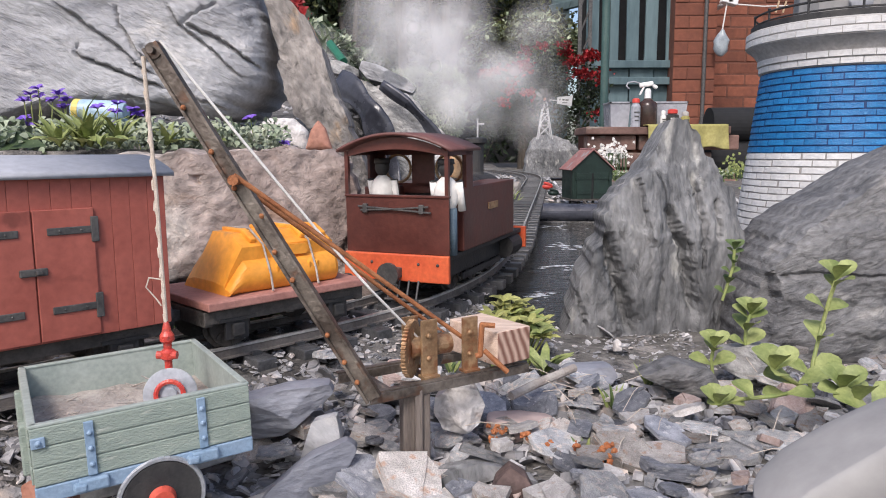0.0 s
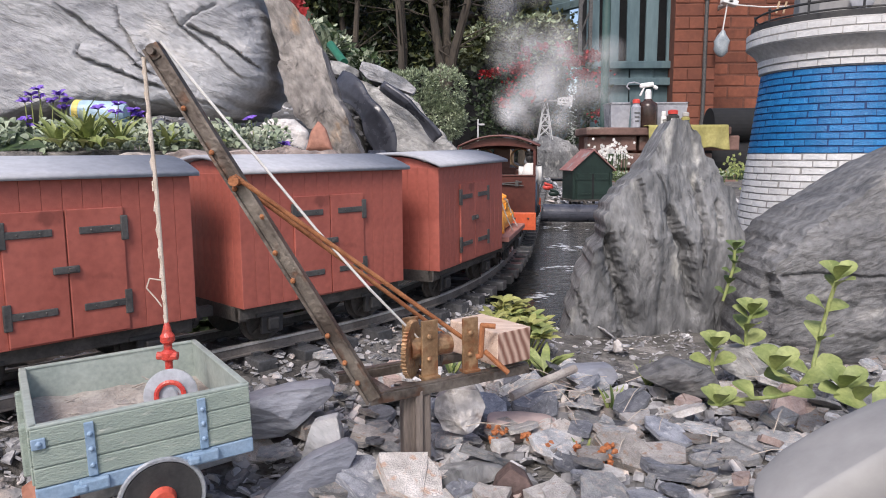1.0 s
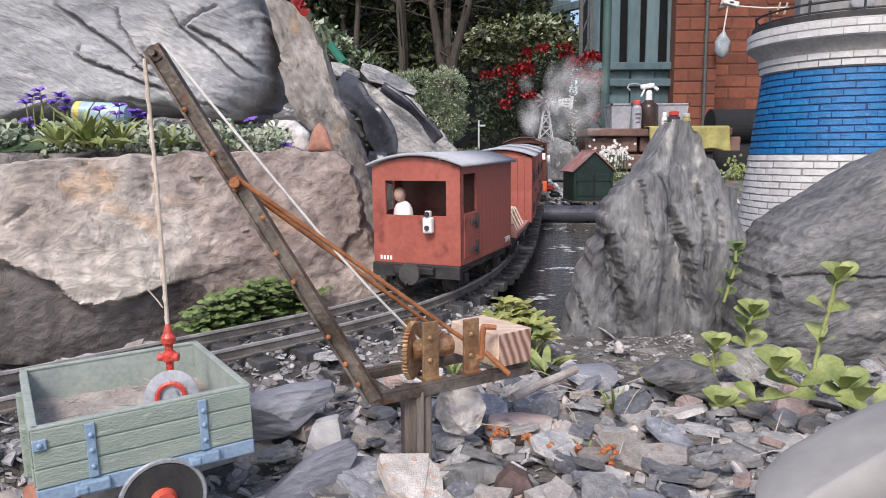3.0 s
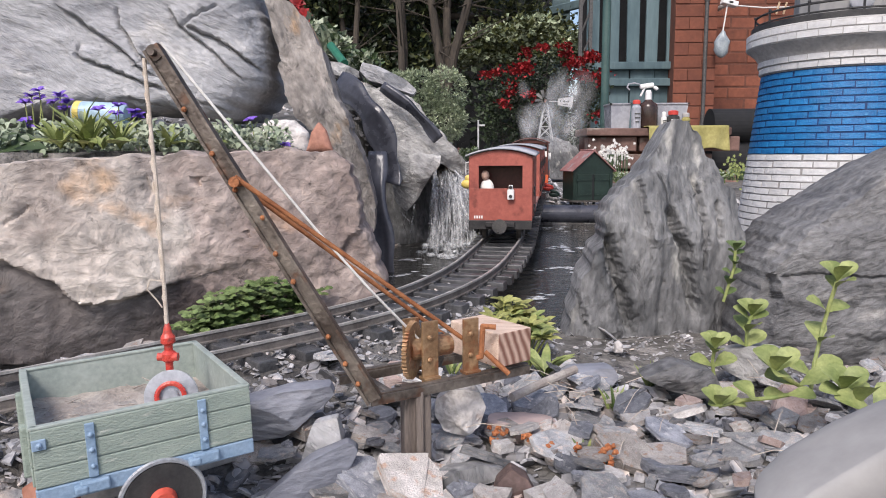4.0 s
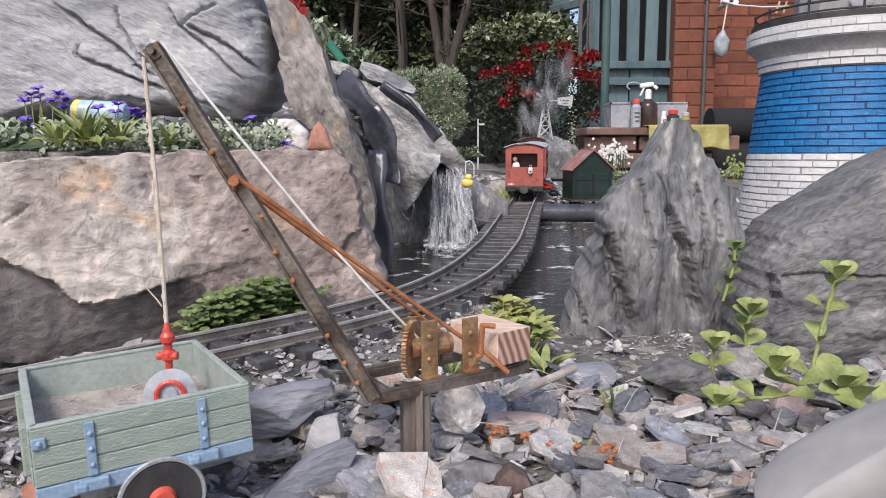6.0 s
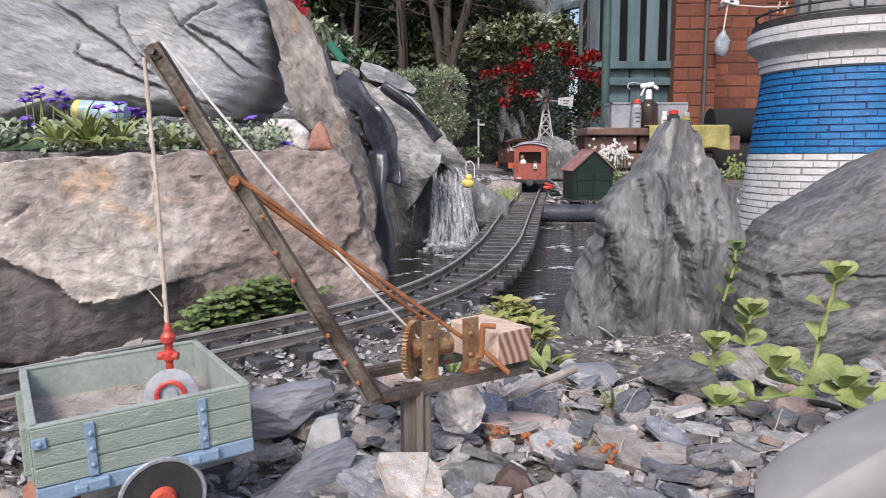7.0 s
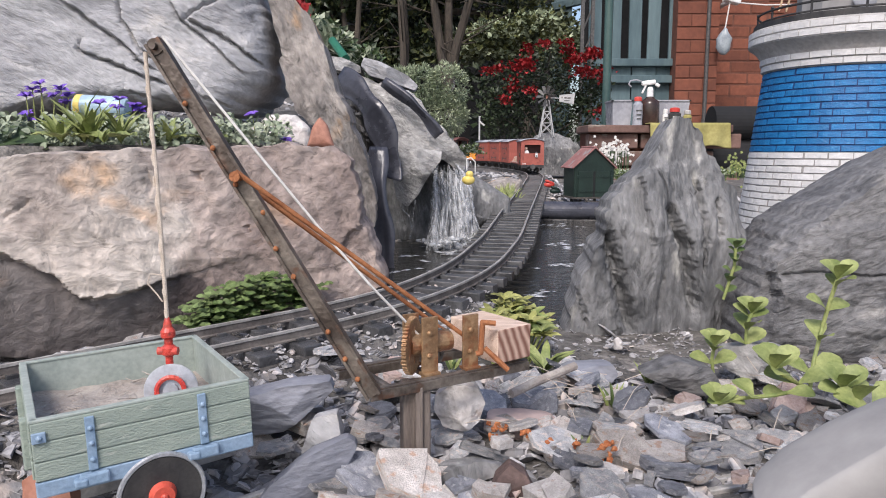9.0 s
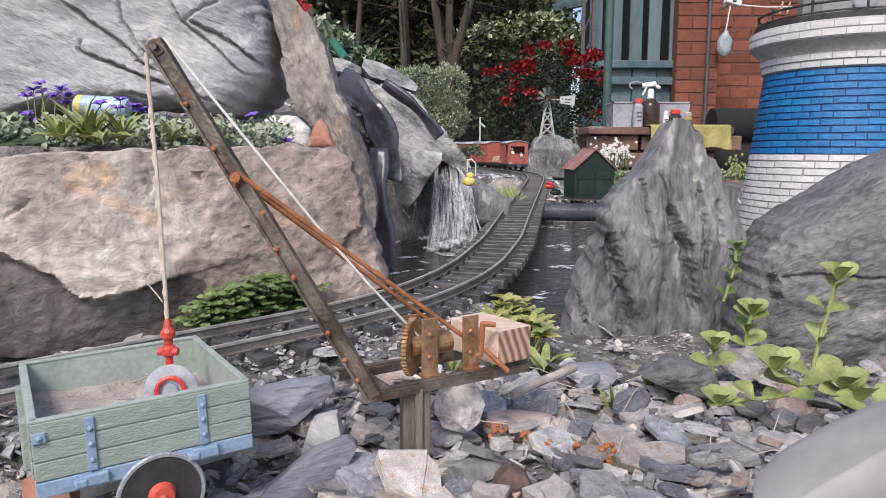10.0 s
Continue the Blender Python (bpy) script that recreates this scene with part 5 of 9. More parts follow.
# seconds and metres along the line of the first van's front
GOING = [(0.0, 1.307), (0.6, 1.508), (1.0, 1.634), (1.4, 1.757), (1.8, 1.878), (2.1, 1.975), (2.5, 2.121), (3.2, 2.342), (4.0, 2.598), (5.0, 2.92),
         (5.7, 3.125), (6.4, 3.318), (7.0, 3.493), (7.5, 3.66), (8.0, 3.825), (8.5, 3.99), (9.0, 4.155), (9.5, 4.32), (10.0, 4.48)]


def vehicle_pose(t, mid, half, lift=(0, 0, 0)):
    s = float(np.interp(t, [g[0] for g in GOING], [g[1] for g in GOING])) + mid
    a, b = on_line(s - half), on_line(s + half)
    d = (b - a).normalized()
    m = d.to_track_quat("X", "Z").to_matrix().to_4x4()
    return Matrix.Translation((a + b) / 2) @ m @ Matrix.Translation(lift), s

# ---- the yard crane ----
def wpart(name, bm, material, thing, label="", smooth=False):
    """A part whose mesh was laid out in the place's own coordinates."""
    root = thing
    while root.parent:
        root = root.parent
    bmesh.ops.transform(bm, matrix=root.matrix_basis.inverted(), verts=bm.verts[:])
    return part(name, bm, material, thing, label, smooth)


def bar(bm, a, b, w, h, up=(0, 0, 1)):
    """A flat bar from a to b, w wide and h high."""
    a, b = Vector(a), Vector(b)
    d = (b - a).normalized()
    side = d.cross(Vector(up)).normalized()
    n = side.cross(d)
    m = Matrix((side, d, n)).transposed().to_4x4()
    m.translation = (a + b) / 2
    g = bmesh.ops.create_cube(bm, size=1, matrix=m @ Matrix.Diagonal((w, (b - a).length, h, 1)))
    bmesh.ops.bevel(bm, geom=list({e for v in g["verts"] for e in v.link_edges}), offset=min(w, h) * 0.15, segments=1, affect="EDGES")
    return bm


def crane():
    foot = Vector((-0.0129, 0.3123, -0.0360))
    c = empty("yard_crane", Matrix.Translation(foot), "tarnished metal model hand crane on a dark post", "crane")
    near_l, near_r = Vector((-0.0311, 0.2920, 0.0095)), Vector((0.0423, 0.3370, 0.0095))
    e = (near_r - near_l).normalized()
    f = Vector((-e.y, e.x, 0)).normalized()
    zt = near_l.z
    near_r.z = zt
    w = 0.034
    bm = bmesh.new()
    mid = Vector((foot.x, foot.y, 0))
    box(bm, (0.0125, 0.0125, zt - foot.z + 0.006), (foot.x, foot.y, (zt + foot.z) / 2 - 0.003), (0, 0, 12), 0.0008)
    box(bm, (0.0035, 0.003, zt - foot.z), (foot.x + 0.002, foot.y - 0.0068, (zt + foot.z) / 2), (0, 0, 12), 0.0005)
    wpart("post", bm, POSTW, c, "dark weathered post")
    for k in (0, 1):
        bm = bmesh.new()
        o = f * w * k
        bar(bm, near_l + o, near_r + o - e * 0.004 * k, 0.0012, 0.0042)
        bar(bm, near_l + o + f * 0.002 + Vector((0, 0, 0.0025)), near_r + o + f * 0.002 + Vector((0, 0, 0.0025)), 0.003, 0.001)
        wpart("base_beam", bm, JIB, c)
    for u in (0.012, 0.036, 0.078):
        bm = bmesh.new()
        bar(bm, near_l + e * u, near_l + e * u + f * w, 0.003, 0.003)
        wpart("cross_member", bm, JIB, c)
    # jib: an H of two flanges and a web
    tip, heel = Vector((-0.1162, 0.2920, 0.1578)), Vector((-0.0296, 0.2920, 0.0103))
    d = (tip - heel).normalized()
    s = d.cross(Vector((0, -1, 0))).normalized()
    n = s.cross(d)
    jib_bm = bmesh.new()
    sec = [(-0.0034, -0.00275), (-0.0022, -0.00275), (-0.0022, -0.0006), (0.0022, -0.0006), (0.0022, -0.00275), (0.0034, -0.00275),
           (0.0034, 0.00275), (0.0022, 0.00275), (0.0022, 0.0006), (-0.0022, 0.0006), (-0.0022, 0.00275), (-0.0034, 0.00275)]
    ends = [[jib_bm.verts.new(q + s * u + n * v) for u, v in sec] for q in (heel, tip)]
    for k in range(12):
        jib_bm.faces.new((ends[0][k], ends[0][(k + 1) % 12], ends[1][(k + 1) % 12], ends[1][k]))
    jib_bm.faces.new(ends[0]), jib_bm.faces.new(ends[1])
    bmesh.ops.recalc_face_normals(jib_bm, faces=jib_bm.faces[:])
    jib = wpart("jib", jib_bm, JIB, c, "long tarnished channel section jib")
    for u in (0.06, 0.12, 0.2, 0.36, 0.44, 0.53, 0.62, 0.72, 0.84):
        bm = bmesh.new()
        q = heel.lerp(tip, u) - n * 0.0005
        ball(bm, 0.0012, q + s * 0.0018 * (1 if int(u * 100) % 2 else -1) + Vector((0, -0.0028, 0)), seg=8)
        wpart("rivet", bm, RUST, jib)
    bm = bmesh.new()
    m = tip.copy()
    cyl(bm, 0.0033, 0.0033, 0.003, (m.x + 0.001, m.y + 0.0015, m.z - 0.002), (90, 0, 0), 20)
    cyl(bm, 0.0015, 0.0015, 0.009, (m.x + 0.001, m.y + 0.0045, m.z - 0.002), (90, 0, 0), 10)
    wpart("sheave", bm, JIB, c, "rusty tip pulley")
    # tie rods
    grip = Vector((-0.0836, 0.2900, 0.1043))
    for k, far in ((0, Vector((0.0145, 0.3270, 0.0241))), (1, Vector((0.0046, 0.3520, 0.0201)))):
        bm = bmesh.new()
        rod(bm, grip + Vector((0, -0.004 + 0.008 * k, 0.002 - 0.004 * k)), far, 0.00105, 10)
        wpart("tie_rod", bm, RUST, c, "rusty tie rod")
    bm = bmesh.new()
    rod(bm, grip + Vector((0, -0.006, 0)), grip + Vector((0, 0.006, 0)), 0.0022, 10)
    wpart("tie_pin", bm, RUST, c)
    # winding gear
    axle = near_l + e * 0.031 + f * 0.012 + Vector((0, 0, 0.016))

    def gear(center, r, teeth, ax):
        bm = bmesh.new()
        q = ax.to_track_quat("Z", "Y").to_matrix().to_4x4()
        ring = []
        for k in range(teeth * 4):
            rr = r if k % 4 in (0, 1) else r * 0.92
            a = 2 * math.pi * k / (teeth * 4)
            ring.append((rr * math.cos(a), rr * math.sin(a)))
        lo = [bm.verts.new((x, y, -0.0011)) for x, y in ring]
        hi = [bm.verts.new((x, y, 0.0011)) for x, y in ring]
        bm.faces.new(lo), bm.faces.new(hi)
        for k in range(len(ring)):
            j = (k + 1) % len(ring)
            bm.faces.new((lo[k], lo[j], hi[j], hi[k]))
        cyl(bm, 0.003, 0.003, 0.006, (0, 0, -0.003), seg=14)
        for k in range(5):
            a = 2 * math.pi * k / 5
            cyl(bm, 0.0022, 0.0022, 0.0026, (r * 0.55 * math.cos(a), r * 0.55 * math.sin(a), -0.0013), seg=12)
        bmesh.ops.recalc_face_normals(bm, faces=bm.faces[:])
        bmesh.ops.transform(bm, matrix=Matrix.Translation(center) @ q, verts=bm.verts[:])
        return bm
    wpart("large_gear", gear(axle - e * 0.004, 0.0135, 44, (e * 0.7 - f * 0.72).normalized()), BRASS, c, "rust coloured toothed gear wheel")
    wpart("small_gear", gear(axle + e * 0.014 + f * 0.006 + Vector((0, 0, -0.004)), 0.0085, 22, (e * 0.7 - f * 0.72).normalized()), IRON, c)
    bm = bmesh.new()
    rod(bm, axle - e * 0.006, axle + e * 0.016, 0.005, 18)
    wpart("drum", bm, BRASS, c)
    for u, v, h in ((0.033, 0.006, 0.03), (0.033, 0.024, 0.028), (0.054, 0.004, 0.029)):
        bm = bmesh.new()
        q = near_l + e * u + f * v
        box(bm, (0.0085, 0.0014, h), (q.x, q.y, zt + h / 2), (0, 0, math.degrees(math.atan2(e.y, e.x))), 0.0003)
        box(bm, (0.0085, 0.006, 0.0014), (q.x, q.y, zt + 0.0035), (0, 0, math.degrees(math.atan2(e.y, e.x))), 0.0003)
        ball(bm, 0.0013, (q.x, q.y - 0.001, zt + h * 0.75), seg=8)
        ball(bm, 0.0013, (q.x, q.y - 0.001, zt + h * 0.4), seg=8)
        wpart("bracket", bm, BRASS, c, "tarnished brass bearing plate")
    bm = bmesh.new()
    q = near_l + e * 0.058 + f * 0.0
    tube(bm, [q + Vector((0.006, -0.004, 0.026)), q + Vector((0.0, -0.004, 0.0265)), q + Vector((-0.0008, -0.004, 0.012)), q + Vector((-0.003, -0.004, 0.0115))], 0.0013, 8)
    tube(bm, [q + Vector((0.001, -0.003, 0.014)), q + Vector((0.012, -0.005, 0.004))], 0.0013, 8)
    wpart("crank_handle", bm, RUST, c, "rusty bent crank handle")
    # counterweight block
    q = near_l + e * 0.07 + f * 0.014 + Vector((0.002, 0.002, 0.0135))
    bm = bmesh.new()
    box(bm, (0.036, 0.0215, 0.0165), q, (0, 0, -52), 0.0006)
    axis = Vector((math.cos(radians(-52)), math.sin(radians(-52)), 0))
    bm.normal_update()
    for fc in bm.faces:
        if fc.normal.dot(axis) > 0.9:
            fc.material_index = 1
    wpart("counterweight", bm, [BLOCK, ENDGRAIN], c, "sawn pale wooden counterweight block")
    # string over the pulley, and the winding line
    bm = bmesh.new()
    hook = Vector((-0.1148, 0.2870, 0.0435))
    pts = [tip + Vector((-0.0035, 0.0, -0.004)), (tip * 0.5 + hook * 0.5) + Vector((-0.0012, 0, 0)), hook]
    tube(bm, pts, 0.00085, 8)
    for k in range(40):
        u = k / 40
        q = pts[0].lerp(pts[2], u)
        a = k * 1.9
        rod(bm, q + Vector((math.cos(a), math.sin(a), 0)) * 0.0007, q + Vector((math.cos(a + 1.6) * 0.0007, math.sin(a + 1.6) * 0.0007, -0.004)), 0.0005, 5)
    loop = pts[0].lerp(pts[2], 0.82)
    tube(bm, [loop, loop + Vector((-0.005, -0.001, 0.001)), loop + Vector((-0.0065, -0.001, -0.003)), loop + Vector((-0.003, 0, -0.008)), loop + Vector((-0.001, 0, -0.011))], 0.0003, 5)
    wpart("hoist_string", bm, STRING, c, "frayed hemp hoist string")
    bm = bmesh.new()
    tube(bm, [tip + Vector((0.004, -0.001, 0.002)), Vector((-0.0841, 0.2930, 0.1235)), Vector((-0.0540, 0.3000, 0.0832)), Vector((-0.0320, 0.3050, 0.0560)), axle + Vector((0, 0, 0.004))], 0.0006, 6)
    wpart("winding_line", bm, THREAD, c, "pale winding line")
    # red hook assembly hanging on the string
    h = empty("crane_hook", Matrix.Translation(hook) @ Matrix.Scale(0.87, 4), "red enamelled swivel hook on the hoist string", "hook")
    bm = bmesh.new()
    lathe(bm, [(0.0008, 0.003), (0.0016, 0.001), (0.0022, -0.002), (0.0034, -0.004), (0.0034, -0.0065), (0.002, -0.008), (0.002, -0.0105), (0.0036, -0.012), (0.0036, -0.015), (0.0018, -0.0165), (0.0018, -0.024), (0.001, -0.0245)], 18)
    rod(bm, (-0.0048, -0.001, -0.0135), (0.0048, -0.001, -0.0135), 0.002, 12)
    part("swivel", bm, HOOK_RED, h, smooth=False)
    bm = bmesh.new()
    tube(bm, [(0, 0, -0.023), (-0.001, -0.001, -0.027), (-0.0045, -0.001, -0.031), (-0.0045, -0.001, -0.0355), (0, -0.001, -0.038), (0.005, -0.001, -0.036)], 0.0015, 8)
    part("hook", bm, HOOK_RED, h)


crane()


# ---- open wagon under the crane ----
def open_wagon():
    L, W, H, T = 0.1015, 0.1162, 0.0285, 0.0026
    m = pose(-0.1278, 0.2781, 0.0046, -1.06, -1.38, 32.5) @ Matrix.Scale(0.7225, 4)
    v = empty("open_wagon", m, "sage green plastic open wagon with blue grey ironwork", "open wagon")
    bm = bmesh.new()
    box(bm, (L, W, 0.003), (0, 0, 0.0015))
    part("floor", bm, SAGE_IN, v)
    rng = random.Random(3)
    for sgn in (-1, 1):
        for name, size, at in (("side", (L, T, 0.0093), (0, sgn * (W / 2 - T / 2), 0)), ("end", (T, W - 2 * T - 0.0004, 0.0093), (sgn * (L / 2 - T / 2), 0, 0))):
            bm = bmesh.new()
            box(bm, (size[0], size[1], H), (at[0], at[1], H / 2), bevel=0.0004)
            wall = part(name, bm, SAGE_IN, v)
            for k in range(3):
                bm = bmesh.new()
                if name == "side":
                    box(bm, (size[0], 0.0012, 0.0089), (0, at[1] + sgn * (T / 2 + 0.0004), 0.0047 + 0.0095 * k), bevel=0.0005)
                else:
                    box(bm, (0.0012, size[1], 0.0089), (at[0] + sgn * (T / 2 + 0.0004), 0, 0.0047 + 0.0095 * k), bevel=0.0005)
                part("plank", bm, SAGE, wall)
    bm = bmesh.new()
    for sgn in (-1, 1):
        box(bm, (L, T + 0.0012, 0.0016), (0, sgn * (W / 2 - T / 2), H + 0.0005), bevel=0.0005)
        box(bm, (T + 0.0012, W, 0.0016), (sgn * (L / 2 - T / 2), 0, H + 0.0005), bevel=0.0005)
    part("rim", bm, SAGE_IN, v, "pale green moulded top rim")
    for sgn in (-1, 1):
        bm = bmesh.new()
        box(bm, (L + 0.0005, 0.004, 0.008), (0, sgn * (W / 2 - 0.001), -0.0042), bevel=0.0008)
        part("solebar", bm, STRAP, v, "blue grey solebar")
        for x in (-0.0265, 0.0255):
            bm = bmesh.new()
            box(bm, (0.0042, 0.0016, 0.0265), (x, sgn * (W / 2 + 0.0016), 0.0138), bevel=0.0004)
            box(bm, (0.013, 0.0045, 0.006), (x, sgn * (W / 2 + 0.002), -0.0035), bevel=0.001)
            box(bm, (0.006, 0.006, 0.004), (x - 0.006, sgn * (W / 2 + 0.002), -0.004), bevel=0.001)
            for z in (0.006, 0.014, 0.0215):
                ball(bm, 0.0013, (x, sgn * (W / 2 + 0.0026), z), seg=8)
            part("strap", bm, STRAP, v, "blue grey riveted strap")
        for x in (sgn,):
            bm = bmesh.new()
            box(bm, (0.006, 0.0016, 0.005), (x * (L / 2 - 0.003), sgn * (W / 2 + 0.0016), 0.0215), bevel=0.0004)
            ball(bm, 0.0014, (x * (L / 2 - 0.003), sgn * (W / 2 + 0.0026), 0.0215), seg=8)
            part("corner_plate", bm, STRAP, v, "blue grey corner plate")
    for x in (0.003,):
        for sgn in (-1, 1):
            bm = bmesh.new()
            cyl(bm, 0.0193, 0.019, 0.006, (x, sgn * 0.0545, -0.0205), (-90 * sgn, 0, 0), 40)
            wh = part("wheel", bm, BLACK, v, "black wheel")
            bm = bmesh.new()
            for k in range(48):
                a0, a1 = 2 * math.pi * k / 48, 2 * math.pi * (k + 1) / 48
                rod(bm, (x + 0.0203 * math.cos(a0), sgn * 0.0595, -0.0205 + 0.0203 * math.sin(a0)), (x + 0.0203 * math.cos(a1), sgn * 0.0595, -0.0205 + 0.0203 * math.sin(a1)), 0.0014, 6)
            part("tyre", bm, STEELG, wh, "dull grey tyre")
            bm = bmesh.new()
            cyl(bm, 0.0068, 0.0052, 0.004, (x, sgn * 0.0605, -0.0205), (-90 * sgn, 0, 0), 24)
            ball(bm, 0.002, (x, sgn * 0.0645, -0.0205), seg=8)
            part("hub", bm, WHEEL_RED, wh, "red hub")
    for sgn in (-1, 1):
        bm = bmesh.new()
        box(bm, (0.004, 0.007, 0.026), (-L / 2 - 0.002, sgn * 0.03, 0.01), bevel=0.001)
        part("end_stanchion", bm, SAGE, v)
    # silt on the floor
    bm = bmesh.new()
    rows = []
    for i in range(24):
        rows.append([bm.verts.new((-L / 2 + T + (L - 2 * T) * i / 23, -W / 2 + T + (W - 2 * T) * j / 23,
                                   0.006 + 0.002 * noise.noise((i * 0.3, j * 0.3, 1)) + 0.0008 * noise.noise((i * 1.3, j * 1.3, 4)) + 0.004 * (1 - i / 23))) for j in range(24)])
    for a, b in zip(rows, rows[1:]):
        for k in range(23):
            bm.faces.new((a[k], b[k], b[k + 1], a[k + 1]))
    for k in range(60):
        q = Vector((rng.uniform(-L / 2 + 0.008, L / 2 - 0.02), rng.uniform(-W / 2 + 0.008, W / 2 - 0.008), 0.0095))
        a = rng.uniform(0, 6.3)
        rod(bm, q, q + Vector((math.cos(a), math.sin(a), rng.uniform(0, 0.4))) * rng.uniform(0.003, 0.012), 0.0003, 4)
    part("silt", bm, DRYWOOD, v, "dry brown silt and straw on the wagon floor")
    return m


WAGON_AT = open_wagon()


def steel_disc():
    q = Vector((-0.1135, 0.2840, 0.0157))
    bm = bmesh.new()
    cyl(bm, 0.0107, 0.0107, 0.0022, (0, 0, -0.001), seg=48)
    cyl(bm, 0.003, 0.003, 0.004, (0, 0, -0.001), seg=20)
    bmesh.ops.bevel(bm, geom=[e for e in bm.edges if e.calc_face_angle(0) > 1], offset=0.0004, segments=2, affect="EDGES")
    d = part("steel_weight", bm, STEELG, smooth=False)
    d.matrix_basis = Matrix.Translation(q) @ pose(0, 0, 0, 78, 0, 14)
    tagged(d, "round grey steel weight standing in the open wagon", "weight")
    bm = bmesh.new()
    for k in range(20):
        a0, a1 = 2 * math.pi * k / 20, 2 * math.pi * (k + 1) / 20
        rod(bm, (0.0054 * math.cos(a0), 0.0054 * math.sin(a0), 0.0028), (0.0054 * math.cos(a1), 0.0054 * math.sin(a1), 0.0028), 0.0011, 6)
    part("ring", bm, HOOK_RED, d, "red ring")


steel_disc()


# ---- rails of the siding ----
def siding():
    base = empty("siding_track", Matrix(), "dull siding rails half buried in slate", "railway track", kind="structure")
    for a, b in (((0.0482, 0.2814, -0.0370), (0.1443, 0.3039, -0.0330)), ((0.0861, 0.2837, -0.0370), (0.1502, 0.2973, -0.0330))):
        bm = bmesh.new()
        bar(bm, a, b, 0.0034, 0.0075)
        part("rail", bm, RAIL, base)
    e = Vector((0.76, 0.649, 0))
    n = Vector((e.y, -e.x, 0))
    o = WAGON_AT.translation
    for s in (-1, 1):
        bm = bmesh.new()
        c = Vector((o.x, o.y, -0.0325)) + n * 0.0275 * s
        bar(bm, c - e * 0.35, c + e * 0.055, 0.0035, 0.006)
        part("rail", bm, RAIL, base)


siding()


# ---- lighthouse ----
def lighthouse():
    c = Vector((0.4924, 0.8800, 0.1115))
    base = empty("lighthouse", Matrix.Translation((c.x, c.y, 0)), "model lighthouse of white and blue painted bricks", "lighthouse")

    def rad(z):
        return 0.1045 + (0.112 - z) * 0.112
    bm = bmesh.new()
    lathe(bm, [(rad(-0.05), -0.05), (rad(0.112), 0.112)], 96)
    part("lower_wall", bm, WHITE_JOINT, base, "white lower wall")
    bm = bmesh.new()
    lathe(bm, [(rad(0.112) - 0.0002, 0.1122), (rad(0.208), 0.208)], 96)
    part("band", bm, BLUE_JOINT, base, "bright blue painted band")
    walls = {o.name.split(".")[0]: o for o in base.children}
    h, rng = 0.008, random.Random(5)
    for k in range(29):
        z = 0.112 + h * (k - 17)
        blue = k >= 17
        r, nb = rad(z + h / 2), 27
        bm = bmesh.new()
        seg, half = 5, math.pi / nb * 0.955
        lo, hi = [], []
        for i in range(seg + 1):
            a = -half + 2 * half * i / seg
            inset = 0.0004 if i in (0, seg) else 0
            for zz, rr in ((0.0006, rad(z) - 0.0006), (h - 0.0006, rad(z + h) - 0.0006), (h - 0.001, rad(z + h) + 0.0009 - inset), (0.001, rad(z) + 0.0009 - inset)):
                lo.append(bm.verts.new((rr * math.cos(a), rr * math.sin(a), z + zz)))
        for i in range(seg):
            for j in range(4):
                bm.faces.new((lo[i * 4 + j], lo[i * 4 + (j + 1) % 4], lo[i * 4 + 4 + (j + 1) % 4], lo[i * 4 + 4 + j]))
        bm.faces.new(lo[:4]), bm.faces.new(lo[-4:])
        bmesh.ops.recalc_face_normals(bm, faces=bm.faces[:])
        ob = part("brick", bm, BLUE_BRICK if blue else WHITE_BRICK)
        me = ob.data
        bpy.data.objects.remove(ob)
        for i in range(nb):
            a = 360 / nb * (i + 0.5 * (k % 2)) + rng.uniform(-0.6, 0.6)
            if not 140 < (a % 360) < 342:
                continue  # the far side stays plain
            piece("brick", me, walls["band" if blue else "lower_wall"], pose(0, 0, rng.uniform(-0.0003, 0.0003), 0, 0, a))
    bm = bmesh.new()
    lathe(bm, [(0.0935, 0.2082), (0.0965, 0.2165), (0.0985, 0.225), (0.104, 0.233), (0.111, 0.2385), (0.1125, 0.2395), (0.1125, 0.257), (0.110, 0.2585)], 96)
    cor = part("cornice", bm, STONEW, base, "white flared cornice", smooth=True)
    cor.data.set_sharp_from_angle(angle=radians(35))
    for r0, z0, nb in ((0.1125, 0.2403, 30), (0.1125, 0.2487, 30), (0.0962, 0.2092, 27), (0.0979, 0.2172, 27)):
        bm = bmesh.new()
        hh = 0.0079 if nb == 30 else 0.0076
        half = math.pi / nb * 0.96
        vs = []
        for i in range(6):
            a = -half + 2 * half * i / 5
            for zz, rr in ((0, r0 - 0.002), (hh, r0 - 0.002), (hh - 0.0006, r0 + 0.0012), (0.0006, r0 + 0.0012)):
                vs.append(bm.verts.new((rr * math.cos(a), rr * math.sin(a), z0 + zz)))
        for i in range(5):
            for j in range(4):
                bm.faces.new((vs[i * 4 + j], vs[i * 4 + (j + 1) % 4], vs[i * 4 + 4 + (j + 1) % 4], vs[i * 4 + 4 + j]))
        bm.faces.new(vs[:4]), bm.faces.new(vs[-4:])
        bmesh.ops.recalc_face_normals(bm, faces=bm.faces[:])
        ob = part("brick", bm, WHITE_BRICK)
        me = ob.data
        bpy.data.objects.remove(ob)
        for i in range(nb):
            piece("brick", me, cor, pose(0, 0, 0, 0, 0, 360 / nb * (i + (0.5 if z0 in (0.2487, 0.2172) else 0)) + 4))
    bm = bmesh.new()
    lathe(bm, [(0.1085, 0.2586), (0.1085, 0.2655), (0.09, 0.266)], 64)
    part("gallery_floor", bm, BLACK, base)
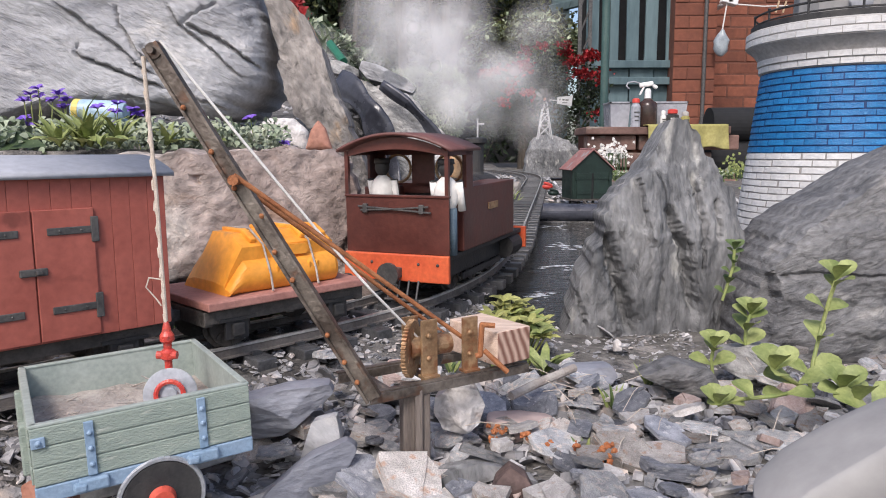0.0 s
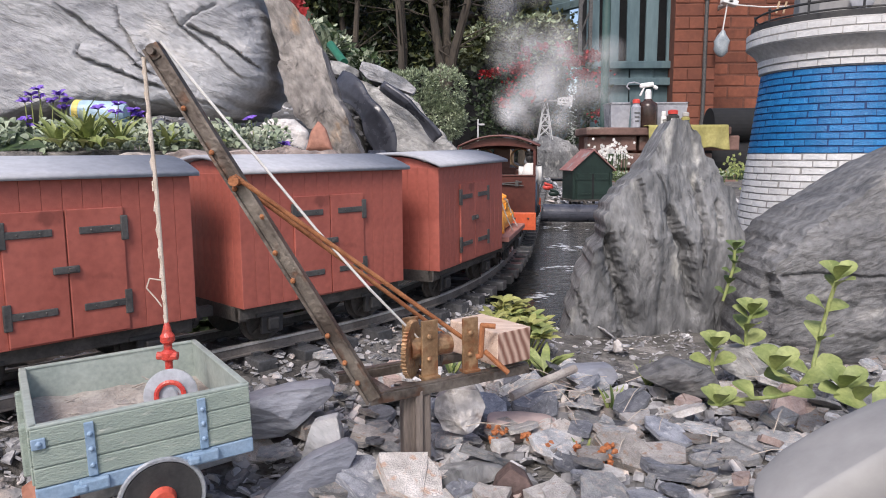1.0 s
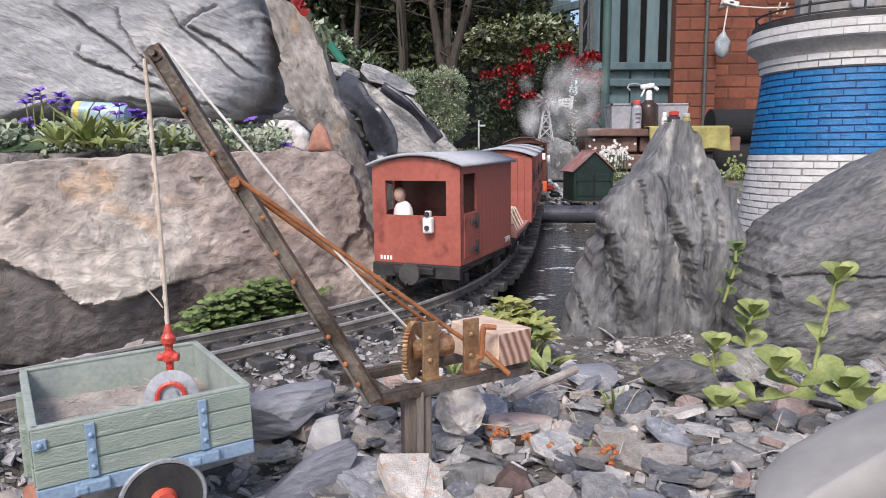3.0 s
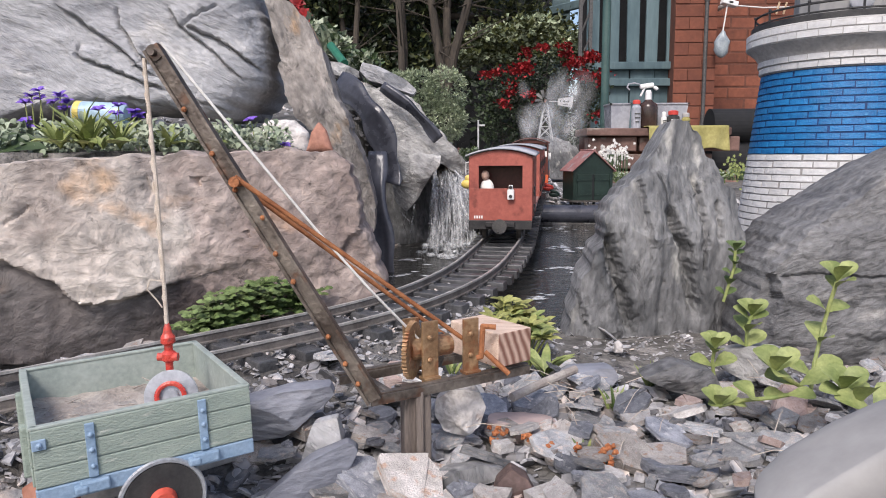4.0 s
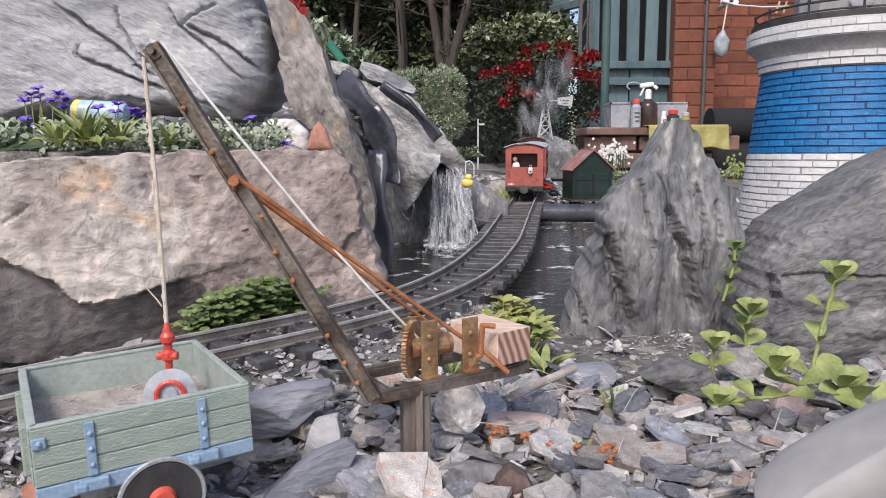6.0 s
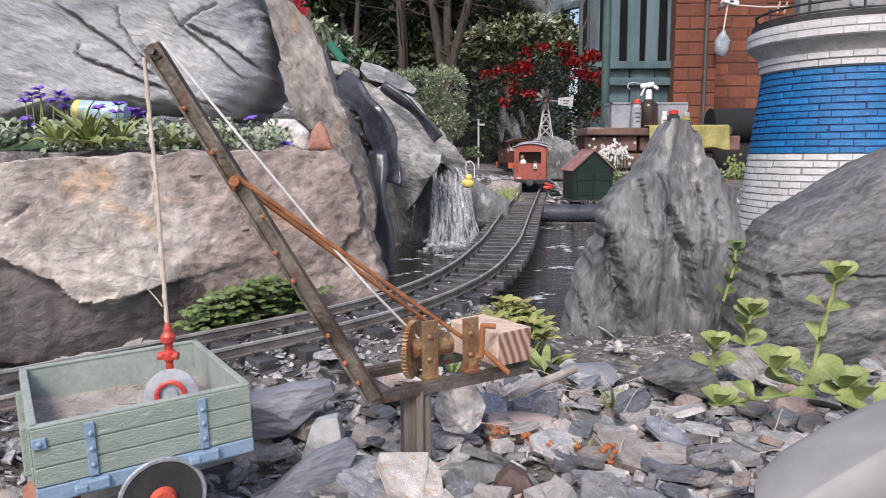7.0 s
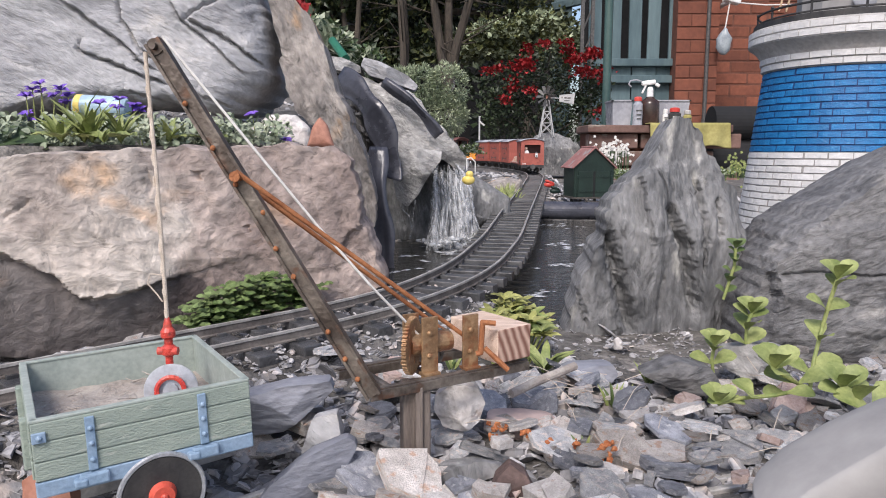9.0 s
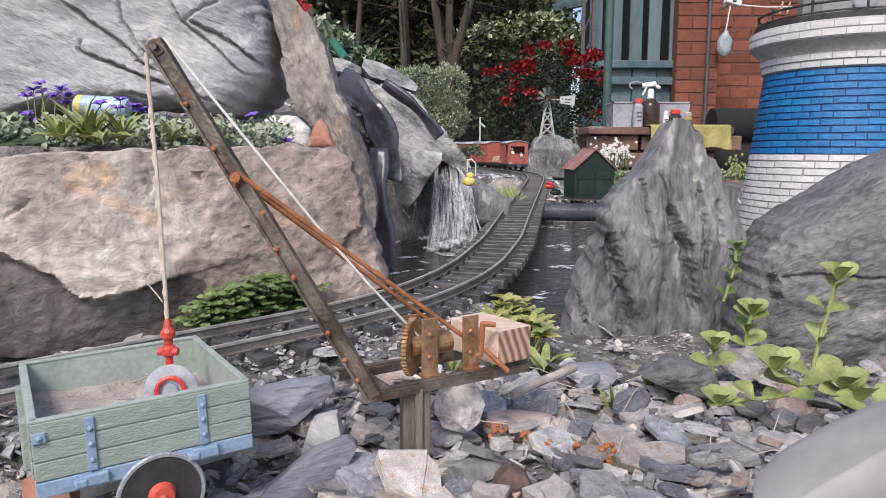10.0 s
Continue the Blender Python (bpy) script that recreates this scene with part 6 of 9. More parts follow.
    for z, r in ((0.278, 0.0014), (0.268, 0.0011)):
        bm = bmesh.new()
        for k in range(72):
            a0, a1 = 2 * math.pi * k / 72, 2 * math.pi * (k + 1) / 72
            rod(bm, (0.104 * math.cos(a0), 0.104 * math.sin(a0), z), (0.104 * math.cos(a1), 0.104 * math.sin(a1), z), r, 6)
        part("railing", bm, BLACK, base, "black gallery rail")
    bm = bmesh.new()
    rod(bm, (0.104, 0, 0.2586), (0.104, 0, 0.28), 0.0013, 8)
    ball(bm, 0.002, (0.104, 0, 0.2805), seg=8)
    ob = part("baluster", bm, BLACK)
    me = ob.data
    bpy.data.objects.remove(ob)
    for k in range(12):
        piece("baluster", me, base, pose(0, 0, 0, 0, 0, 30 * k + 8))
    bm = bmesh.new()
    lathe(bm, [(0.062, 0.2585), (0.06, 0.34), (0.064, 0.342), (0.064, 0.35)], 12)
    lr = part("lantern_room", bm, EDGE_STONE, base, "grey white lantern room")
    bm = bmesh.new()
    ball(bm, 0.012, (-0.02, -0.0585, 0.283), (1.2, 0.35, 1), 16)
    part("lamp", bm, ROOF, lr)


lighthouse()

# ---- pond side: falling water, liner, shed, small railway furniture ----
def waterfall():
    top, foot = Vector((0.0067, 1.0600, 0.0942)), Vector((0.0138, 1.0644, -0.0340))
    c = empty("waterfall", Matrix.Translation(foot), "white streaked water falling over slate into the pond", "waterfall")
    rng = random.Random(11)
    wide, drop = 0.034, top.z - foot.z
    pieces = []
    for k in range(64):
        bm = bmesh.new()
        u = rng.uniform(-1, 1)
        x0, x1 = u * wide * 0.62 - 0.006, u * wide * 1.05 + rng.uniform(-0.006, 0.006) + 0.006
        w, y0 = rng.choice((0.0012, 0.002, 0.003, 0.0055)) * rng.uniform(0.8, 1.3), rng.uniform(-0.014, 0.014)
        z1 = rng.choice((-0.004, 0.01, 0.03, 0.05, 0.09)) * rng.random()
        z0 = rng.choice((0, 0, 0, 0.02, 0.05)) * rng.random()
        prev = None
        for i in range(15):
            f = i / 14
            z = (drop - z0) * (1 - f) + z1 * f
            x = x0 + (x1 - x0) * f ** 0.7 + 0.0018 * math.sin(f * 11 + k)
            y = 0.03 - 0.055 * f ** 0.5 + y0
            ww = w * (0.5 + 0.9 * f) * (1 + 0.3 * math.sin(i * 2.3 + k))
            row = [bm.verts.new((x + ww * math.cos(a) * 0.5, y + 0.0016 * math.sin(a), z)) for a in [2 * math.pi * j / 7 for j in range(7)]]
            if prev:
                for j in range(7):
                    bm.faces.new((prev[j], prev[(j + 1) % 7], row[(j + 1) % 7], row[j]))
            prev = row
        pieces.append(part("water_strand", bm, FALL, c, smooth=True))
    bm = bmesh.new()
    rows = []
    for i in range(22):
        f = i / 21
        rows.append([bm.verts.new(((k / 20 - 0.5) * 2 * wide * (0.78 + 0.4 * f), 0.036 - 0.058 * f ** 0.5 + 0.004 * math.sin(k * 1.1 + i * 0.15) + 0.002 * math.sin(k * 2.7), drop * (1 - f) - 0.003)) for k in range(21)])
    for a, b in zip(rows, rows[1:]):
        for k in range(20):
            bm.faces.new((a[k], a[k + 1], b[k + 1], b[k]))
    part("water_sheet", bm, FALL, c, smooth=True)
    # loose drops
    for k in range(46):
        bm = bmesh.new()
        f = rng.random()
        ball(bm, rng.uniform(0.0007, 0.0016), (rng.uniform(-1, 1) * wide * (0.8 + 0.5 * f), 0.03 - 0.06 * f ** 0.5 + rng.uniform(-0.01, 0.01), drop * (1 - f)), (1, 1, rng.uniform(1.5, 4)), 8)
        pieces.append(part("water_drop", bm, FOAM, c, smooth=True))
    # churned water where it lands
    for k in range(34):
        bm = bmesh.new()
        q = Vector((rng.gauss(0, 0.62) * wide, rng.gauss(-0.026, 0.012), abs(rng.gauss(0, 0.004))))
        for j in range(4):
            ball(bm, rng.uniform(0.002, 0.005), q + Vector((rng.gauss(0, 0.004), rng.gauss(0, 0.004), rng.uniform(-0.001, 0.003))), (1.2, 1.2, 0.7), 8)
        for v in bm.verts:
            v.co += Vector((noise.noise(v.co * 400), noise.noise(v.co * 400 + Vector((3, 1, 2))), noise.noise(v.co * 400 + Vector((7, 5, 1))))) * 0.0015
        pieces.append(part("splash", bm, FOAM, c, smooth=True))
    return c, pieces


FALLS, STRANDS = waterfall()


def side_trickle():
    a, b = Vector((-0.0384, 0.9800, 0.0451)), Vector((-0.0439, 1.0644, -0.0340))
    bm = bmesh.new()
    tube(bm, [a, a.lerp(b, 0.3) + Vector((-0.003, -0.005, 0)), a.lerp(b, 0.7) + Vector((-0.005, -0.01, 0)), b + Vector((-0.004, -0.012, 0))], 0.0011, 6)
    tube(bm, [a + Vector((-0.02, 0, -0.01)), a + Vector((-0.008, -0.004, -0.022)), b + Vector((-0.004, -0.008, 0.03))], 0.0007, 6)
    tagged(part("water_trickle", bm, FALL, smooth=True), "thin trickle of water beside the waterfall", "water")


side_trickle()


def foam():
    rng = random.Random(21)
    out = []
    spots = [((0.0134, 1.0343, -0.0340), 0.04, 44), ((0.1098, 0.7239, -0.0340), 0.03, 10), ((0.0602, 0.9787, -0.0340), 0.02, 10), ((-0.0348, 0.9787, -0.0340), 0.05, 10), ((0.1956, 1.0963, -0.0340), 0.045, 22), ((0.1475, 0.9056, -0.0340), 0.035, 12), ((0.2240, 1.3860, -0.0340), 0.05, 16), ((-0.0588, 0.8625, -0.0340), 0.03, 5)]
    for (cx, cy, cz), r, n in spots:
        for k in range(n):
            bm = bmesh.new()
            x, y = rng.gauss(0, r * 0.5), rng.gauss(0, r * 0.45)
            rr = rng.uniform(0.0015, 0.006)
            ring = [bm.verts.new((rr * 1.6 * math.cos(a) * (1 + 0.4 * math.sin(3 * a + k)), rr * 0.8 * math.sin(a) * (1 + 0.3 * math.cos(2 * a + k)), 0)) for a in [2 * math.pi * j / 12 for j in range(12)]]
            mid = bm.verts.new((0, 0, rr * 0.25))
            for j in range(12):
                bm.faces.new((ring[j], ring[(j + 1) % 12], mid))
            ob = part("foam", bm, FOAM, smooth=True)
            ob.location = (cx + x, cy + y, cz + 0.0012)
            tagged(ob, "white foam patch drifting on the pond", "foam", "foam on the pond")
            out.append(ob)
    return out


FOAMS = foam()


def pond_liner():
    for name, pts, w in (("pond_liner", [(-0.1453, 1.0, 0.2144), (-0.1175, 0.975, 0.196), (-0.0926, 0.95, 0.1668), (-0.0766, 0.95, 0.1299), (-0.0709, 0.95, 0.0963), (-0.0749, 0.94, 0.078)], 0.034),
                         ("pond_liner", [(-0.0867, 1.045, 0.2128), (-0.0477, 1.035, 0.1846), (-0.0235, 1.03, 0.1592), (-0.0049, 1.03, 0.1351)], 0.015),
                         ("pond_liner", [(-0.0837, 0.925, 0.1188), (-0.0843, 0.91, 0.0788), (-0.0787, 0.90, 0.0355), (-0.0738, 0.895, -0.001), (-0.0717, 0.89, -0.0405)], 0.024)):
        bm, prev = bmesh.new(), None
        pts = [Vector(p) for p in pts]
        fine = []
        for a, b in zip(pts, pts[1:]):
            fine += [a.lerp(b, k / 6) for k in range(6)]
        fine.append(pts[-1])
        for i, p in enumerate(fine):
            d = (fine[min(i + 1, len(fine) - 1)] - fine[max(i - 1, 0)]).normalized()
            s = d.cross(Vector((0, -1, 0))).normalized()
            row = []
            for k in range(13):
                u = k / 6 - 1
                q = p + s * w * u * (0.5 + 0.1 * math.sin(i * 0.5)) + Vector((0, -1, 0)) * (0.003 * math.cos(u * 2.6 + i * 0.09) + 0.0006 * math.sin(u * 7 - i * 0.1) - 0.004 * u)
                row.append(bm.verts.new(q))
            if prev:
                for k in range(12):
                    bm.faces.new((prev[k], prev[k + 1], row[k + 1], row[k]))
            prev = row
        ob = part(name, bm, LINER, smooth=True)
        so = ob.modifiers.new("thickness", "SOLIDIFY")
        so.thickness = 0.0015
        tagged(ob, "crumpled black rubber pond liner hanging over rocks", "pond liner")


pond_liner()


def shed():
    c = Vector((0.3315, 1.6200, 0.0098))
    b = empty("boat_shed", pose(c.x, c.y, c.z, 0, 0, 8), "dark green model shed with faded red roof", "shed")
    W, L, H, R = 0.09, 0.075, 0.067, 0.04
    bm = bmesh.new()
    for s in (-1, 1):
        for k in range(8):
            box(bm, (0.002, L / 8 - 0.0006, H), (s * W / 2, -L / 2 + L * (k + 0.5) / 8, H / 2))
    part("side_wall", bm, SHED, b)
    for s in (-1, 1):
        bm = bmesh.new()
        prism(bm, [(-W / 2, 0), (W / 2, 0), (W / 2, H), (0, H + R), (-W / 2, H)], s * L / 2 - 0.001, s * L / 2 + 0.001)
        part("gable", bm, SHED, b)
    for s in (-1, 1):
        bm = bmesh.new()
        box(bm, (0.034, 0.002, 0.057), (s * 0.0195, -L / 2 - 0.002, 0.029), bevel=0.0004)
        box(bm, (0.032, 0.002, 0.003), (s * 0.0195, -L / 2 - 0.0035, 0.045))
        box(bm, (0.032, 0.002, 0.003), (s * 0.0195, -L / 2 - 0.0035, 0.012))
        part("door", bm, SHED, b)
        bm = bmesh.new()
        box(bm, (0.0016, 0.0024, 0.06), (s * 0.0392, -L / 2 - 0.002, 0.031))
        box(bm, (0.0036, 0.003, 0.006), (s * 0.0385, -L / 2 - 0.004, 0.045), bevel=0.0005)
        part("door_post", bm, SHED, b)
        bm = bmesh.new()
        n = math.hypot(W / 2, R)
        box(bm, (n + 0.012, L + 0.014, 0.0025), (s * (W / 4 + 0.002), 0, H + R / 2 + 0.001), (0, s * math.degrees(math.atan2(R, W / 2)), 0), 0.0005)
        part("roof", bm, SHEDROOF, b, "faded red sloping roof")
    # strip on the gable that paints the shaded gap between the doors
    bm = bmesh.new()
    box(bm, (0.0046, 0.001, 0.056), (0, -L / 2 - 0.0016, 0.029))
    part("door_gap", bm, SHADE_AND_BLACK, b, "near black strip painting the shade between the doors")
    bm = bmesh.new()
    for x in (-0.028, 0.028):
        for y in (-0.03, 0.03):
            box(bm, (0.005, 0.005, 0.05), (x, y, -0.026))
    box(bm, (W + 0.01, L + 0.01, 0.004), (0, 0, -0.002))
    part("staging", bm, DIRTY, b, "dark timber staging")
    bm = bmesh.new()
    for x in (-0.02, 0.02):
        bar(bm, (x, -L / 2, -0.003), (x, -L / 2 - 0.15, -0.055), 0.004, 0.005)
    for k in range(6):
        u = (k + 0.5) / 6
        bar(bm, (-0.024, -L / 2 - 0.15 * u, -0.006 - 0.052 * u), (0.024, -L / 2 - 0.15 * u, -0.006 - 0.052 * u), 0.004, 0.003)
    part("slipway", bm, DIRTY, b, "grey slipway down to the water")


shed()


def pond_edge():
    a, b = Vector((0.1995, 1.4300, -0.0065)), Vector((0.3337, 1.4300, -0.0088))
    bm = bmesh.new()
    rod(bm, a, b, 0.018, 24)
    tagged(part("edging_pipe", bm, LINER, smooth=False), "dark blue grey pipe edging the pond", "pipe")
    for k, (p, m) in enumerate((((0.2429, 1.6200, 0.0357), REDP), ((0.2530, 1.6000, 0.0226), SHED))):
        bm = bmesh.new()
        ball(bm, 0.0085, p, (1.5, 0.8, 0.8), 14)
        box(bm, (0.02, 0.008, 0.006), (p[0], p[1] - 0.003, p[2] + 0.006), (0, 20, 10), 0.002)
        tagged(part("toy_boat" if k == 0 else "toy_canoe", bm, m, smooth=True), "small red plastic toy by the pond" if k == 0 else "small green plastic toy by the pond", "toy")
    bm = bmesh.new()
    ball(bm, 0.0085, (0.0362, 1.0100, 0.0720), (1.1, 0.7, 0.8), 14)
    ball(bm, 0.0058, (0.0378, 1.0100, 0.0800), (1.0, 0.8, 0.9), 12)
    d = part("bucket", bm, YELLOW, smooth=True)
    tagged(d, "small yellow plastic duck shaped pot with wire", "pot")
    bm = bmesh.new()
    q = Vector((0.0337, 1.0100, 0.0856))
    tube(bm, [q, q + Vector((0.0, 0, 0.016)), q + Vector((0.006, 0, 0.018)), q + Vector((0.012, 0, 0.012)), q + Vector((0.012, 0, -0.006))], 0.0008, 6)
    part("wire", bm, WHITEP, d, "white wire loop")


pond_edge()


def signal():
    c = Vector((0.1840, 3.6200, 0.0300))
    s = empty("semaphore_signal", Matrix.Translation(c), "white model semaphore signal post beside the line", "signal")
    bm = bmesh.new()
    box(bm, (0.008, 0.008, 0.26), (0, 0, 0.119), bevel=0.0008)
    box(bm, (0.01, 0.01, 0.005), (0, 0, 0.25), bevel=0.0008)
    part("post", bm, DULLWHITE, s)
    bm = bmesh.new()
    box(bm, (0.036, 0.003, 0.009), (0.015, 0, 0), bevel=0.0006)
    arm = part("arm", bm, DULLWHITE, s, "white signal arm")
    arm.location = (0, -0.006, 0.226)
    p = Vector((0.0291, 2.3000, 0.1204))
    bm = bmesh.new()
    box(bm, (0.009, 0.009, 0.07), (p.x, p.y, p.z + 0.02), bevel=0.001)
    tagged(part("marker_post", bm, WHITEP), "short white marker post beside the line", "post")
    return arm


SIGNAL_ARM = signal()


def windmill():
    c = Vector((0.4435, 3.0700, 0.1790))
    w = empty("model_windmill", Matrix.Translation(c) @ Matrix.Scale(1.137, 4), "white lattice model wind pump with sign vane", "windmill")
    H = 0.128
    for sx in (-1, 1):
        for sy in (-1, 1):
            bm = bmesh.new()
            rod(bm, (sx * 0.026, sy * 0.022, -0.01), (sx * 0.006, sy * 0.006, H), 0.0022, 8)
            part("leg", bm, DULLWHITE, w)
    for k in range(3):
        u, v = k / 3, (k + 1) / 3
        x0, x1 = 0.026 - 0.02 * u, 0.026 - 0.02 * v
        bm = bmesh.new()
        for y in (-1, 1):
            rod(bm, (-x0, y * x0 * 0.85, H * u), (x1, y * x1 * 0.85, H * v), 0.0013, 6)
            rod(bm, (x0, y * x0 * 0.85, H * u), (-x1, y * x1 * 0.85, H * v), 0.0013, 6)
            rod(bm, (-x1, y * x1 * 0.85, H * v), (x1, y * x1 * 0.85, H * v), 0.0013, 6)
        part("brace", bm, DULLWHITE, w)
    bm = bmesh.new()
    box(bm, (0.018, 0.02, 0.016), (0.004, 0, H + 0.008), bevel=0.002)
    part("gearbox", bm, TERRA, w, "reddish gearbox")
    hub = Vector((-0.006, -0.02, H + 0.012))
    for k in range(10):
        bm = bmesh.new()
        a = 2 * math.pi * k / 10
        box(bm, (0.03, 0.0012, 0.012), (0.024, 0, 0), (35, 0, 0), 0.0003)
        bmesh.ops.transform(bm, matrix=Matrix.Translation(hub) @ pose(0, 0, 0, 0, 0, -30) @ Matrix.Rotation(a, 4, "Y"), verts=bm.verts[:])
        part("blade", bm, IRON, w, "dull grey blade")
    bm = bmesh.new()
    prism(bm, [(0.045, H - 0.006), (0.1, H - 0.016), (0.104, H + 0.024), (0.046, H + 0.018)], -0.0008, 0.0008)
    rod(bm, (0, 0, H + 0.008), (0.05, 0, H + 0.006), 0.0016, 6)
    vane = part("vane", bm, DULLWHITE, w, "white vane with faint dark lettering")
    bm = bmesh.new()
    for k, wd in enumerate((0.004, 0.009, 0.012)):
        box(bm, (wd, 0.0006, 0.005), (0.056 + 0.013 * k, -0.0012, H + 0.009 - k * 0.001))
    box(bm, (0.02, 0.0006, 0.003), (0.074, -0.0012, H - 0.003))
    part("lettering_bar", bm, IRON, vane)


windmill()


def far_hut():
    p = Vector((0.0970, 4.2000, 0.0300))
    h = empty("lineside_hut", Matrix.Translation(p), "small dark red model hut behind the line", "hut")
    bm = bmesh.new()
    box(bm, (0.036, 0.036, 0.11), (0, 0, 0.05), bevel=0.001)
    part("wall", bm, LOCO_RED, h)
    bm = bmesh.new()
    prism(bm, [(-0.024, 0.105), (0.024, 0.105), (0.0, 0.122)], -0.022, 0.022)
    part("roof", bm, ROOF_RED, h)


far_hut()


# ---- low brick wall with the modeller's clutter ----
def garden_wall():
    a, b = Vector((0.6209, 3.0500, 0.0309)), Vector((1.1352, 3.0500, 0.0309))
    top = Vector((0.6166, 3.0500, 0.1842)).z
    g = empty("garden_wall", Matrix(), "low weathered brick wall with stone coping", "wall", kind="structure")
    bm = bmesh.new()
    box(bm, (b.x - a.x - 0.01, 0.2, top + 0.1), ((a.x + b.x) / 2, 3.06 + 0.1, top / 2 - 0.05))
    part("core", bm, MORTAR, g)
    bm = bmesh.new()
    box(bm, (0.205, 0.095, 0.062), bevel=0.006)
    ob = part("brick", bm, OLDBRICK)
    me = ob.data
    bpy.data.objects.remove(ob)
    rng = random.Random(2)
    z, k = top - 0.034, 0
    while z > -0.05:
        x = a.x + 0.1 + (0.105 if k % 2 else 0)
        while x < b.x + 0.05:
            piece("brick", me, g, pose(x, 3.055 + rng.uniform(-0.006, 0.006), z, rng.uniform(-1, 1), rng.uniform(-1, 1), rng.uniform(-1.5, 1.5)))
            x += 0.217
        z, k = z - 0.073, k + 1
    x = a.x - 0.02
    while x < b.x:
        w = rng.uniform(0.26, 0.34)
        bm = bmesh.new()
        box(bm, (w - 0.008, 0.27, 0.032), (x + w / 2, 3.12, top + 0.016), (0, rng.uniform(-0.6, 0.6), 0), 0.005)
        part("coping_stone", bm, OLDBRICK, g)
        x += w
    return top + 0.033


WALL_TOP = garden_wall()


def clutter():
    y, z = 3.08, WALL_TOP
    xs = lambda px: (px - 784) / 1250 * 3.06
    # two plastic tubs
    for px, w, h in ((1098, 0.085, 0.105), (1175, 0.2, 0.105)):
        t = empty("storage_tub", pose(xs(px), y + 0.07, z), "cloudy clear plastic storage tub on the wall", "storage tub", "tubs on the wall")
        bm = bmesh.new()
        vs = []
        for zz, k, th in ((0, 0.88, 0), (h, 1, 0), (h, 0.96, 0), (0.004, 0.84, 0)):
            vs.append([bm.verts.new((sx * w / 2 * k, sy * 0.07 * k, zz)) for sx, sy in ((-1, -1), (1, -1), (1, 1), (-1, 1))])
        for r0, r1 in zip(vs, vs[1:]):
            for k in range(4):
                bm.faces.new((r0[k], r0[(k + 1) % 4], r1[(k + 1) % 4], r1[k]))
        bm.faces.new(vs[0]), bm.faces.new(vs[-1])
        bmesh.ops.recalc_face_normals(bm, faces=bm.faces[:])
        part("tub", bm, CLEAR, t)
        bm = bmesh.new()
        for sx in (-1, 1):
            box(bm, (0.008, 0.148, 0.006), (sx * w / 2, 0, h))
            box(bm, (w + 0.008, 0.008, 0.006), (0, sx * 0.07, h))
        part("rim", bm, CLEAR, t)
    # spray bottle
    s = empty("spray_bottle", pose(xs(1143), y - 0.02, z), "dark spray bottle with white trigger head", "spray bottle")
    bm = bmesh.new()
    lathe(bm, [(0.038, 0), (0.041, 0.01), (0.041, 0.085), (0.038, 0.1), (0.02, 0.112), (0.014, 0.12)], 24)
    part("bottle", bm, BROWNP, s, smooth=True)
    bm = bmesh.new()
    lathe(bm, [(0.014, 0.118), (0.013, 0.15), (0.009, 0.16)], 16)
    box(bm, (0.06, 0.018, 0.02), (-0.008, 0, 0.178), (0, -8, 0), 0.006)
    box(bm, (0.02, 0.016, 0.014), (0.03, 0, 0.168), (0, 35, 0), 0.004)
    box(bm, (0.007, 0.012, 0.04), (-0.026, 0, 0.152), (0, 25, 0), 0.002)
    part("trigger_head", bm, WHITEP, s, "white trigger spray head")
    bm = bmesh.new()
    tube(bm, [(-0.036, 0, 0.183), (-0.06, 0.0, 0.19), (-0.085, 0, 0.186), (-0.092, 0, 0.172), (-0.08, 0, 0.16)], 0.003, 6)
    part("hose", bm, CLEAR, s)
    # jars
    for px, r, h, m, lid, name in ((1120, 0.02, 0.1, CLEAR, REDP, "paint_jar"), (1184, 0.026, 0.055, BLACK, REDP, "paint_tin"), (1206, 0.018, 0.045, YCLOTH, STONEW, "paint_pot"), (1168, 0.012, 0.05, WHITEP, WHITEP, "glue_tube")):
        j = empty(name, pose(xs(px), y - 0.045, z), "small %s of modelling supplies on the wall" % name.replace("_", " "), "jar", "jars on the wall")
        bm = bmesh.new()
        lathe(bm, [(r, 0), (r, h * 0.85), (r * 0.7, h * 0.95), (r * 0.7, h)], 20)
        part("jar", bm, m, j, smooth=False)
        bm = bmesh.new()
        lathe(bm, [(r * 0.8, h), (r * 0.8, h + 0.014), (r * 0.5, h + 0.018)], 20)
        part("lid", bm, lid, j, "coloured lid")
        bm = bmesh.new()
        for k in range(3):
            box(bm, (r * (1.2 - 0.2 * k), 0.0015, 0.005), (0, -r - 0.0008, h * (0.6 - 0.17 * k)))
        part("lettering_bar", bm, WHITEP if m is BLACK else IRON, j)
    # yellow cloth over the edge
    bm = bmesh.new()
    rows = []
    x0, x1 = xs(1133), xs(1268)
    for i in range(26):
        f = i / 25
        rows.append([])
        for k in range(30):
            x = x0 + (x1 - x0) * k / 29
            wv = 0.006 * math.sin(k * 0.9 + f * 3) * min(1, f * 2)
            if f < 0.35:
                q = (x, y - 0.12 + 0.0 + 0.12 * (0.35 - f) / 0.35 + 0.0, z + 0.004)
            else:
                q = (x + 0.01 * (f - 0.35), y - 0.125 + wv - 0.004, z + 0.004 - (f - 0.35) / 0.65 * (0.095 + 0.006 * math.sin(k * 0.5)))
            rows[-1].append(bm.verts.new(q))
    for a, b in zip(rows, rows[1:]):
        for k in range(29):
            bm.faces.new((a[k], a[k + 1], b[k + 1], b[k]))
    ob = part("cloth", bm, YCLOTH, smooth=True)
    so = ob.modifiers.new("thickness", "SOLIDIFY")
    so.thickness = 0.004
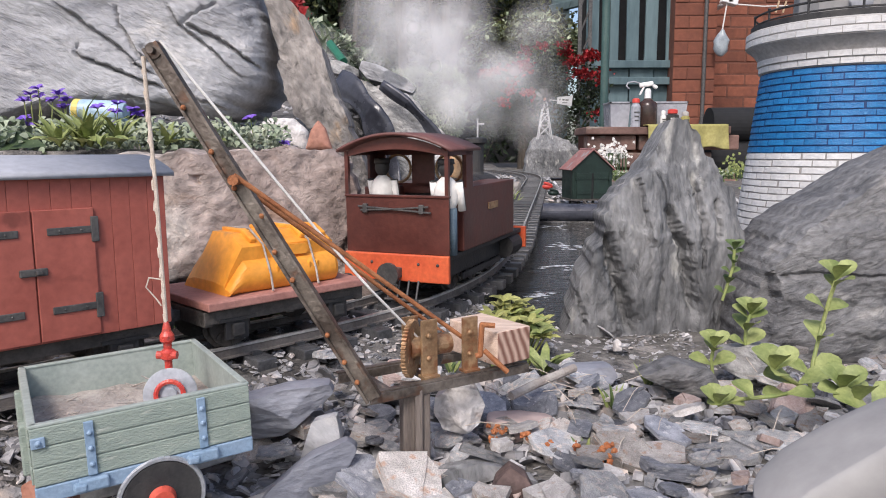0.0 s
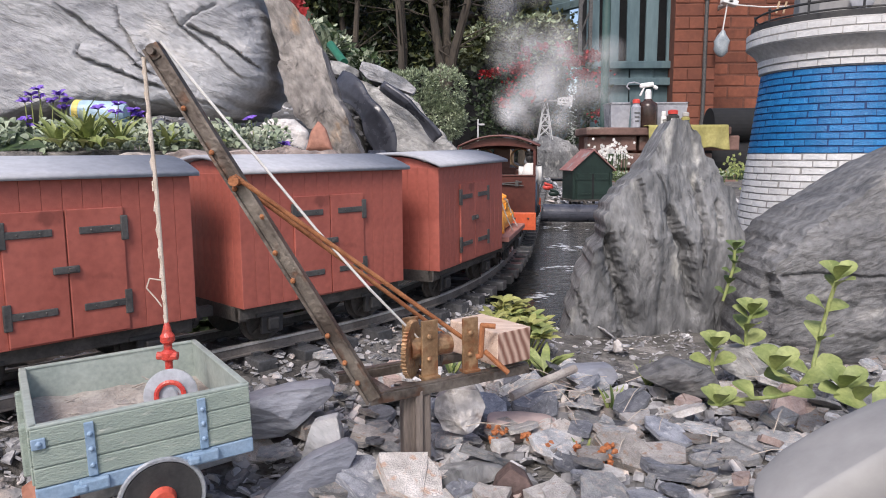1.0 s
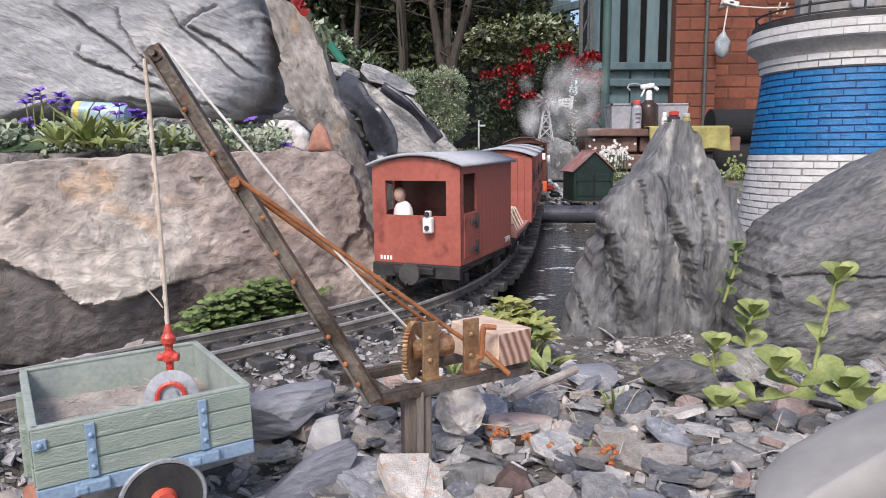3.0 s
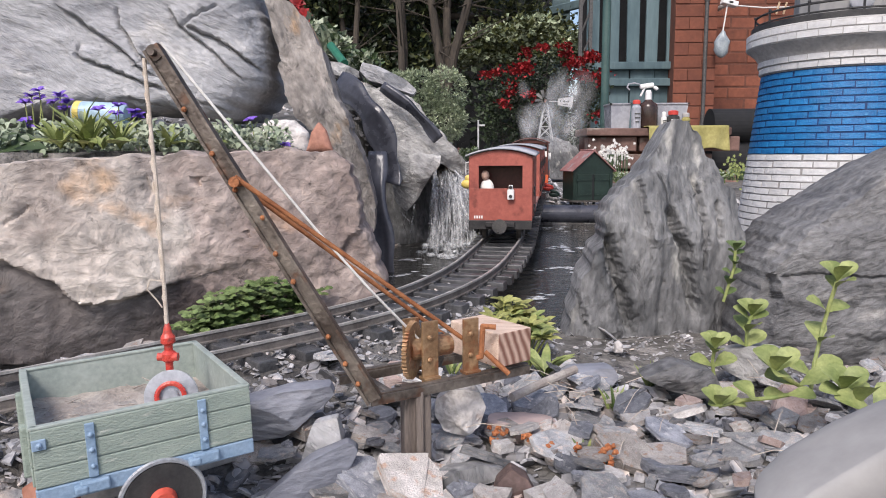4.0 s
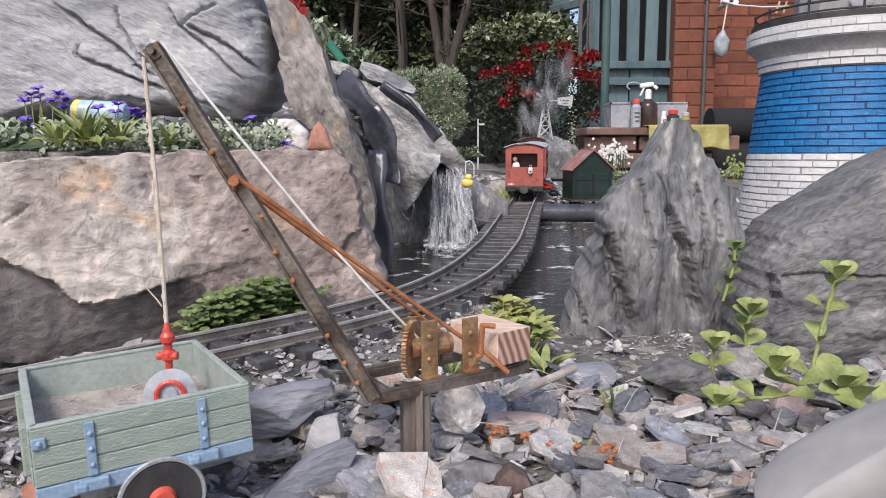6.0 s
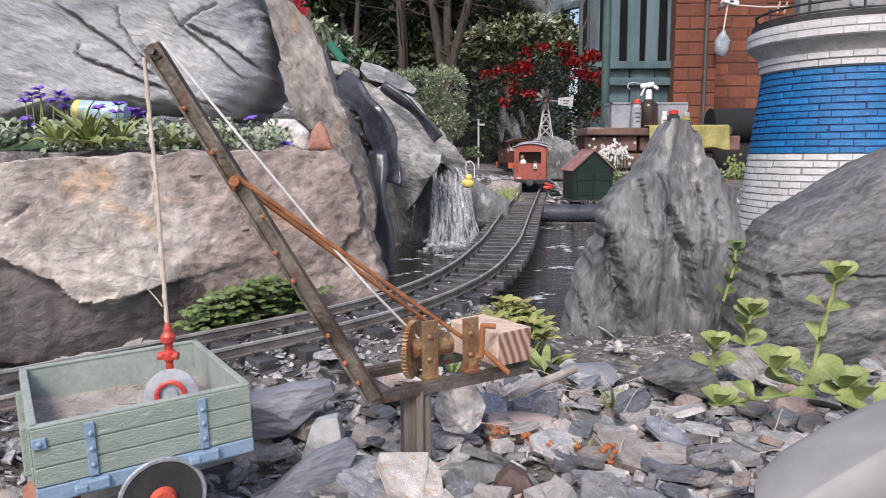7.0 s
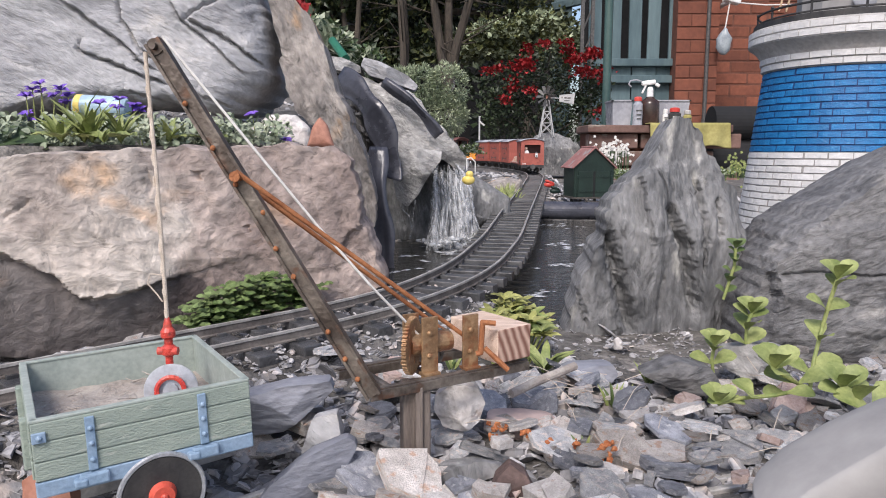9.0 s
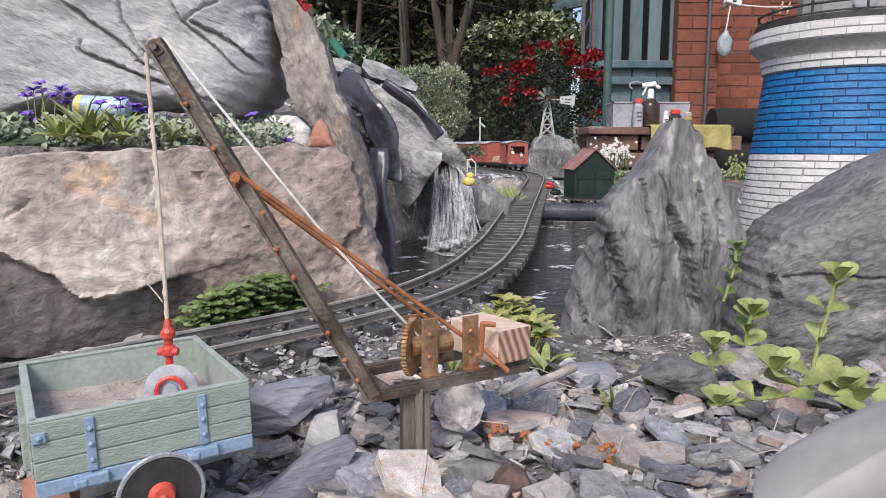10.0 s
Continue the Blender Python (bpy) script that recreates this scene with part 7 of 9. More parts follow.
    tagged(ob, "yellow dust cloth draped over the wall", "cloth")


clutter()


# ---- fence and house ----
def steel_post():
    a = Vector((0.7360, 3.3000, 0.1538))
    bm = bmesh.new()
    cyl(bm, 0.019, 0.019, 1.6, (a.x + 0.012, a.y, -0.2), seg=24)
    tagged(part("steel_post", bm, PIPE, smooth=False), "slim dark green steel post before the fence", "post")
    f = Vector((0.7305, 4.3000, 0.3327))
    s = empty("fence_post", Matrix.Translation((f.x + 0.12, f.y, -0.1)), "rusty lattice steel post wound with wire", "post")
    for dx in (-0.03, 0.03):
        bm = bmesh.new()
        box(bm, (0.02, 0.02, 2.0), (dx, 0, 1.0))
        part("upright", bm, IRON, s)
    for k in range(12):
        bm = bmesh.new()
        rod(bm, (-0.03, 0, 0.15 * k), (0.03, 0, 0.15 * k + 0.15), 0.006, 6)
        part("lacing", bm, IRON, s)


steel_post()


def fence():
    y = 4.45
    xs = lambda px: (px - 784) / 1250 * y * 0.985
    g = empty("fence", Matrix(), "blue green painted board fence with dark gaps", "fence", kind="structure")
    z_rail = Vector((1.1995, 4.4500, 0.6402)).z
    rng = random.Random(9)
    bm = bmesh.new()
    box(bm, (0.076, 0.02, 1.5), bevel=0.003)
    ob = part("board", bm, BOARD)
    me = ob.data
    bpy.data.objects.remove(ob)
    px = 1048
    while px < 1200:
        piece("board", me, g, pose(xs(px), y, z_rail + 0.75, 0, rng.uniform(-0.5, 0.5), 0))
        px += 34.5
    bm = bmesh.new()
    box(bm, (0.145, 0.02, 1.0), bevel=0.003)
    ob = part("board", bm, BOARD)
    me2 = ob.data
    bpy.data.objects.remove(ob)
    for k in range(4):
        piece("board", me2, g, pose(xs(1050) + 0.15 * k, y + (0.012 if k % 2 else 0), z_rail - 0.52, 0, 0, 0))
    for z in (z_rail, z_rail - 0.1):
        bm = bmesh.new()
        box(bm, (0.62, 0.05, 0.045), (xs(1125), y - 0.02, z), bevel=0.004)
        part("fence_rail", bm, BOARD, g)
    # sheet behind the boards, its near black colour standing in for shade
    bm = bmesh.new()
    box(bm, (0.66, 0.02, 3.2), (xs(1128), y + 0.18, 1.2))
    part("backing", bm, SHADE_AND_BLACK, g, "near black sheet painting the shade behind the boards")
    # slanting eave of the outbuilding
    e = empty("outbuilding", Matrix(), "pale blue green eave of a timber outbuilding", "outbuilding", kind="structure")
    a, b = Vector((0.6985, 6.2000, 1.2567)), Vector((1.3162, 6.2000, 1.3947))
    bm = bmesh.new()
    bar(bm, a, b, 0.05, 0.07)
    part("fascia", bm, BOARD, e)
    # wall in near black: the shade below the eave is put into its colour
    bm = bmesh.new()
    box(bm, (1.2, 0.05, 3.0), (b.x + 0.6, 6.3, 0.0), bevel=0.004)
    part("wall", bm, SHADE_AND_BLACK, e)
    bm = bmesh.new()
    box(bm, (0.15, 0.04, 1.6), (a.x + 0.32, 6.22, 0.6), bevel=0.004)
    part("board", bm, BOARD, e)


fence()


def house():
    y = 4.35
    g = empty("house", Matrix(), "orange red brick house wall with drainpipe", "house", kind="structure")
    x0, x1 = 1.3943, 1.6443
    bm = bmesh.new()
    box(bm, (x1 - x0, 0.1, 3.4), ((x0 + x1) / 2, y + 0.05, 1.2))
    part("wall", bm, MORTAR, g)
    bm = bmesh.new()
    box(bm, (3.0, 0.3, 3.4), (x1 + 1.5 - 0.1, y + 0.553, 1.2))
    part("recess_wall", bm, MORTAR, g)
    bm = bmesh.new()
    box(bm, (0.212, 0.1, 0.064), bevel=0.004)
    ob = part("brick", bm, REDBRICK)
    me = ob.data
    bpy.data.objects.remove(ob)
    pier = []
    for w in (0.164, 0.081):
        bm = bmesh.new()
        box(bm, (w, 0.1, 0.067), bevel=0.003)
        ob = part("brick", bm, REDBRICK)
        pier.append(ob.data)
        bpy.data.objects.remove(ob)
    rng = random.Random(6)
    for k in range(24):
        z = -0.02 + 0.0745 * k
        tilt = lambda: rng.uniform(-0.3, 0.3)
        # the pier: one and a half bricks wide
        for at, size in ((0.0825, 0), (0.209, 1)) if k % 2 else ((0.0415, 1), (0.168, 0)):
            piece("brick", pier[size], g, pose(x0 + at, y + 0.045 + rng.uniform(-0.002, 0.002), z, 0, tilt(), 0))
        for i in range(4):
            piece("brick", me, g, pose(x1 + 0.02 + (0.11 if k % 2 else 0) + 0.2225 * i, y + 0.45 + rng.uniform(-0.003, 0.003), z, 0, tilt(), 0))
    bm = bmesh.new()
    px = Vector((1.5456, 4.3000, 0.6616))
    cyl(bm, 0.012, 0.012, 2.6, (px.x + 0.03, 4.335, -0.1), seg=20)
    for z in (0.25, 1.0):
        cyl(bm, 0.016, 0.016, 0.05, (px.x + 0.03, 4.335, z), seg=20)
    part("drainpipe", bm, IRON, g, "dark grey drainpipe")
    # white sill fitting and washing line
    q = Vector((1.6849, 4.3000, 0.9771))
    bm = bmesh.new()
    box(bm, (0.09, 0.06, 0.03), (q.x, 4.28, q.z), (0, 15, 0), 0.005)
    box(bm, (0.03, 0.5, 0.02), (q.x, 4.5, q.z), (0, 0, 0), 0.004)
    part("bracket", bm, WHITEP, g, "white bracket")
    line = empty("washing_line", Matrix(), "thin washing line hooked to the house", "washing line")
    a, b = Vector((1.6702, 4.2700, 0.9647)), Vector((2.0920, 4.2700, 0.9521))
    bm = bmesh.new()
    tube(bm, [a, (a + b) / 2 + Vector((0, 0, -0.01)), b], 0.004, 6)
    part("cord", bm, THREAD, line)
    for k in (0.7, 0.8):
        bm = bmesh.new()
        p = a.lerp(b, k)
        box(bm, (0.01, 0.01, 0.07), (p.x, p.y, p.z - 0.01), (0, 14, 0), 0.002)
        part("peg", bm, TIMBER, line)
    # net bag of feed
    bg = empty("hanging_bag", Matrix(), "pale grey plastic bag hung by a string on the house", "bag")
    p = Vector((1.6490, 4.2700, 0.7544))
    bm = bmesh.new()
    ball(bm, 0.07, (p.x, p.y, p.z - 0.01), (0.62, 0.4, 1.15), 18)
    for v in bm.verts:
        v.co += Vector((noise.noise(v.co * 30), noise.noise(v.co * 30 + Vector((5, 5, 5))), 0)) * 0.012
        if v.co.z > p.z:
            v.co.x = p.x + (v.co.x - p.x) * (1 - (v.co.z - p.z) * 9)
    part("bag", bm, mat("grey_blue_film", (0.26, 0.3, 0.33), (0.36, 0.4, 0.42), 14, 0.3, 0.2), bg, smooth=True)
    bm = bmesh.new()
    rod(bm, (p.x, p.y, p.z + 0.05), a, 0.004, 6)
    part("string", bm, THREAD, bg)
    # black rolled cover at the foot of the house
    bm = bmesh.new()
    a, b = Vector((1.2312, 3.3000, 0.1667)), Vector((1.6590, 3.3000, 0.1667))
    rod(bm, a + Vector((0, 0, 0.07)), b + Vector((0, 0, 0.07)), 0.075, 28)
    rod(bm, a + Vector((0, 0.05, -0.1)), b + Vector((0, 0.05, -0.1)), 0.11, 28)
    tagged(part("rolled_cover", bm, SHADE_AND_BLACK), "rolled black plastic sheet against the house", "plastic roll")


house()

# ---- planting ----
def branchy(name, at, height, r, blobs, count, size, mats, label, category, seed, limbs=7, trunk_mat=None):
    """A tree or bush: tapered trunk with limbs into every clump, and a crown of single leaves."""
    rng = random.Random(seed)
    t = empty(name, Matrix.Translation(at), label, category)
    bm = bmesh.new()
    top = Vector((rng.uniform(-0.03, 0.03) * height, 0, height * 0.75))
    prev, n = Vector((0, 0, -0.05 * height)), 6
    for k in range(1, n + 1):
        q = top * (k / n) + Vector((rng.uniform(-1, 1), rng.uniform(-1, 1), 0)) * r * 0.8
        rod(bm, prev, q, r * (1 - 0.7 * (k - 1) / n), 10, r * (1 - 0.7 * k / n))
        prev = q
    for c, rad in blobs:
        a = top * rng.uniform(0.3, 0.9)
        b = Vector(c)
        m = (a + b) / 2 + Vector((rng.uniform(-1, 1), rng.uniform(-1, 1), 0.5)) * 0.1 * (b - a).length
        rod(bm, a, m, r * 0.42, 8, r * 0.3)
        rod(bm, m, b, r * 0.3, 8, r * 0.12)
        for _ in range(limbs):
            v = Vector((rng.gauss(0, 1) * rad[0], rng.gauss(0, 1) * rad[1], rng.gauss(0, 1) * rad[2])) * 0.55
            rod(bm, b, b + v, r * 0.12, 5, r * 0.05)
    part("trunk", bm, trunk_mat or BARK, t)
    part("crown", crown_mesh(rng, blobs, count, size, len(mats)), mats, t)
    return t


def garden_trees():
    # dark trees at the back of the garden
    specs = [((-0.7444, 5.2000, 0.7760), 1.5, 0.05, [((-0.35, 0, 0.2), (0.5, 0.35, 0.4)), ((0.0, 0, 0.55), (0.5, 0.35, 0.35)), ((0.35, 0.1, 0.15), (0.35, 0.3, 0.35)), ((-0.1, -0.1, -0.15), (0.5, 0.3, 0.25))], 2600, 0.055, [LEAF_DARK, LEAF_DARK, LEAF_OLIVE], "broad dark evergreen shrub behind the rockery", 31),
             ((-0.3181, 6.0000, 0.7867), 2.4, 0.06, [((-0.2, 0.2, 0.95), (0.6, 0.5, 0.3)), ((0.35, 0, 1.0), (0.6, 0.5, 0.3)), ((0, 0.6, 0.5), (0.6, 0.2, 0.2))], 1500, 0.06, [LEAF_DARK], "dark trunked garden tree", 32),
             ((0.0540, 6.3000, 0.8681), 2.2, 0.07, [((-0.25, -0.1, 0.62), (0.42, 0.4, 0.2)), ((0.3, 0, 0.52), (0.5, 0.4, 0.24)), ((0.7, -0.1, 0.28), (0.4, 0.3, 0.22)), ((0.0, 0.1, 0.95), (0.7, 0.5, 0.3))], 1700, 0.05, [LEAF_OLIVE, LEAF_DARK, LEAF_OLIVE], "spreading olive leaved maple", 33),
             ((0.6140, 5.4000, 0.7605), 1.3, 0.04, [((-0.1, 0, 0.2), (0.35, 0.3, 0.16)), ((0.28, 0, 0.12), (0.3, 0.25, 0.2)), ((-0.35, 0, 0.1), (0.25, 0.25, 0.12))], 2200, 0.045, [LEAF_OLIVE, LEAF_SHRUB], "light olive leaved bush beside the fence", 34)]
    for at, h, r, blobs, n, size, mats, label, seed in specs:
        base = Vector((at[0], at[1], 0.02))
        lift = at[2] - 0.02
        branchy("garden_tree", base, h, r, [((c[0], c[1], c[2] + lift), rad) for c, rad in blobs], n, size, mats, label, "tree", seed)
    # bare trunks whose crowns close overhead, added out of view to darken the hedge
    for x, y, r, forks, seed in ((-0.262, 4.9, 0.034, ((-0.02, 0.0), (0.0, 0.3)), 35), (0.03, 5.0, 0.045, ((-0.1, 0.05), (0.16, -0.05), (0.02, 0.3)), 36), (-0.62, 5.0, 0.03, ((0.05, 0.0), (-0.1, 0.2)), 37)):
        rng = random.Random(seed)
        t = empty("garden_tree", Matrix.Translation((x, y, 0)), "dark bare trunked tree closing the garden", "tree")
        bm = bmesh.new()
        knee = Vector((0, 0, 0.52))
        rod(bm, (0, 0, -0.05), knee, r * 1.2, 12, r)
        blobs = []
        for dx, dy in forks:
            prev = knee.copy()
            for k in range(1, 6):
                q = knee + Vector((dx * k / 2.2 + rng.uniform(-0.012, 0.012), dy * k / 3, 0.3 * k))
                rod(bm, prev, q, r * (0.8 - 0.1 * (k - 1)), 9, r * (0.8 - 0.1 * k))
                for j in range(3):
                    tip = q + Vector((rng.gauss(0, 0.2), rng.gauss(0, 0.15), rng.uniform(-0.1, 0.25)))
                    rod(bm, q, tip, r * 0.16, 5, r * 0.05)
                prev = q
            blobs.append((tuple(prev + Vector((0, 0.1, 0.15))), (0.45, 0.4, 0.3)))
        part("trunk", bm, BARK, t)
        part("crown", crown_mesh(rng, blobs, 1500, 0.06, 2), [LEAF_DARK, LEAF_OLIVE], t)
    # twiggy dusk between the trunks: a far hedge
    rng = random.Random(40)
    hd = empty("hedge", Matrix.Translation((0, 8.2, 0)), "tall dark hedge closing the garden", "hedge", kind="structure")
    bm = bmesh.new()
    for k in range(6500):
        x, z = rng.uniform(-6.5, 1.35), rng.uniform(-0.1, 2.6)
        tiny_leaf(bm, Vector((x, rng.gauss(0, 0.12) - 0.1 * math.sin(x * 3) - 0.15 * math.sin(z * 4), z)), rng.uniform(0.06, 0.13), rng, rng.randrange(2))
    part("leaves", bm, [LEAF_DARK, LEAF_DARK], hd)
    # near black box: the gloom between the leaves is painted on as a sheet
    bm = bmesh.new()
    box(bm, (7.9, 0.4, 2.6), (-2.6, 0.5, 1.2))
    part("dense_core", bm, SHADE_AND_BLACK, hd)


garden_trees()


def rose_bush():
    rng = random.Random(51)
    c = Vector((0.5442, 3.9000, 0.4026))
    blobs = [((-0.17, 0, 0.02), (0.17, 0.16, 0.16)), ((0.02, 0, 0.13), (0.19, 0.16, 0.14)), ((0.17, 0, 0.06), (0.15, 0.15, 0.17)), ((-0.03, 0, -0.1), (0.25, 0.16, 0.16)), ((0.2, 0.02, -0.12), (0.13, 0.14, 0.14)), ((-0.22, 0.0, -0.12), (0.12, 0.14, 0.12))]
    base = Vector((c.x, c.y, 0.03))
    lift = c.z - 0.03
    b = branchy("rose_bush", base, lift, 0.014, [((p[0], p[1], p[2] + lift), r) for p, r in blobs], 700, 0.024, [LEAF_DARK], "leafy bush with clusters of bright red roses", "rose bush", 52)
    for k in range(30):
        p, r = rng.choice(blobs[:3] * 5 + blobs[:5])
        v = Vector((rng.uniform(-1, 1), -rng.random() * 0.8, rng.uniform(-0.4, 1))).normalized()
        q = Vector((p[0] + v.x * r[0] * 1.05, p[1] + v.y * r[1] * 1.1 - 0.02, p[2] + v.z * r[2] * 1.1 + lift))
        bm = bmesh.new()
        for j in range(46):
            o = q + Vector((rng.gauss(0, 0.02), rng.gauss(0, 0.012), rng.gauss(0, 0.011)))
            d = Vector((rng.gauss(0, 1), rng.gauss(0, 1) - 0.5, rng.gauss(0, 1) + 0.4)).normalized()
            leaf(bm, o, d, Vector((0.2, 0.3, 1)), rng.uniform(0.012, 0.022), 0.018, 0, 0.3)
        part("rose", bm, ROSE, b, "red rose bloom")


rose_bush()


def shrub():
    c = Vector((-0.0335, 2.2500, 0.2775))
    blobs = [((-0.04, 0, 0.03), (0.075, 0.08, 0.065)), ((0.045, 0, 0.03), (0.065, 0.08, 0.07)), ((0.0, -0.01, -0.04), (0.1, 0.08, 0.07)), ((0.05, 0, -0.06), (0.06, 0.07, 0.06)), ((-0.1, 0.02, 0.05), (0.05, 0.05, 0.04))]
    base = Vector((c.x, c.y, 0.04))
    lift = c.z - 0.04
    rng = random.Random(61)
    t = empty("round_shrub", Matrix.Translation(base), "dense rounded grey green clipped shrub", "shrub")
    bm = bmesh.new()
    for p, r in blobs:
        q = Vector((p[0], p[1], p[2] + lift))
        rod(bm, (0, 0, -0.05), q, 0.008, 8, 0.004)
    part("stem", bm, BARK, t)
    bm = bmesh.new()
    for p, r in blobs:
        for k in range(420):
            v = Vector((rng.gauss(0, 1), rng.gauss(0, 1), rng.gauss(0, 1))).normalized()
            q = Vector((p[0] + v.x * r[0] * rng.uniform(0.75, 1.05), p[1] + v.y * r[1] * rng.uniform(0.75, 1.05), p[2] + lift + v.z * r[2] * rng.uniform(0.75, 1.05)))
            for j in range(5):
                d = (v + Vector((rng.gauss(0, 1), rng.gauss(0, 1), rng.gauss(0, 1) + 0.4)) * 0.7).normalized()
                s = d.cross(Vector((rng.uniform(-1, 1), rng.uniform(-1, 1), 1))).normalized()
                L = rng.uniform(0.011, 0.018)
                vs = [bm.verts.new(q), bm.verts.new(q + d * L * 0.5 + s * 0.0022), bm.verts.new(q + d * L), bm.verts.new(q + d * L * 0.5 - s * 0.0022)]
                bm.faces.new(vs)
    part("crown", bm, LEAF_SHRUB, t)


shrub()


def rockery_top():
    """Foliage and a poppy behind the leaning slate."""
    rng = random.Random(66)
    q = Vector((-0.3027, 1.5000, 0.4091))
    p = empty("poppy", Matrix.Translation((q.x, q.y, 0.2)), "red poppy flowers above the rockery", "flower")
    bm = bmesh.new()
    tube(bm, [(0.01, 0, 0), (0.005, 0, (q.z - 0.2) * 0.6), (0, 0, q.z - 0.2)], 0.0015, 6)
    part("stem", bm, STEM, p)
    for dx in (-0.012, 0.01, 0.022):
        bm = bmesh.new()
        for j in range(12):
            a = j * 0.9
            leaf(bm, Vector((dx, 0, q.z - 0.2 + 0.012 * math.sin(dx * 200))), Vector((math.cos(a), -0.4, math.sin(a))), Vector((0, -1, 0.4)), 0.018, 0.016, 0, 0.3)
        part("bloom", bm, ROSE, p)
    blobs = [((-0.2603, 1.5000, 0.3509), (0.05, 0.05, 0.05)), ((-0.2259, 1.5000, 0.3283), (0.035, 0.04, 0.025)), ((-0.1794, 1.6000, 0.3063), (0.05, 0.04, 0.03))]
    bm = crown_mesh(rng, blobs, 500, 0.018, 2)
    tagged(part("rockery_foliage", bm, [LEAF_GREY, LEAF]), "mixed grey green foliage behind the rocks", "plants", kind="stuff")
    bm = bmesh.new()
    for k in range(26):
        o = Vector((-0.2109, 1.3000, 0.2999)) + Vector((rng.uniform(-0.02, 0.02), rng.uniform(-0.02, 0.02), -0.01))
        leaf(bm, o, Vector((rng.uniform(-0.3, 1), rng.uniform(-0.6, 0.2), rng.uniform(-0.2, 0.9))), Vector((0, 0, 1)), rng.uniform(0.04, 0.075), 0.007, 0, 0.2)
    tagged(part("strap_leaves", bm, LEAF_GREY), "arching strap leaves on top of the rockery", "plant")
    bm = bmesh.new()
    a, b = Vector((-0.1900, 1.2500, 0.3003)), Vector((-0.1607, 1.2000, 0.2639))
    rod(bm, a, b, 0.007, 14)
    tagged(part("green_hose", bm, mat("green_hose", (0.02, 0.12, 0.07), (0.03, 0.17, 0.1), 20, 0.4, 0.05)), "short end of green hose", "hose")


rockery_top()


def planter():
    """The flower strip on the ledge between the two boulders."""
    rng = random.Random(71)

    bm = bmesh.new()
    for k in range(2600):  # mat of small grey-green leaves
        x = rng.uniform(-0.43, -0.15)
        y = 0.72 + 0.5 * x + rng.uniform(-0.02, 0.075)
        z = 0.118 + 0.022 * rng.random() ** 1.5 + 0.01 * noise.noise((x * 30, y * 30, 0))
        d = Vector((rng.gauss(0, 1), rng.gauss(0, 1) - 0.5, rng.gauss(0, 1) + 0.7)).normalized()
        leaf(bm, Vector((x, y, z)), d, Vector((rng.uniform(-0.4, 0.4), -0.5, 1)), rng.uniform(0.0045, 0.0085), rng.uniform(0.004, 0.006), 0, 0.2, True)
    tagged(part("ground_cover", bm, LEAF_GREY), "mat of small grey green rockery leaves", "plants", kind="stuff")
    for cx, n, h in (((-0.2623, 0.5350, 0.1163), 26, 0.036), ((-0.2711, 0.5400, 0.1163), 12, 0.042), ((-0.2478, 0.5500, 0.1172), 18, 0.03), ((-0.2829, 0.5300, 0.1162), 12, 0.026), ((-0.2298, 0.6000, 0.1197), 14, 0.024), ((-0.2030, 0.6200, 0.1223), 12, 0.026), ((-0.2467, 0.5200, 0.1162), 10, 0.012)):
        o = Vector(cx)
        o.z = 0.12
        p = empty("lime_rosette", Matrix.Translation(o), "lime green strap leaved plant on the ledge", "plant", "plants on the ledge")
        for k in range(n):
            bm = bmesh.new()
            a = rng.uniform(0, 6.28)
            leaf(bm, Vector((0, 0, 0)), Vector((math.cos(a) * 0.5, math.sin(a) * 0.5, rng.uniform(0.5, 1.2))), Vector((0, -0.3, 1)), h * rng.uniform(0.6, 1.1), rng.uniform(0.004, 0.007), 0, 0.2)
            part("leaf", bm, LEAF_LIME, p)
        for k in range(7):
            bm = bmesh.new()
            a = rng.uniform(0, 6.28)
            leaf(bm, Vector((math.cos(a) * 0.006, math.sin(a) * 0.006, 0.004)), Vector((math.cos(a), math.sin(a), 0.25)), Vector((0, -0.2, 1)), 0.014, 0.012, 0, 0.15)
            part("leaf", bm, LEAF_LIME, p)
    # purple flowers on thin stems
    for px, py in ((50,172),(62,160),(78,165),(76,150),(112,160),(120,185),(124,172),(48,205),(50,215),(178,185),(208,192),(205,215),(203,222),(240,190),(248,198),(214,178),(447,205),(504,250),(100,172)):
        u, v = (px - 784) / 1250, (441 - py) / 1250
        d = 0.63 if px < 400 else 0.67
        o = Vector((u * d * 0.985, d, 0.115 + (v - 0.1408) / (1 + 0.1408 * v) * d))
        f = empty("bellflower", Matrix.Translation((o.x, o.y, 0.118)), "purple bellflower on a thin stem", "flower", "purple flowers")
        h = o.z - 0.118
        bm = bmesh.new()
        tube(bm, [(rng.uniform(-0.006, 0.006), 0, -0.002), (rng.uniform(-0.003, 0.003), 0, h * 0.5), (0, 0, h)], 0.0005, 5)
        part("stem", bm, STEM, f)
        bm = bmesh.new()
        for j in range(6):
            a = j * 1.047 + rng.uniform(-0.2, 0.2)
            leaf(bm, Vector((0, 0, h)), Vector((math.cos(a), math.sin(a) * 0.6 - 0.3, rng.uniform(0.0, 0.8))), Vector((0, -0.6, 1)), rng.uniform(0.006, 0.0085), 0.0058, 0, 0.25)
        part("bloom", bm, PURPLE, f, "purple petals")
    # pale can half hidden in the leaves, terracotta shard, big leaf at the edge
    p = Vector((-0.3132, 0.6600, 0.1535))
    c = empty("drink_can", Matrix.Translation(p), "pale blue can lying among the flowers", "can")
    bm = bmesh.new()
    lathe(bm, [(0.008, -0.024), (0.0105, -0.021), (0.0105, 0.021), (0.008, 0.024)], 24)
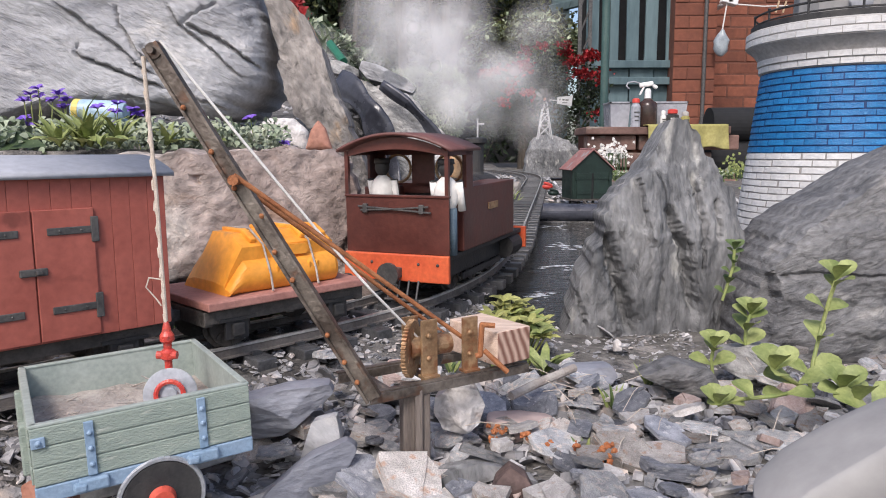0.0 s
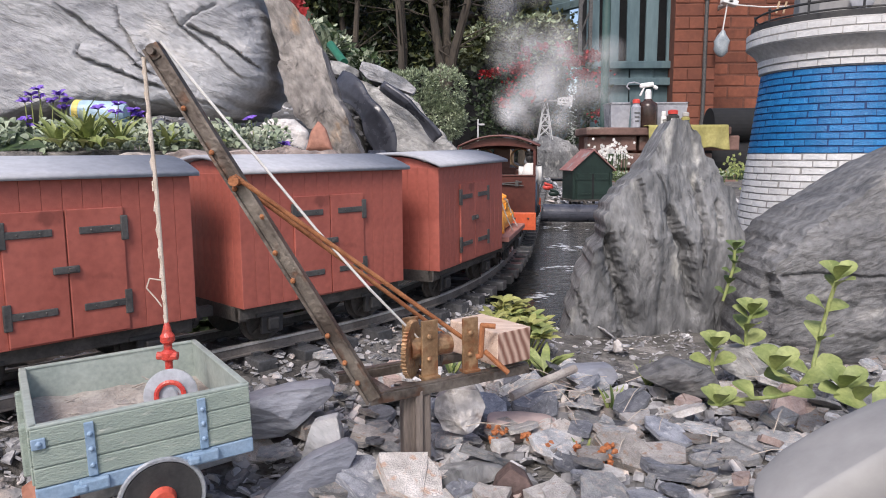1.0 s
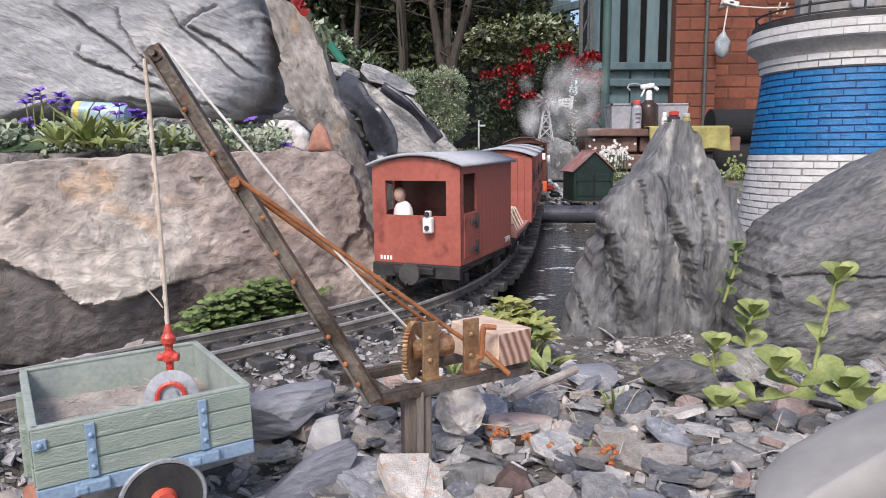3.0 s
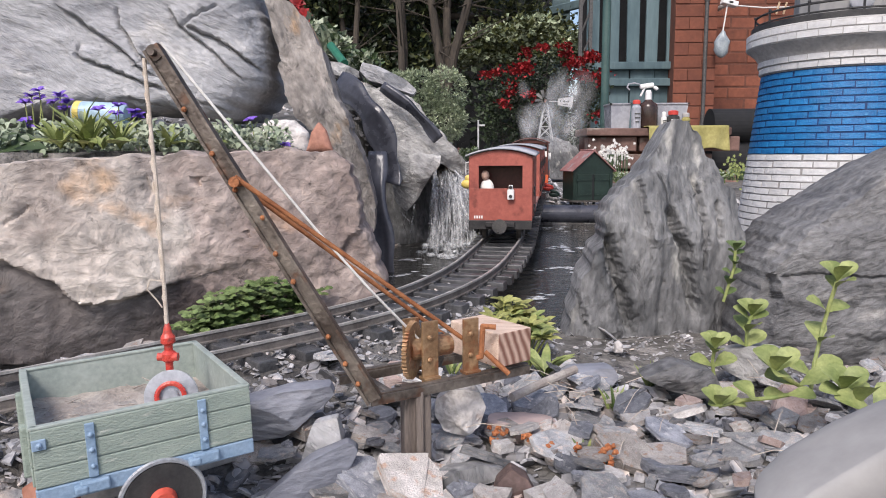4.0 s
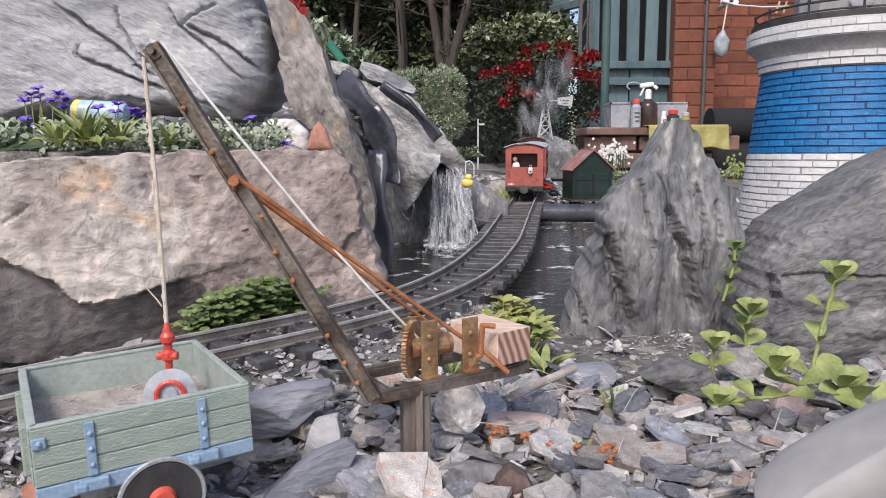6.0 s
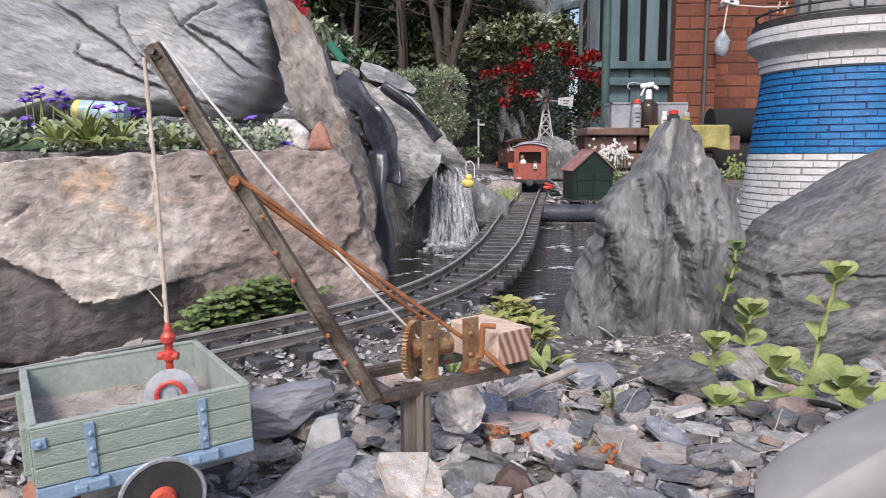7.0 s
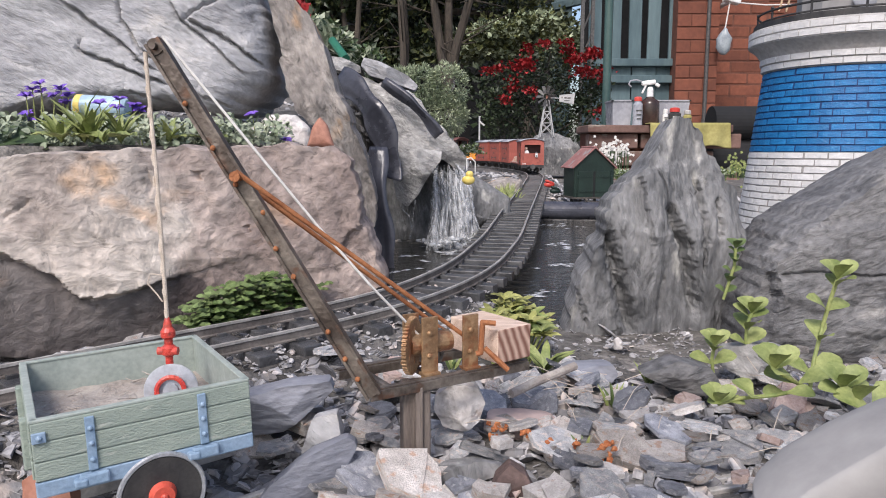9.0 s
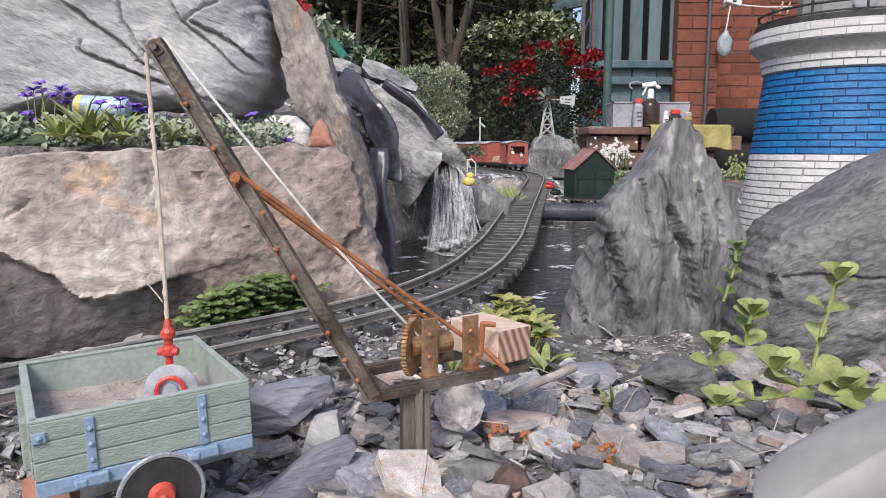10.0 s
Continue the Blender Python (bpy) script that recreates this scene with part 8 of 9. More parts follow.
    bmesh.ops.transform(bm, matrix=pose(0, 0, 0, 0, 93, 0), verts=bm.verts[:])
    part("can_body", bm, CAN_BLUE, c, smooth=False)
    bm = bmesh.new()
    lathe(bm, [(0.0107, -0.0215), (0.0107, -0.016)], 24)
    bmesh.ops.transform(bm, matrix=pose(0, 0, 0, 0, 93, 0), verts=bm.verts[:])
    part("band", bm, YELLOW, c)
    rock("terracotta_shard", [(-0.134, 0.117), (-0.128, 0.137), (-0.120, 0.147), (-0.113, 0.139), (-0.106, 0.117)], 0.7, TERRA, "reddish broken terracotta shard", 0, 0.006, 0.01, 0.0015, (20, 20, 20), seed=15, rings=12, around=50, category="shard")
    bm = bmesh.new()
    leaf(bm, Vector((-0.3543, 0.5500, 0.1193)), Vector((1, -0.1, 0.15)), Vector((0, -0.7, 1)), 0.05, 0.03, 0, 0.1)
    tagged(part("broad_leaf", bm, LEAF), "broad plain green leaf beside the flowers", "leaf")
    # dry grit and small stones on the ledge
    rock("ledge_stone", [(-0.207, 0.117), (-0.201, 0.138), (-0.177, 0.150), (-0.151, 0.152), (-0.138, 0.138), (-0.137, 0.117)], 0.74, QUARTZ, "pale gritty stone heap on the ledge", 0, 0.01, 0.03, 0.004, (40, 40, 40), seed=16, rings=20, around=80)


planter()


def clover():
    rng = random.Random(81)
    bm = bmesh.new()
    a, b = Vector((-0.1742, 0.4726, -0.0060)), Vector((-0.1082, 0.5543, -0.0060))
    for k in range(620):
        u = rng.random()
        q = a.lerp(b, u) + Vector((rng.gauss(0, 0.006), rng.uniform(-0.006, 0.03), 0))
        q.z = -0.008 + rng.random() * 0.027 * (0.5 + 0.5 * math.sin(u * math.pi))
        yaw = rng.uniform(0, 6.28)
        for j in range(3):
            w = yaw + j * 2.094
            leaf(bm, q, Vector((math.cos(w), math.sin(w), 0.25)), Vector((rng.uniform(-0.3, 0.3), -0.5, 1)), rng.uniform(0.0035, 0.006), 0.0048, 0, 0.12)
    tagged(part("clover_patch", bm, LEAF_CLOVER), "fresh green clover at the foot of the boulder", "clover", kind="stuff")


clover()


def leafy_stem(name, pts, pairs, size, label, seed, mat_leaf=LEAF_LIME, group="creeping plants"):
    rng = random.Random(seed)
    pts = [Vector(p) for p in pts]
    o = pts[0].copy()
    p = empty(name, Matrix.Translation(o), label, "plant", group)
    bm = bmesh.new()
    tube(bm, [q - o for q in pts], 0.0011, 8)
    part("stem", bm, STEM, p)
    n = len(pts) - 1
    for k in range(pairs):
        u = (k + 0.6) / pairs * n
        i = min(int(u), n - 1)
        q = pts[i].lerp(pts[i + 1], u - i) - o
        d = (pts[i + 1] - pts[i]).normalized()
        yaw = k * 1.571 + rng.uniform(-0.3, 0.3)
        for s in (0, math.pi):
            v = Vector((math.cos(yaw + s), math.sin(yaw + s) * 0.8, rng.uniform(0.05, 0.5))) + d * 0.4
            bm = bmesh.new()
            L = size * rng.uniform(0.75, 1.15) * (1.1 - 0.35 * k / pairs)
            leaf(bm, q, v, Vector((0, -0.45, 1)), L * 1.15, L * 0.85, 0, 0.13, True)
            part("leaf", bm, mat_leaf, p)
    for j in range(4):
        a = j * 1.57
        bm = bmesh.new()
        leaf(bm, pts[-1] - o, Vector((math.cos(a) * 0.7, math.sin(a) * 0.7, 0.8)), Vector((0, -0.5, 1)), size * 1.05, size * 0.72, 0, 0.15, True)
        part("leaf", bm, mat_leaf, p)


def front_plants():
    g = "young lime green leafy creeper rooted among the slates"
    leafy_stem("creeper", [(0.1995, 0.3700, -0.0176), (0.2033, 0.3750, -0.0001), (0.2093, 0.3800, 0.0177), (0.2127, 0.3800, 0.0336), (0.2156, 0.3800, 0.0447)], 4, 0.0133, g, 1)
    leafy_stem("creeper", [(0.1987, 0.3700, -0.0144), (0.1814, 0.3550, -0.0037), (0.1698, 0.3500, 0.0031)], 2, 0.0155, g, 3)
    leafy_stem("creeper", [(0.1903, 0.3600, -0.0109), (0.1707, 0.3500, -0.0105), (0.1533, 0.3500, -0.0120), (0.1418, 0.3500, -0.0150)], 3, 0.0120, g, 4)
    leafy_stem("creeper", [(0.2076, 0.3200, -0.0108), (0.1994, 0.3250, -0.0057), (0.1937, 0.3300, -0.0004)], 3, 0.0146, g, 5)
    leafy_stem("creeper", [(0.1953, 0.4400, -0.0144), (0.1940, 0.4400, -0.0051), (0.1942, 0.4400, 0.0042), (0.1966, 0.4400, 0.0116)], 3, 0.0129, g, 6)
    leafy_stem("creeper", [(0.1663, 0.4200, -0.0211), (0.1651, 0.4200, -0.0121), (0.1661, 0.4200, -0.0039)], 2, 0.0120, g, 7)
    leafy_stem("creeper", [(0.2024, 0.5000, 0.0079), (0.2058, 0.5000, 0.0204), (0.2091, 0.5000, 0.0327), (0.2092, 0.5000, 0.0450)], 5, 0.009, "small green weed in the gap between slates", 8, LEAF_CLOVER)
    # clump behind the wooden block
    rng = random.Random(91)
    o = Vector((0.0453, 0.4725, -0.0300))
    c = empty("leafy_clump", Matrix.Translation(o), "clump of fresh yellow green leaves by the pond edge", "plant")
    for k in range(46):
        bm = bmesh.new()
        x, y = rng.uniform(-0.022, 0.026), rng.uniform(-0.012, 0.03)
        z = 0.012 + 0.026 * (1 - abs(x) / 0.03) * rng.random() + 0.006
        rod(bm, (x * 0.5, y * 0.5, -0.004), (x, y, z), 0.0007, 5)
        for j in range(7):
            a = rng.uniform(0, 6.28)
            leaf(bm, Vector((x, y, z)), Vector((math.cos(a), math.sin(a), rng.uniform(0.1, 0.9))), Vector((0, -0.4, 1)), rng.uniform(0.009, 0.014), 0.0052, 0, 0.2)
        part("sprig", bm, LEAF_YELLOW if k % 3 else LEAF_LIME, c)
    o2 = Vector((0.0660, 0.4475, -0.0300))
    c2 = empty("strap_plant", Matrix.Translation(o2), "pale yellow green strap leaves at the slate's foot", "plant")
    for k in range(9):
        bm = bmesh.new()
        a = rng.uniform(0, 6.28)
        leaf(bm, Vector((0, 0, 0)), Vector((math.cos(a) * 0.8, math.sin(a) * 0.5, 0.7)), Vector((0, -0.4, 1)), 0.025, 0.007, 0, 0.2)
        part("leaf", bm, LEAF_LIME, c2)
    # grass tufts
    for px, py, n, h in ((1085,722,12,.018),(1150,675,12,.018),(655,665,9,.012),(1040,800,6,.012),(800,650,10,.012)):
        u, v = (px - 784) / 1250, (441 - py) / 1250
        s = (v - 0.1408) / (1 + 0.1408 * v)
        d = -0.145 / s
        q = Vector((u * d / (1 + 0.1408 * v) * 1.0099, d, -0.032))
        t = empty("grass_tuft", Matrix.Translation(q), "small tuft of grass blades between slates", "grass tuft", "grass tufts")
        for k in range(n):
            bm = bmesh.new()
            a = rng.uniform(0, 6.28)
            leaf(bm, Vector((rng.uniform(-0.003, 0.003), 0, 0)), Vector((math.cos(a) * 0.5, math.sin(a) * 0.4, 1)), Vector((0, -0.6, 0.5)), h * rng.uniform(0.6, 1.1), 0.0022, 0, 0.2)
            part("blade", bm, LEAF_LIME if k % 2 else LEAF_CLOVER, t)
    # far bank: grass, white and yellow flowers, rubble of leaves
    bm = bmesh.new()
    for k in range(500):
        q = Vector((rng.uniform(0.06, 0.16), rng.uniform(1.5, 1.75), 0.0))
        q.z = height(q.x, q.y)
        leaf(bm, q, Vector((rng.gauss(0, 0.5), rng.gauss(0, 0.5), 1)), Vector((0, -1, 0.4)), rng.uniform(0.015, 0.04), 0.0022, 0, 0.2)
    tagged(part("bank_grass", bm, LEAF_LIME), "rough grass on the far bank of the pond", "grass", kind="stuff")
    for px, py, d, m, n, name, lab in ((1082, 268, 2.6, PALE_PETAL, 190, "white_flowers", "mass of small white flowers behind the shed"), (1305, 298, 2.4, LEAF_LIME, 90, "yellow_foliage", "yellow green foliage behind the slate")):
        u, v = (px - 784) / 1250, (441 - py) / 1250
        o = Vector((u * d / (1 + 0.1408 * v) * 1.0099, d, 0.115 + (v - 0.1408) / (1 + 0.1408 * v) * d))
        bm = bmesh.new()
        for k in range(n):
            q = o + Vector((rng.gauss(0, 0.03), rng.gauss(0, 0.03), rng.gauss(0, 0.022)))
            for j in range(5):
                a = j * 1.26
                leaf(bm, q, Vector((math.cos(a), -0.5, math.sin(a))), Vector((0, -1, 0.5)), 0.0062, 0.005, 0, 0.2)
        heads = len(bm.faces)
        for k in range(60):
            q = o + Vector((rng.gauss(0, 0.03), rng.gauss(0, 0.03), 0))
            rod(bm, (q.x, q.y, 0.02), q, 0.0012, 4)
        bm.faces.ensure_lookup_table()
        for fc in bm.faces[heads:]:
            fc.material_index = 1
        tagged(part(name, bm, [m, LEAF]), lab, "flowers", kind="stuff")
    bm = crown_mesh(rng, [((0.1010, 2.5000, 0.1091), (0.05, 0.05, 0.02)), ((0.7987, 2.2000, 0.0370), (0.1, 0.06, 0.02)), ((0.5535, 2.2000, 0.0370), (0.06, 0.05, 0.012))], 500, 0.012, 2)
    tagged(part("low_plants", bm, [LEAF_GREY, LEAF_CLOVER]), "low plants along the far side of the line", "plants", kind="stuff")


front_plants()

# ---- slates, chips and ballast ----
def chip_mesh(rng, name, thick=0.16, corners=9):
    """A broken slate flake about one metre across, to be scaled: uneven polygon with a split layer on top."""
    bm = bmesh.new()
    n = corners + rng.randrange(-2, 3)
    ang = [6.283 * (k + rng.uniform(-0.35, 0.35)) / n for k in range(n)]
    tall = rng.uniform(0.55, 0.95)
    ring = [(math.cos(a) * rng.uniform(0.4, 0.55), math.sin(a) * rng.uniform(0.34, 0.52) * tall) for a in ang]

    def plate(ring, z0, z1, shrink):
        m = len(ring)
        cx, cy = sum(p[0] for p in ring) / m, sum(p[1] for p in ring) / m
        lo = [bm.verts.new((x, y, z0 + rng.uniform(-0.015, 0.015))) for x, y in ring]
        hi = [bm.verts.new((cx + (x - cx) * rng.uniform(shrink, 1.0), cy + (y - cy) * rng.uniform(shrink, 1.0), z1 + rng.uniform(-0.012, 0.012))) for x, y in ring]
        c0, c1 = bm.verts.new((cx, cy, z0)), bm.verts.new((cx, cy, z1 + rng.uniform(-0.005, 0.015)))
        for i in range(m):
            j = (i + 1) % m
            bm.faces.new((lo[i], lo[j], hi[j], hi[i]))
            bm.faces.new((hi[i], hi[j], c1))
            bm.faces.new((lo[j], lo[i], c0))
    plate(ring, -thick / 2, thick * 0.25, 0.93)
    # the upper layer has broken away along one side
    a = rng.uniform(0, 6.283)
    keep, nx, ny = rng.uniform(-0.1, 0.3), math.cos(a), math.sin(a)
    upper = []
    for x, y in ring:
        over = max(0.0, x * nx + y * ny - keep)
        upper.append((x * 0.96 - nx * over + rng.uniform(-0.015, 0.015), y * 0.96 - ny * over + rng.uniform(-0.015, 0.015)))
    plate(upper, thick * 0.15, thick * 0.5, 0.95)
    bmesh.ops.recalc_face_normals(bm, faces=bm.faces[:])
    ob = part(name, bm, CHIP)
    me = ob.data
    bpy.data.objects.remove(ob)
    return me


def free(x, y):
    """Where chips may lie."""
    if near_line(x, y) < 0.05:
        return False
    if y > 0.59 and x > -0.09:
        return False
    if y > 0.62 + 0.65 * x and x < -0.04:
        return False
    return True


def slates():
    rng = random.Random(101)
    shapes = [chip_mesh(rng, "slate", rng.uniform(0.07, 0.2), rng.choice((6, 7, 8))) for _ in range(18)]
    lumps = [chip_mesh(rng, "stone", rng.uniform(0.26, 0.42), 7) for _ in range(6)]
    bed = empty("slate_bed", Matrix(), "bed of broken grey slate waste", "slate", kind="structure")
    pink = []
    for me, stone in ((shapes[2], CHIP_PINK), (lumps[1], CHIP_PINK), (shapes[5], CHIP_PALE), (lumps[3], CHIP_PALE), (shapes[7], CHIP_PALE)):
        m2 = me.copy()
        m2.materials.clear()
        m2.materials.append(stone)
        pink.append(m2)
    tints = []
    for me in shapes + lumps:
        for stone in (CHIP_BLUE, CHIP_BUFF):
            m2 = me.copy()
            m2.materials.clear()
            m2.materials.append(stone)
            tints.append(m2)
    # larger flakes, one by one
    made = 0
    while made < 300:
        x, y = rng.uniform(-0.3, 0.33), 0.262 + 0.3 * rng.random() ** 1.2
        if abs(x) > 0.68 * y + 0.03 or not free(x, y):
            continue
        if y > 0.44 and rng.random() < 0.78:
            continue
        if math.hypot(x + 0.13, y - 0.27) < 0.075:
            continue
        s = rng.uniform(0.010, 0.022) if made > 90 else rng.uniform(0.022, 0.039)
        r = rng.random()
        me = rng.choice(pink) if r < 0.13 else rng.choice(lumps) if r < 0.21 else rng.choice(tints) if r < 0.66 else rng.choice(shapes)
        if me in lumps:
            s *= 0.7
        z = height(x, y) + 0.004 + rng.uniform(0, 0.007)
        piece("slate", me, bed, pose(x, y, z, rng.gauss(3, 13), rng.gauss(0, 13), rng.uniform(0, 360)) @ Matrix.Diagonal((s, s, s * rng.uniform(0.7, 1.1), 1)))
        made += 1
    # the rest: fine chips and grit, uncounted
    verts, faces = [], []

    def add(me, m):
        b = len(verts)
        verts.extend([tuple(m @ v.co) for v in me.vertices])
        faces.extend([tuple(b + i for i in p.vertices) for p in me.polygons])
    n = 0
    while n < 9000:
        kind = rng.random()
        if kind < 0.62:
            x, y = rng.uniform(-0.4, 0.4), 0.255 + 0.34 * rng.random()
            if abs(x) > 0.7 * y + 0.04 or not free(x, y):
                continue
            s = rng.choice((0.004, 0.006, 0.008, 0.011, 0.015)) * rng.uniform(0.7, 1.2) * (0.45 if y > 0.45 else 1)
            z = height(x, y)
        elif kind < 0.86:  # ballast along the line
            t = rng.uniform(1.1, 1.72)
            p, d, side = frame_at(t)
            off = rng.uniform(-0.075, 0.075)
            q = p + side * off
            x, y, s = q.x, q.y, rng.uniform(0.0025, 0.007)
            z = (p.z - 0.0125) if abs(off) < 0.04 else height(x, y)
            if y > 0.62 and abs(off) > 0.03:
                continue
        else:  # far bank and ledges
            x, y = rng.uniform(-0.2, 0.75), rng.uniform(1.56, 2.5)
            s, z = rng.uniform(0.01, 0.035), height(x, y)
            if near_line(x, y) < 0.05:
                continue
        add(rng.choice(lumps if rng.random() < 0.3 else shapes), pose(x, y, z + s * 0.08, rng.gauss(0, 22), rng.gauss(0, 22), rng.uniform(0, 360)) @ Matrix.Diagonal((s, s, s, 1)))
        n += 1
    for _ in range(500):  # soil pockets on the rockery mound
        x, y = rng.uniform(-0.45, -0.03), rng.uniform(0.62, 1.3)
        if y < 0.7 + 0.65 * x:
            continue
        s = rng.uniform(0.005, 0.02)
        add(rng.choice(lumps), pose(x, y, height(x, y), rng.gauss(0, 22), rng.gauss(0, 22), rng.uniform(0, 360)) @ Matrix.Diagonal((s, s, s, 1)))
    me = bpy.data.meshes.new("slate_grit")
    me.from_pydata(verts, [], faces)
    me.materials.append(CHIP_REST)
    tagged(new("slate_grit", me), "fine slate chips and grit filling the bed", "gravel", kind="stuff")


slates()


def named_stones():
    flat = dict(rings=22, around=80, flat=9, facets=9)
    rock("slate_block", [(-0.109, -0.018), (-0.102, -0.007), (-0.081, -0.003), (-0.059, -0.004), (-0.057, -0.009), (-0.069, -0.019), (-0.082, -0.029), (-0.103, -0.031)], 0.372, SLATE_BLUE, "blue grey slate block beside the wagon", 0.3, 0.02, 0.02, 0.003, (14, 14, 40), seed=20, rings=26, around=110, flat=9, facets=8)
    rock("quartz_lump", [(-0.005, -0.013), (-0.004, -0.005), (0.004, -0.000), (0.017, -0.001), (0.021, -0.009), (0.018, -0.019), (0.010, -0.023), (0.000, -0.021)], 0.335, QUARTZ, "white quartz lump behind the crane post", 0, 0.012, 0.016, 0.002, (60, 60, 60), seed=21, **flat)
    rock("pale_slate", [(0.070, -0.024), (0.079, -0.019), (0.106, -0.018), (0.109, -0.024), (0.103, -0.032), (0.086, -0.037), (0.074, -0.035)], 0.425, SLATE_BLUE, "flat pale blue grey slate in the bed", 0, 0.015, 0.02, 0.0015, (20, 20, 40), seed=22, **flat)
    rock("split_slate", [(0.118, -0.017), (0.138, -0.008), (0.158, -0.013), (0.165, -0.025), (0.152, -0.029), (0.135, -0.025)], 0.405, SLATE_SIDE, "split dark slate with layered edge", 0, 0.014, 0.02, 0.002, (20, 20, 60), seed=23, **flat)
    rock("rough_stone", [(0.177, -0.022), (0.180, -0.011), (0.197, -0.007), (0.218, -0.009), (0.222, -0.021), (0.212, -0.027), (0.191, -0.029)], 0.435, SLATE_WET, "rough grey stone behind the creeper", 0, 0.014, 0.02, 0.002, (40, 40, 40), seed=24, **flat)
    rock("pink_slab", [(0.021, -0.030), (0.023, -0.024), (0.043, -0.023), (0.060, -0.026), (0.062, -0.031), (0.049, -0.034), (0.028, -0.034)], 0.355, PINK, "pinkish broken brick slab in the slates", 0, 0.016, 0.016, 0.001, (40, 40, 40), seed=25, **flat)
    rock("wedge_slate", [(-0.068, -0.029), (-0.062, -0.012), (-0.051, -0.010), (-0.048, -0.021), (-0.054, -0.035), (-0.063, -0.044)], 0.335, SLATE, "tilted grey slate wedge among chips", 0.2, 0.01, 0.014, 0.0015, (30, 30, 30), seed=26, **flat)
    rock("long_slate", [(-0.017, -0.031), (-0.006, -0.025), (0.016, -0.021), (0.029, -0.024), (0.026, -0.028), (0.004, -0.033), (-0.013, -0.036)], 0.295, SLATE_DARK, "long dark slate splinter before the crane", 0, 0.008, 0.01, 0.001, (30, 30, 60), seed=27, **flat)
    rock("brown_stone", [(0.020, -0.034), (0.023, -0.025), (0.029, -0.019), (0.036, -0.023), (0.042, -0.034)], 0.287, BROWN_STONE, "dark reddish brown stone", 0, 0.008, 0.01, 0.0012, (40, 40, 40), seed=28, **flat)
    rock("pebble", [(0.117, -0.021), (0.117, -0.014), (0.120, -0.012), (0.123, -0.015), (0.123, -0.021)], 0.47, QUARTZ, "small white pebble at the slab's foot", 0, 0.004, 0.004, 0.0004, (60, 60, 60), seed=29, rings=8, around=30)
    rock("pale_slate", [(-0.093, -0.055), (-0.087, -0.041), (-0.073, -0.025), (-0.058, -0.015), (-0.042, -0.011), (-0.038, -0.016), (-0.047, -0.031), (-0.056, -0.044), (-0.066, -0.055)], 0.32, SLATE_BLUE, "large tilted blue grey slate plate beside the wagon", 0.5, 0.008, 0.012, 0.0015, (20, 20, 40), seed=33, **flat)
    rock("brick_lump", [(-0.166, -0.028), (-0.166, -0.014), (-0.158, -0.010), (-0.147, -0.012), (-0.146, -0.026)], 0.262, TERRA, "broken orange brick beside the open wagon", 0, 0.006, 0.01, 0.001, (40, 40, 40), seed=34, **flat)
    # stick
    bm = bmesh.new()
    a, b = Vector((0.0374, 0.3720, -0.0174)), Vector((0.0781, 0.4050, -0.0121))
    tube(bm, [a, a.lerp(b, 0.4) + Vector((0, 0, 0.0006)), b], 0.0025, 10)
    tagged(part("stick", bm, DRYWOOD), "dry grey stick lying on the slates", "stick")
    bm = bmesh.new()
    rod(bm, (0.0365, 0.3520, -0.0256), (0.0445, 0.3500, -0.0257), 0.0016, 8)
    tagged(part("yellow_cap", bm, YELLOW), "small yellow plastic stub on the pink slab", "litter")
    # orange mossy crumbs
    rng = random.Random(120)
    for px, py in ((872, 768), (935, 775), (972, 788), (1022, 788), (1070, 795), (1076, 806), (885, 755)):
        u, v = (px - 784) / 1250, (441 - py) / 1250
        s = (v - 0.1408) / (1 + 0.1408 * v)
        d = -0.137 / s
        q = Vector((u * d / (1 + 0.1408 * v) * 1.0099, d, -0.022))
        bm = bmesh.new()
        for k in range(9):
            ball(bm, rng.uniform(0.0006, 0.0016), q + Vector((rng.gauss(0, 0.0025), rng.gauss(0, 0.002), rng.uniform(-0.002, 0.003))), (1, 1, 0.8), 8)
        for v in bm.verts:
            v.co += Vector((noise.noise(v.co * 900), noise.noise(v.co * 900 + Vector((3, 1, 2))), noise.noise(v.co * 900 + Vector((7, 5, 1))))) * 0.0009
        tagged(part("orange_crumb", bm, MOSS), "orange crumbling fungus on the slates", "fungus", "orange crumbs")
    # dry grass threads
    bm = bmesh.new()
    for k in range(22):
        q = Vector((rng.uniform(0.03, 0.2), rng.uniform(0.3, 0.42), -0.02))
        a = rng.uniform(0, 6.28)
        d = Vector((math.cos(a), math.sin(a), rng.uniform(-0.1, 0.25))) * rng.uniform(0.006, 0.02)
        tube(bm, [q, q + d + Vector((0, 0, 0.002)), q + d * 1.6], 0.00022, 5)
    tagged(part("dry_stalks", bm, STRING), "dry pale stalks scattered over slates", "stalks", kind="stuff")


named_stones()


